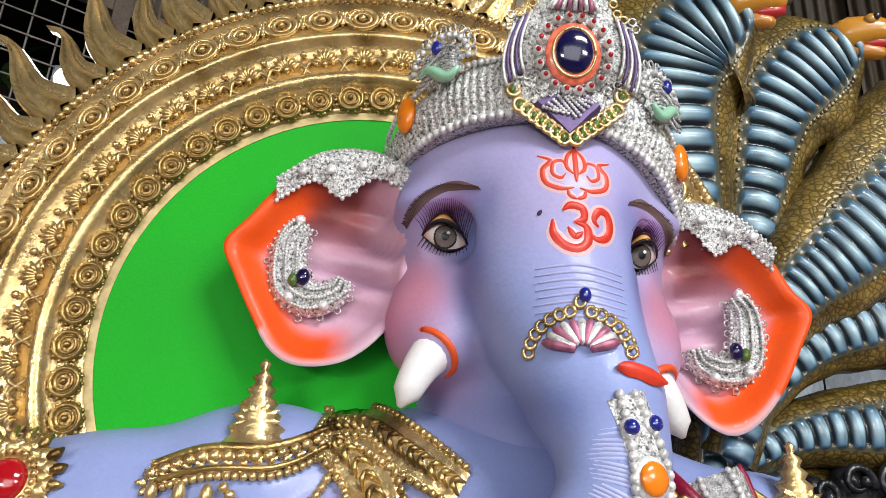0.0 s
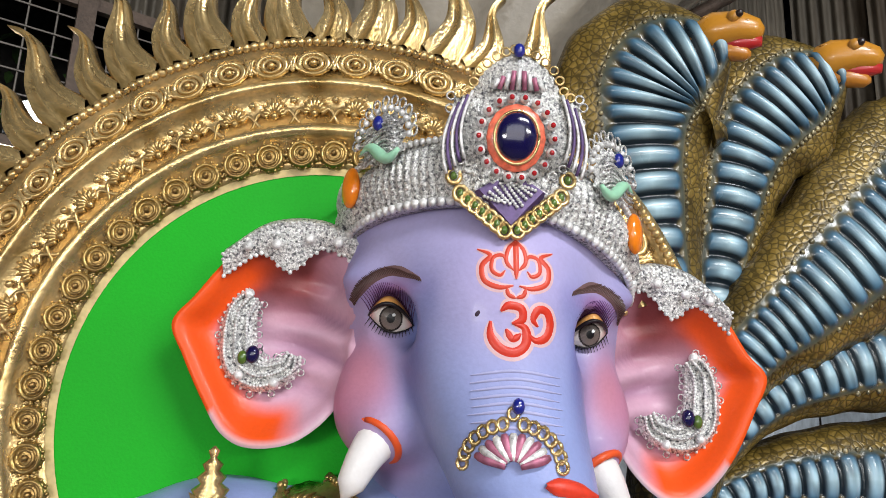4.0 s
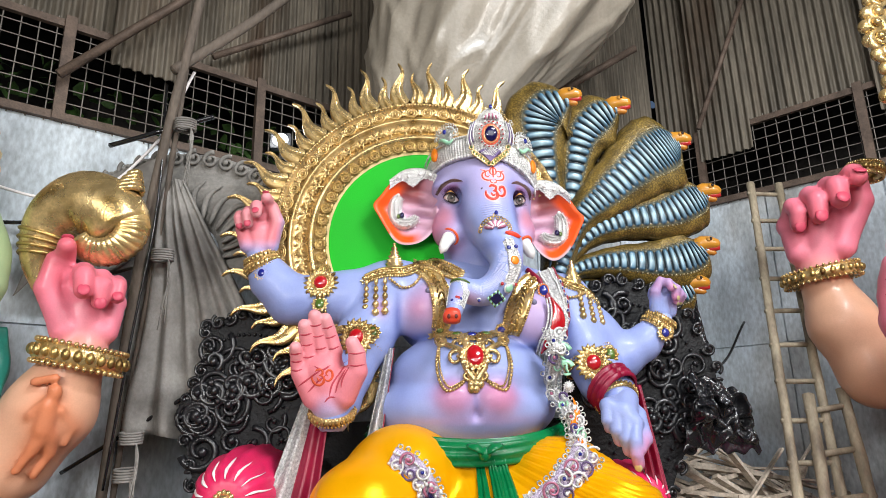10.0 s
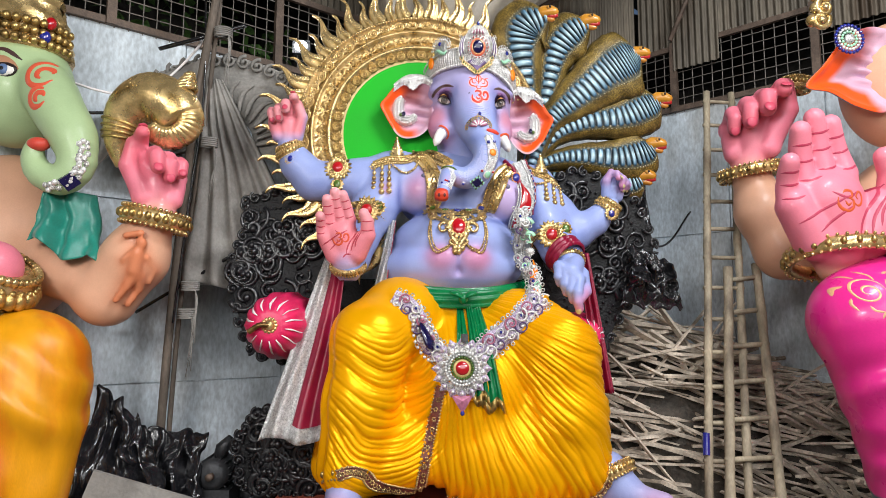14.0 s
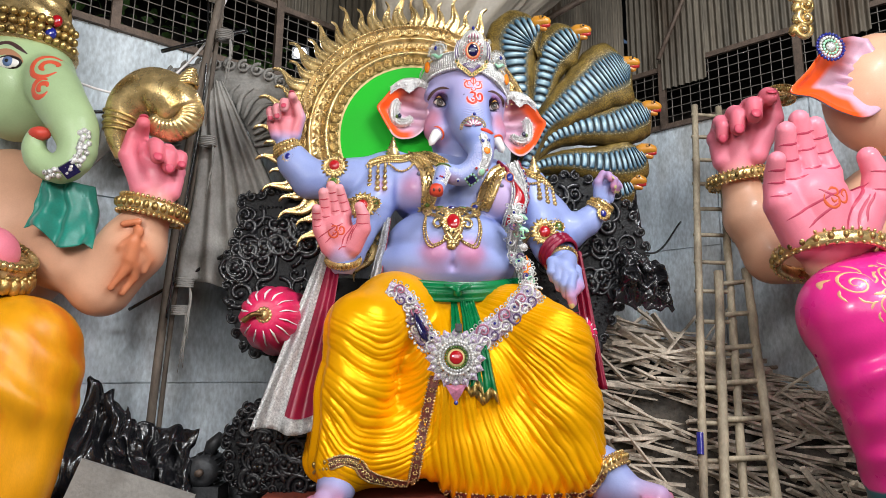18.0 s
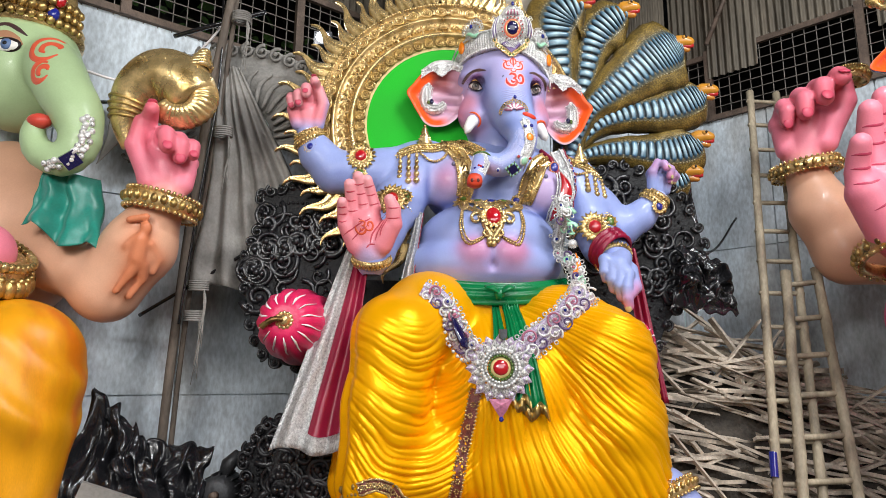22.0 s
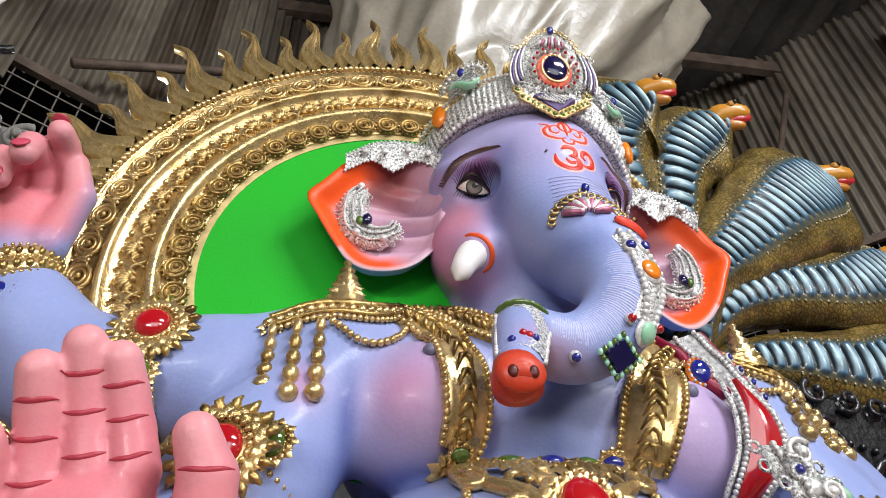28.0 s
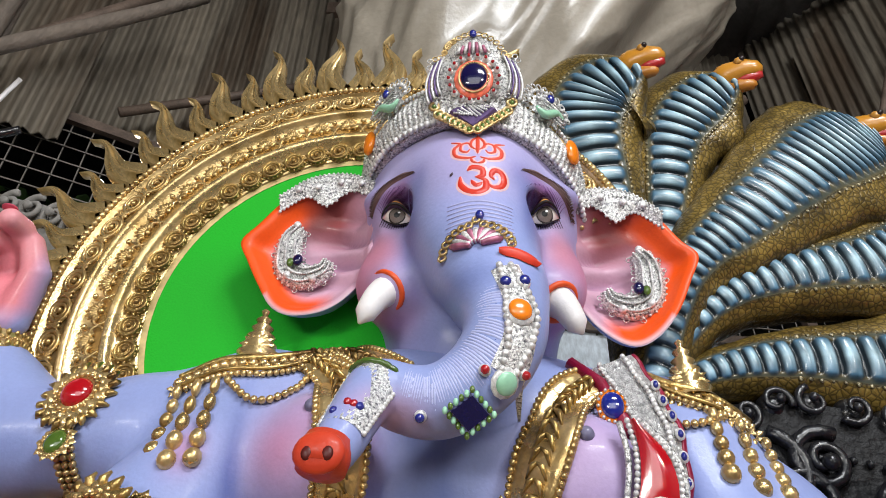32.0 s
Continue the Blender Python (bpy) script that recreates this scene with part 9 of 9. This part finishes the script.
rws = lace_band([(0.42, 3.46), (0.47, 3.32), (0.49, 3.16), (0.46, 2.97)], 0.15, 30, LAME, False)
for j in (0, 6):
    g = Geo()
    g.tube([r[j] + Vector((0, -0.008, 0)) for r in rws], 0.011, 7, 0.6)
    part("maroon_edge", g, MAROON, gar, "maroon satin edge of the stole")
for i in range(8, 28, 3):
    g = Geo()
    g.ball(rws[i][5] + Vector((-0.004, -0.012, 0)), (0.014, 0.008, 0.017), 9, 6)
    st_ = part("setting", g, PEARL, gar)
    g = Geo()
    g.ball(rws[i][5] + Vector((-0.004, -0.018, 0)), (0.008, 0.007, 0.011), 8, 6)
    part("stone", g, BLUE_GEM, st_)
lace_band([(0.40, 2.98), (0.40, 2.80), (0.41, 2.62), (0.45, 2.48), (0.485, 2.36), (0.47, 2.22)], 0.11, 34, SILVER, True, 0.012)
lace_band([(0.50, 2.22), (0.40, 2.10), (0.28, 1.98), (0.12, 1.86), (-0.02, 1.76)], 0.17, 30, LILACZ, True, 0.03)
lace_band([(-0.30, 1.76), (-0.40, 1.85), (-0.46, 1.98), (-0.54, 2.12), (-0.68, 2.20)], 0.14, 28, LILACZ, True, 0.03)
jewel(0.385, 3.27, 0.035, BLUE_GEM, 1.2, False, ORANGE_GEM)
g = Geo()
pts = [on_any(a, b, 0.05)[0] for a, b in ((0.405, 3.20), (0.435, 3.12), (0.43, 3.03), (0.38, 2.95), (0.345, 2.89))]
lf = spline(pts, 16)
lw = [0.006, 0.014, 0.022, 0.03, 0.036, 0.041, 0.045, 0.047, 0.047, 0.045, 0.041, 0.035, 0.028, 0.02, 0.012, 0.004]
g.grid([[p + Vector((w_ * u, -0.028 - 0.014 * (1 - u * u), 0)) for u in (-1, -0.5, 0, 0.5, 1)] for p, w_ in zip(lf, lw)])
for u in (-1, 1):
    gb = Geo()
    beads(gb, [p + Vector(((w_ + 0.008) * u, -0.024, 0)) for p, w_ in zip(lf, lw)], 0.008)
    part("pearl_line", gb, PEARL, gar)
    gb = Geo()
    gb.tube([p + Vector(((w_ + 0.024) * u - 0.004, -0.016, 0)) for p, w_ in zip(lf, lw)], 0.008, 6)
    part("silver_cord", gb, SILVER, gar)
part("red_leaf", g, RED_GEM, gar, "curved red enamel leaf")
for k, (x, z, r) in enumerate(((0.43, 2.82, 0.062), (0.455, 2.72, 0.045))):
    g = Geo()
    pts = [on_any(x + r * math.cos(a) * (1 - 0.1 * a / 6), z + r * math.sin(a), 0.045)[0] for a in np.linspace(0.3, 5.4, 18)]
    yy = min(p.y for p in pts)
    g.tube([(p.x, yy, p.z) for p in pts], [0.022 - 0.0008 * i for i in range(18)], 8, 0.6)
    part("mint_scroll", g, MINT, gar)
g = Geo()
p, _ = on_any(0.48, 2.39, 0.04)
g.tube(spline([p + Vector((0.0, -0.015, 0.14)), p + Vector((0.02, -0.02, 0.05)), p + Vector((0.0, -0.02, -0.03)), p + Vector((-0.005, -0.01, -0.08))], 14), [0.006, 0.01, 0.016, 0.022, 0.03, 0.037, 0.042, 0.046, 0.048, 0.046, 0.04, 0.03, 0.02, 0.008], 12, 0.4)
part("orange_drop", g, ORANGE_GEM, gar)
jewel(0.465, 2.24, 0.036, ORANGE_GEM, 1.0, True)
jewel(0.36, 2.08, 0.055, MINT, 1.0, True)
jewel(0.16, 1.90, 0.06, MINT, 1.0, True)
jewel(0.28, 1.98, 0.03, LILACZ, 1.0, True)
for x, z in ((0.46, 2.60), (0.43, 2.56), (0.40, 2.86), (0.5, 2.86)):
    jewel(x, z, 0.026, PEARL, 1.0, True, SILVER)
# dark paisley stone on the lap
g = Geo()
pts = [on_any(a, b, 0.06)[0] for a, b in ((-0.50, 2.0), (-0.47, 1.94), (-0.42, 1.86), (-0.36, 1.80), (-0.33, 1.77))]
yy = min(p.y for p in pts) - 0.01
g.tube(spline([(p.x, yy, p.z) for p in pts], 16), [0.008, 0.016, 0.026, 0.034, 0.04, 0.045, 0.048, 0.05, 0.05, 0.048, 0.045, 0.04, 0.034, 0.026, 0.016, 0.006], 12, 0.4)
part("dark_paisley", g, NAVY_GEM, gar, "dark plum paisley stone")
for k in range(24):
    t = k / 23
    c = Vector((-0.52 + 0.10 * math.cos(2 * math.pi * t) * 0.9 + 0.10, yy, 1.88 + 0.17 * math.sin(2 * math.pi * t) - 0.0)) + Vector((-0.05 * math.sin(2 * math.pi * t), 0, 0))
    g = Geo()
    g.ball(c, 0.013, 7, 5)
    part("pearl", g, PEARL, gar)
# great rosette at the lap
RC = Vector((-0.15, min(on_any(x_, z_, 0.0)[0].y for x_ in (-0.3, -0.15, 0.0) for z_ in (1.5, 1.66, 1.8)) - 0.05, 1.66))
rq = frame_of((0, -1, 0.1))
for r0, r1, nP, mt, a0 in ((0.14, 0.235, 16, LILACZ, 0.0), (0.12, 0.20, 16, SILVER, 0.196), (0.09, 0.155, 20, PEARL, 0.0)):
    for k in range(nP):
        g = Geo()
        a = 2 * math.pi * k / nP + a0
        d = Vector((math.cos(a), 0, math.sin(a)))
        s = Vector((-math.sin(a), 0, math.cos(a)))
        w = 0.055 * (r1 / 0.2)
        lift = 0.03 * (0.24 - r1) / 0.1
        g.add([RC + rq @ (v + Vector((0, -lift, 0))) for v in (d * r0 + s * w * 0.3, d * r0 - s * w * 0.3, d * (r0 + r1) / 2 - s * w * 0.55, d * r1, d * (r0 + r1) / 2 + s * w * 0.55, d * (r0 + r1) / 2 + Vector((0, -0.022, 0)))], [(0, 1, 5), (1, 2, 5), (2, 3, 5), (3, 4, 5), (4, 0, 5)])
        pt = part("petal", g, mt, gar, smooth=False)
        if mt is LILACZ:
            g = Geo()
            g.ball(RC + rq @ (d * (r0 + r1) / 2 + Vector((0, -0.028, 0))), 0.012, 7, 5)
            part("pearl", g, PEARL, pt)
for r, mt, yy, th in ((0.125, PEARL, -0.05, 0.012), (0.10, SILVER, -0.055, 0.012), (0.078, GREEN_GEM, -0.058, 0.011)):
    g = Geo()
    beads(g, [RC + rq @ Vector((r * math.cos(a), yy, r * math.sin(a))) for a in np.linspace(0, 6.283, 60)], th)
    part("bead_ring", g, mt, gar)
g = Geo()
g.ball(RC + rq @ Vector((0, -0.045, 0)), (0.07, 0.02, 0.07), 24, 8, rq.to_4x4())
part("yellow_disc", g, CREAM, gar)
g = Geo()
g.ball(RC + rq @ Vector((0, -0.058, 0)), (0.052, 0.022, 0.052), 24, 10, rq.to_4x4())
part("red_stone", g, RED_GEM, gar)
g = Geo()
g.add([RC + rq @ Vector(v) for v in ((-0.08, -0.01, -0.2), (0.08, -0.01, -0.2), (0.04, -0.02, -0.27), (0.0, -0.01, -0.33), (-0.04, -0.02, -0.27), (0, -0.035, -0.24))], [(0, 5, 1), (1, 5, 2), (2, 5, 3), (3, 5, 4), (4, 5, 0)])
part("tip_plaque", g, ROSE, gar, smooth=False)
g = Geo()
g.ball(RC + rq @ Vector((0, -0.02, -0.33)), 0.018, 9, 6)
part("tip_stone", g, BLUE_GEM, gar)
g = Geo()
g.box(RC + Vector((0.02, -0.02, 0.23)), (0.05, 0.04, 0.06))
part("clasp", g, DARKGREY, gar, smooth=False)
# silver stole and maroon cord beside the garland
g = Geo()
g.tube([p for p in [on_any(a, b, 0.02)[0] for a, b in ((0.30, 3.46), (0.38, 3.38), (0.41, 3.30), (0.42, 3.2))]], 0.02, 8)
part("maroon_cord", g, MAROON, gar)
# lace on the neighbour's trunk
nb = thing("trunk_ornament", "silver lace and navy stone on the neighbour's trunk", "trunk ornament")
for i in range(34):
    p = tp[6].lerp(tp[8], i / 17) if i < 18 else tp[8].lerp(tp[11], (i - 17) / 16)
    g = Geo()
    out = (p - Vector((-3.30, -0.62, 3.27))).normalized()
    h, nn, _, _ = WEST.find_nearest(p + out * 0.14 + Vector((0, -0.16 + 0.07 * math.sin(i * 2.4), 0)))
    g.ball(h, (0.024, 0.02, 0.024), 8, 6)
    part("lace_knot", g, SILVER if i % 2 else PEARL, nb)
h, nn, _, _ = WEST.find_nearest(tp[9] + Vector((0.2, -0.3, -0.2)))
q = frame_of(nn)
g = Geo()
g.box(h, (0.11, 0.03, 0.11), (q @ Matrix.Rotation(0.78, 3, "Y")).to_4x4())
part("navy_stone", g, NAVY_GEM, nb, smooth=False)
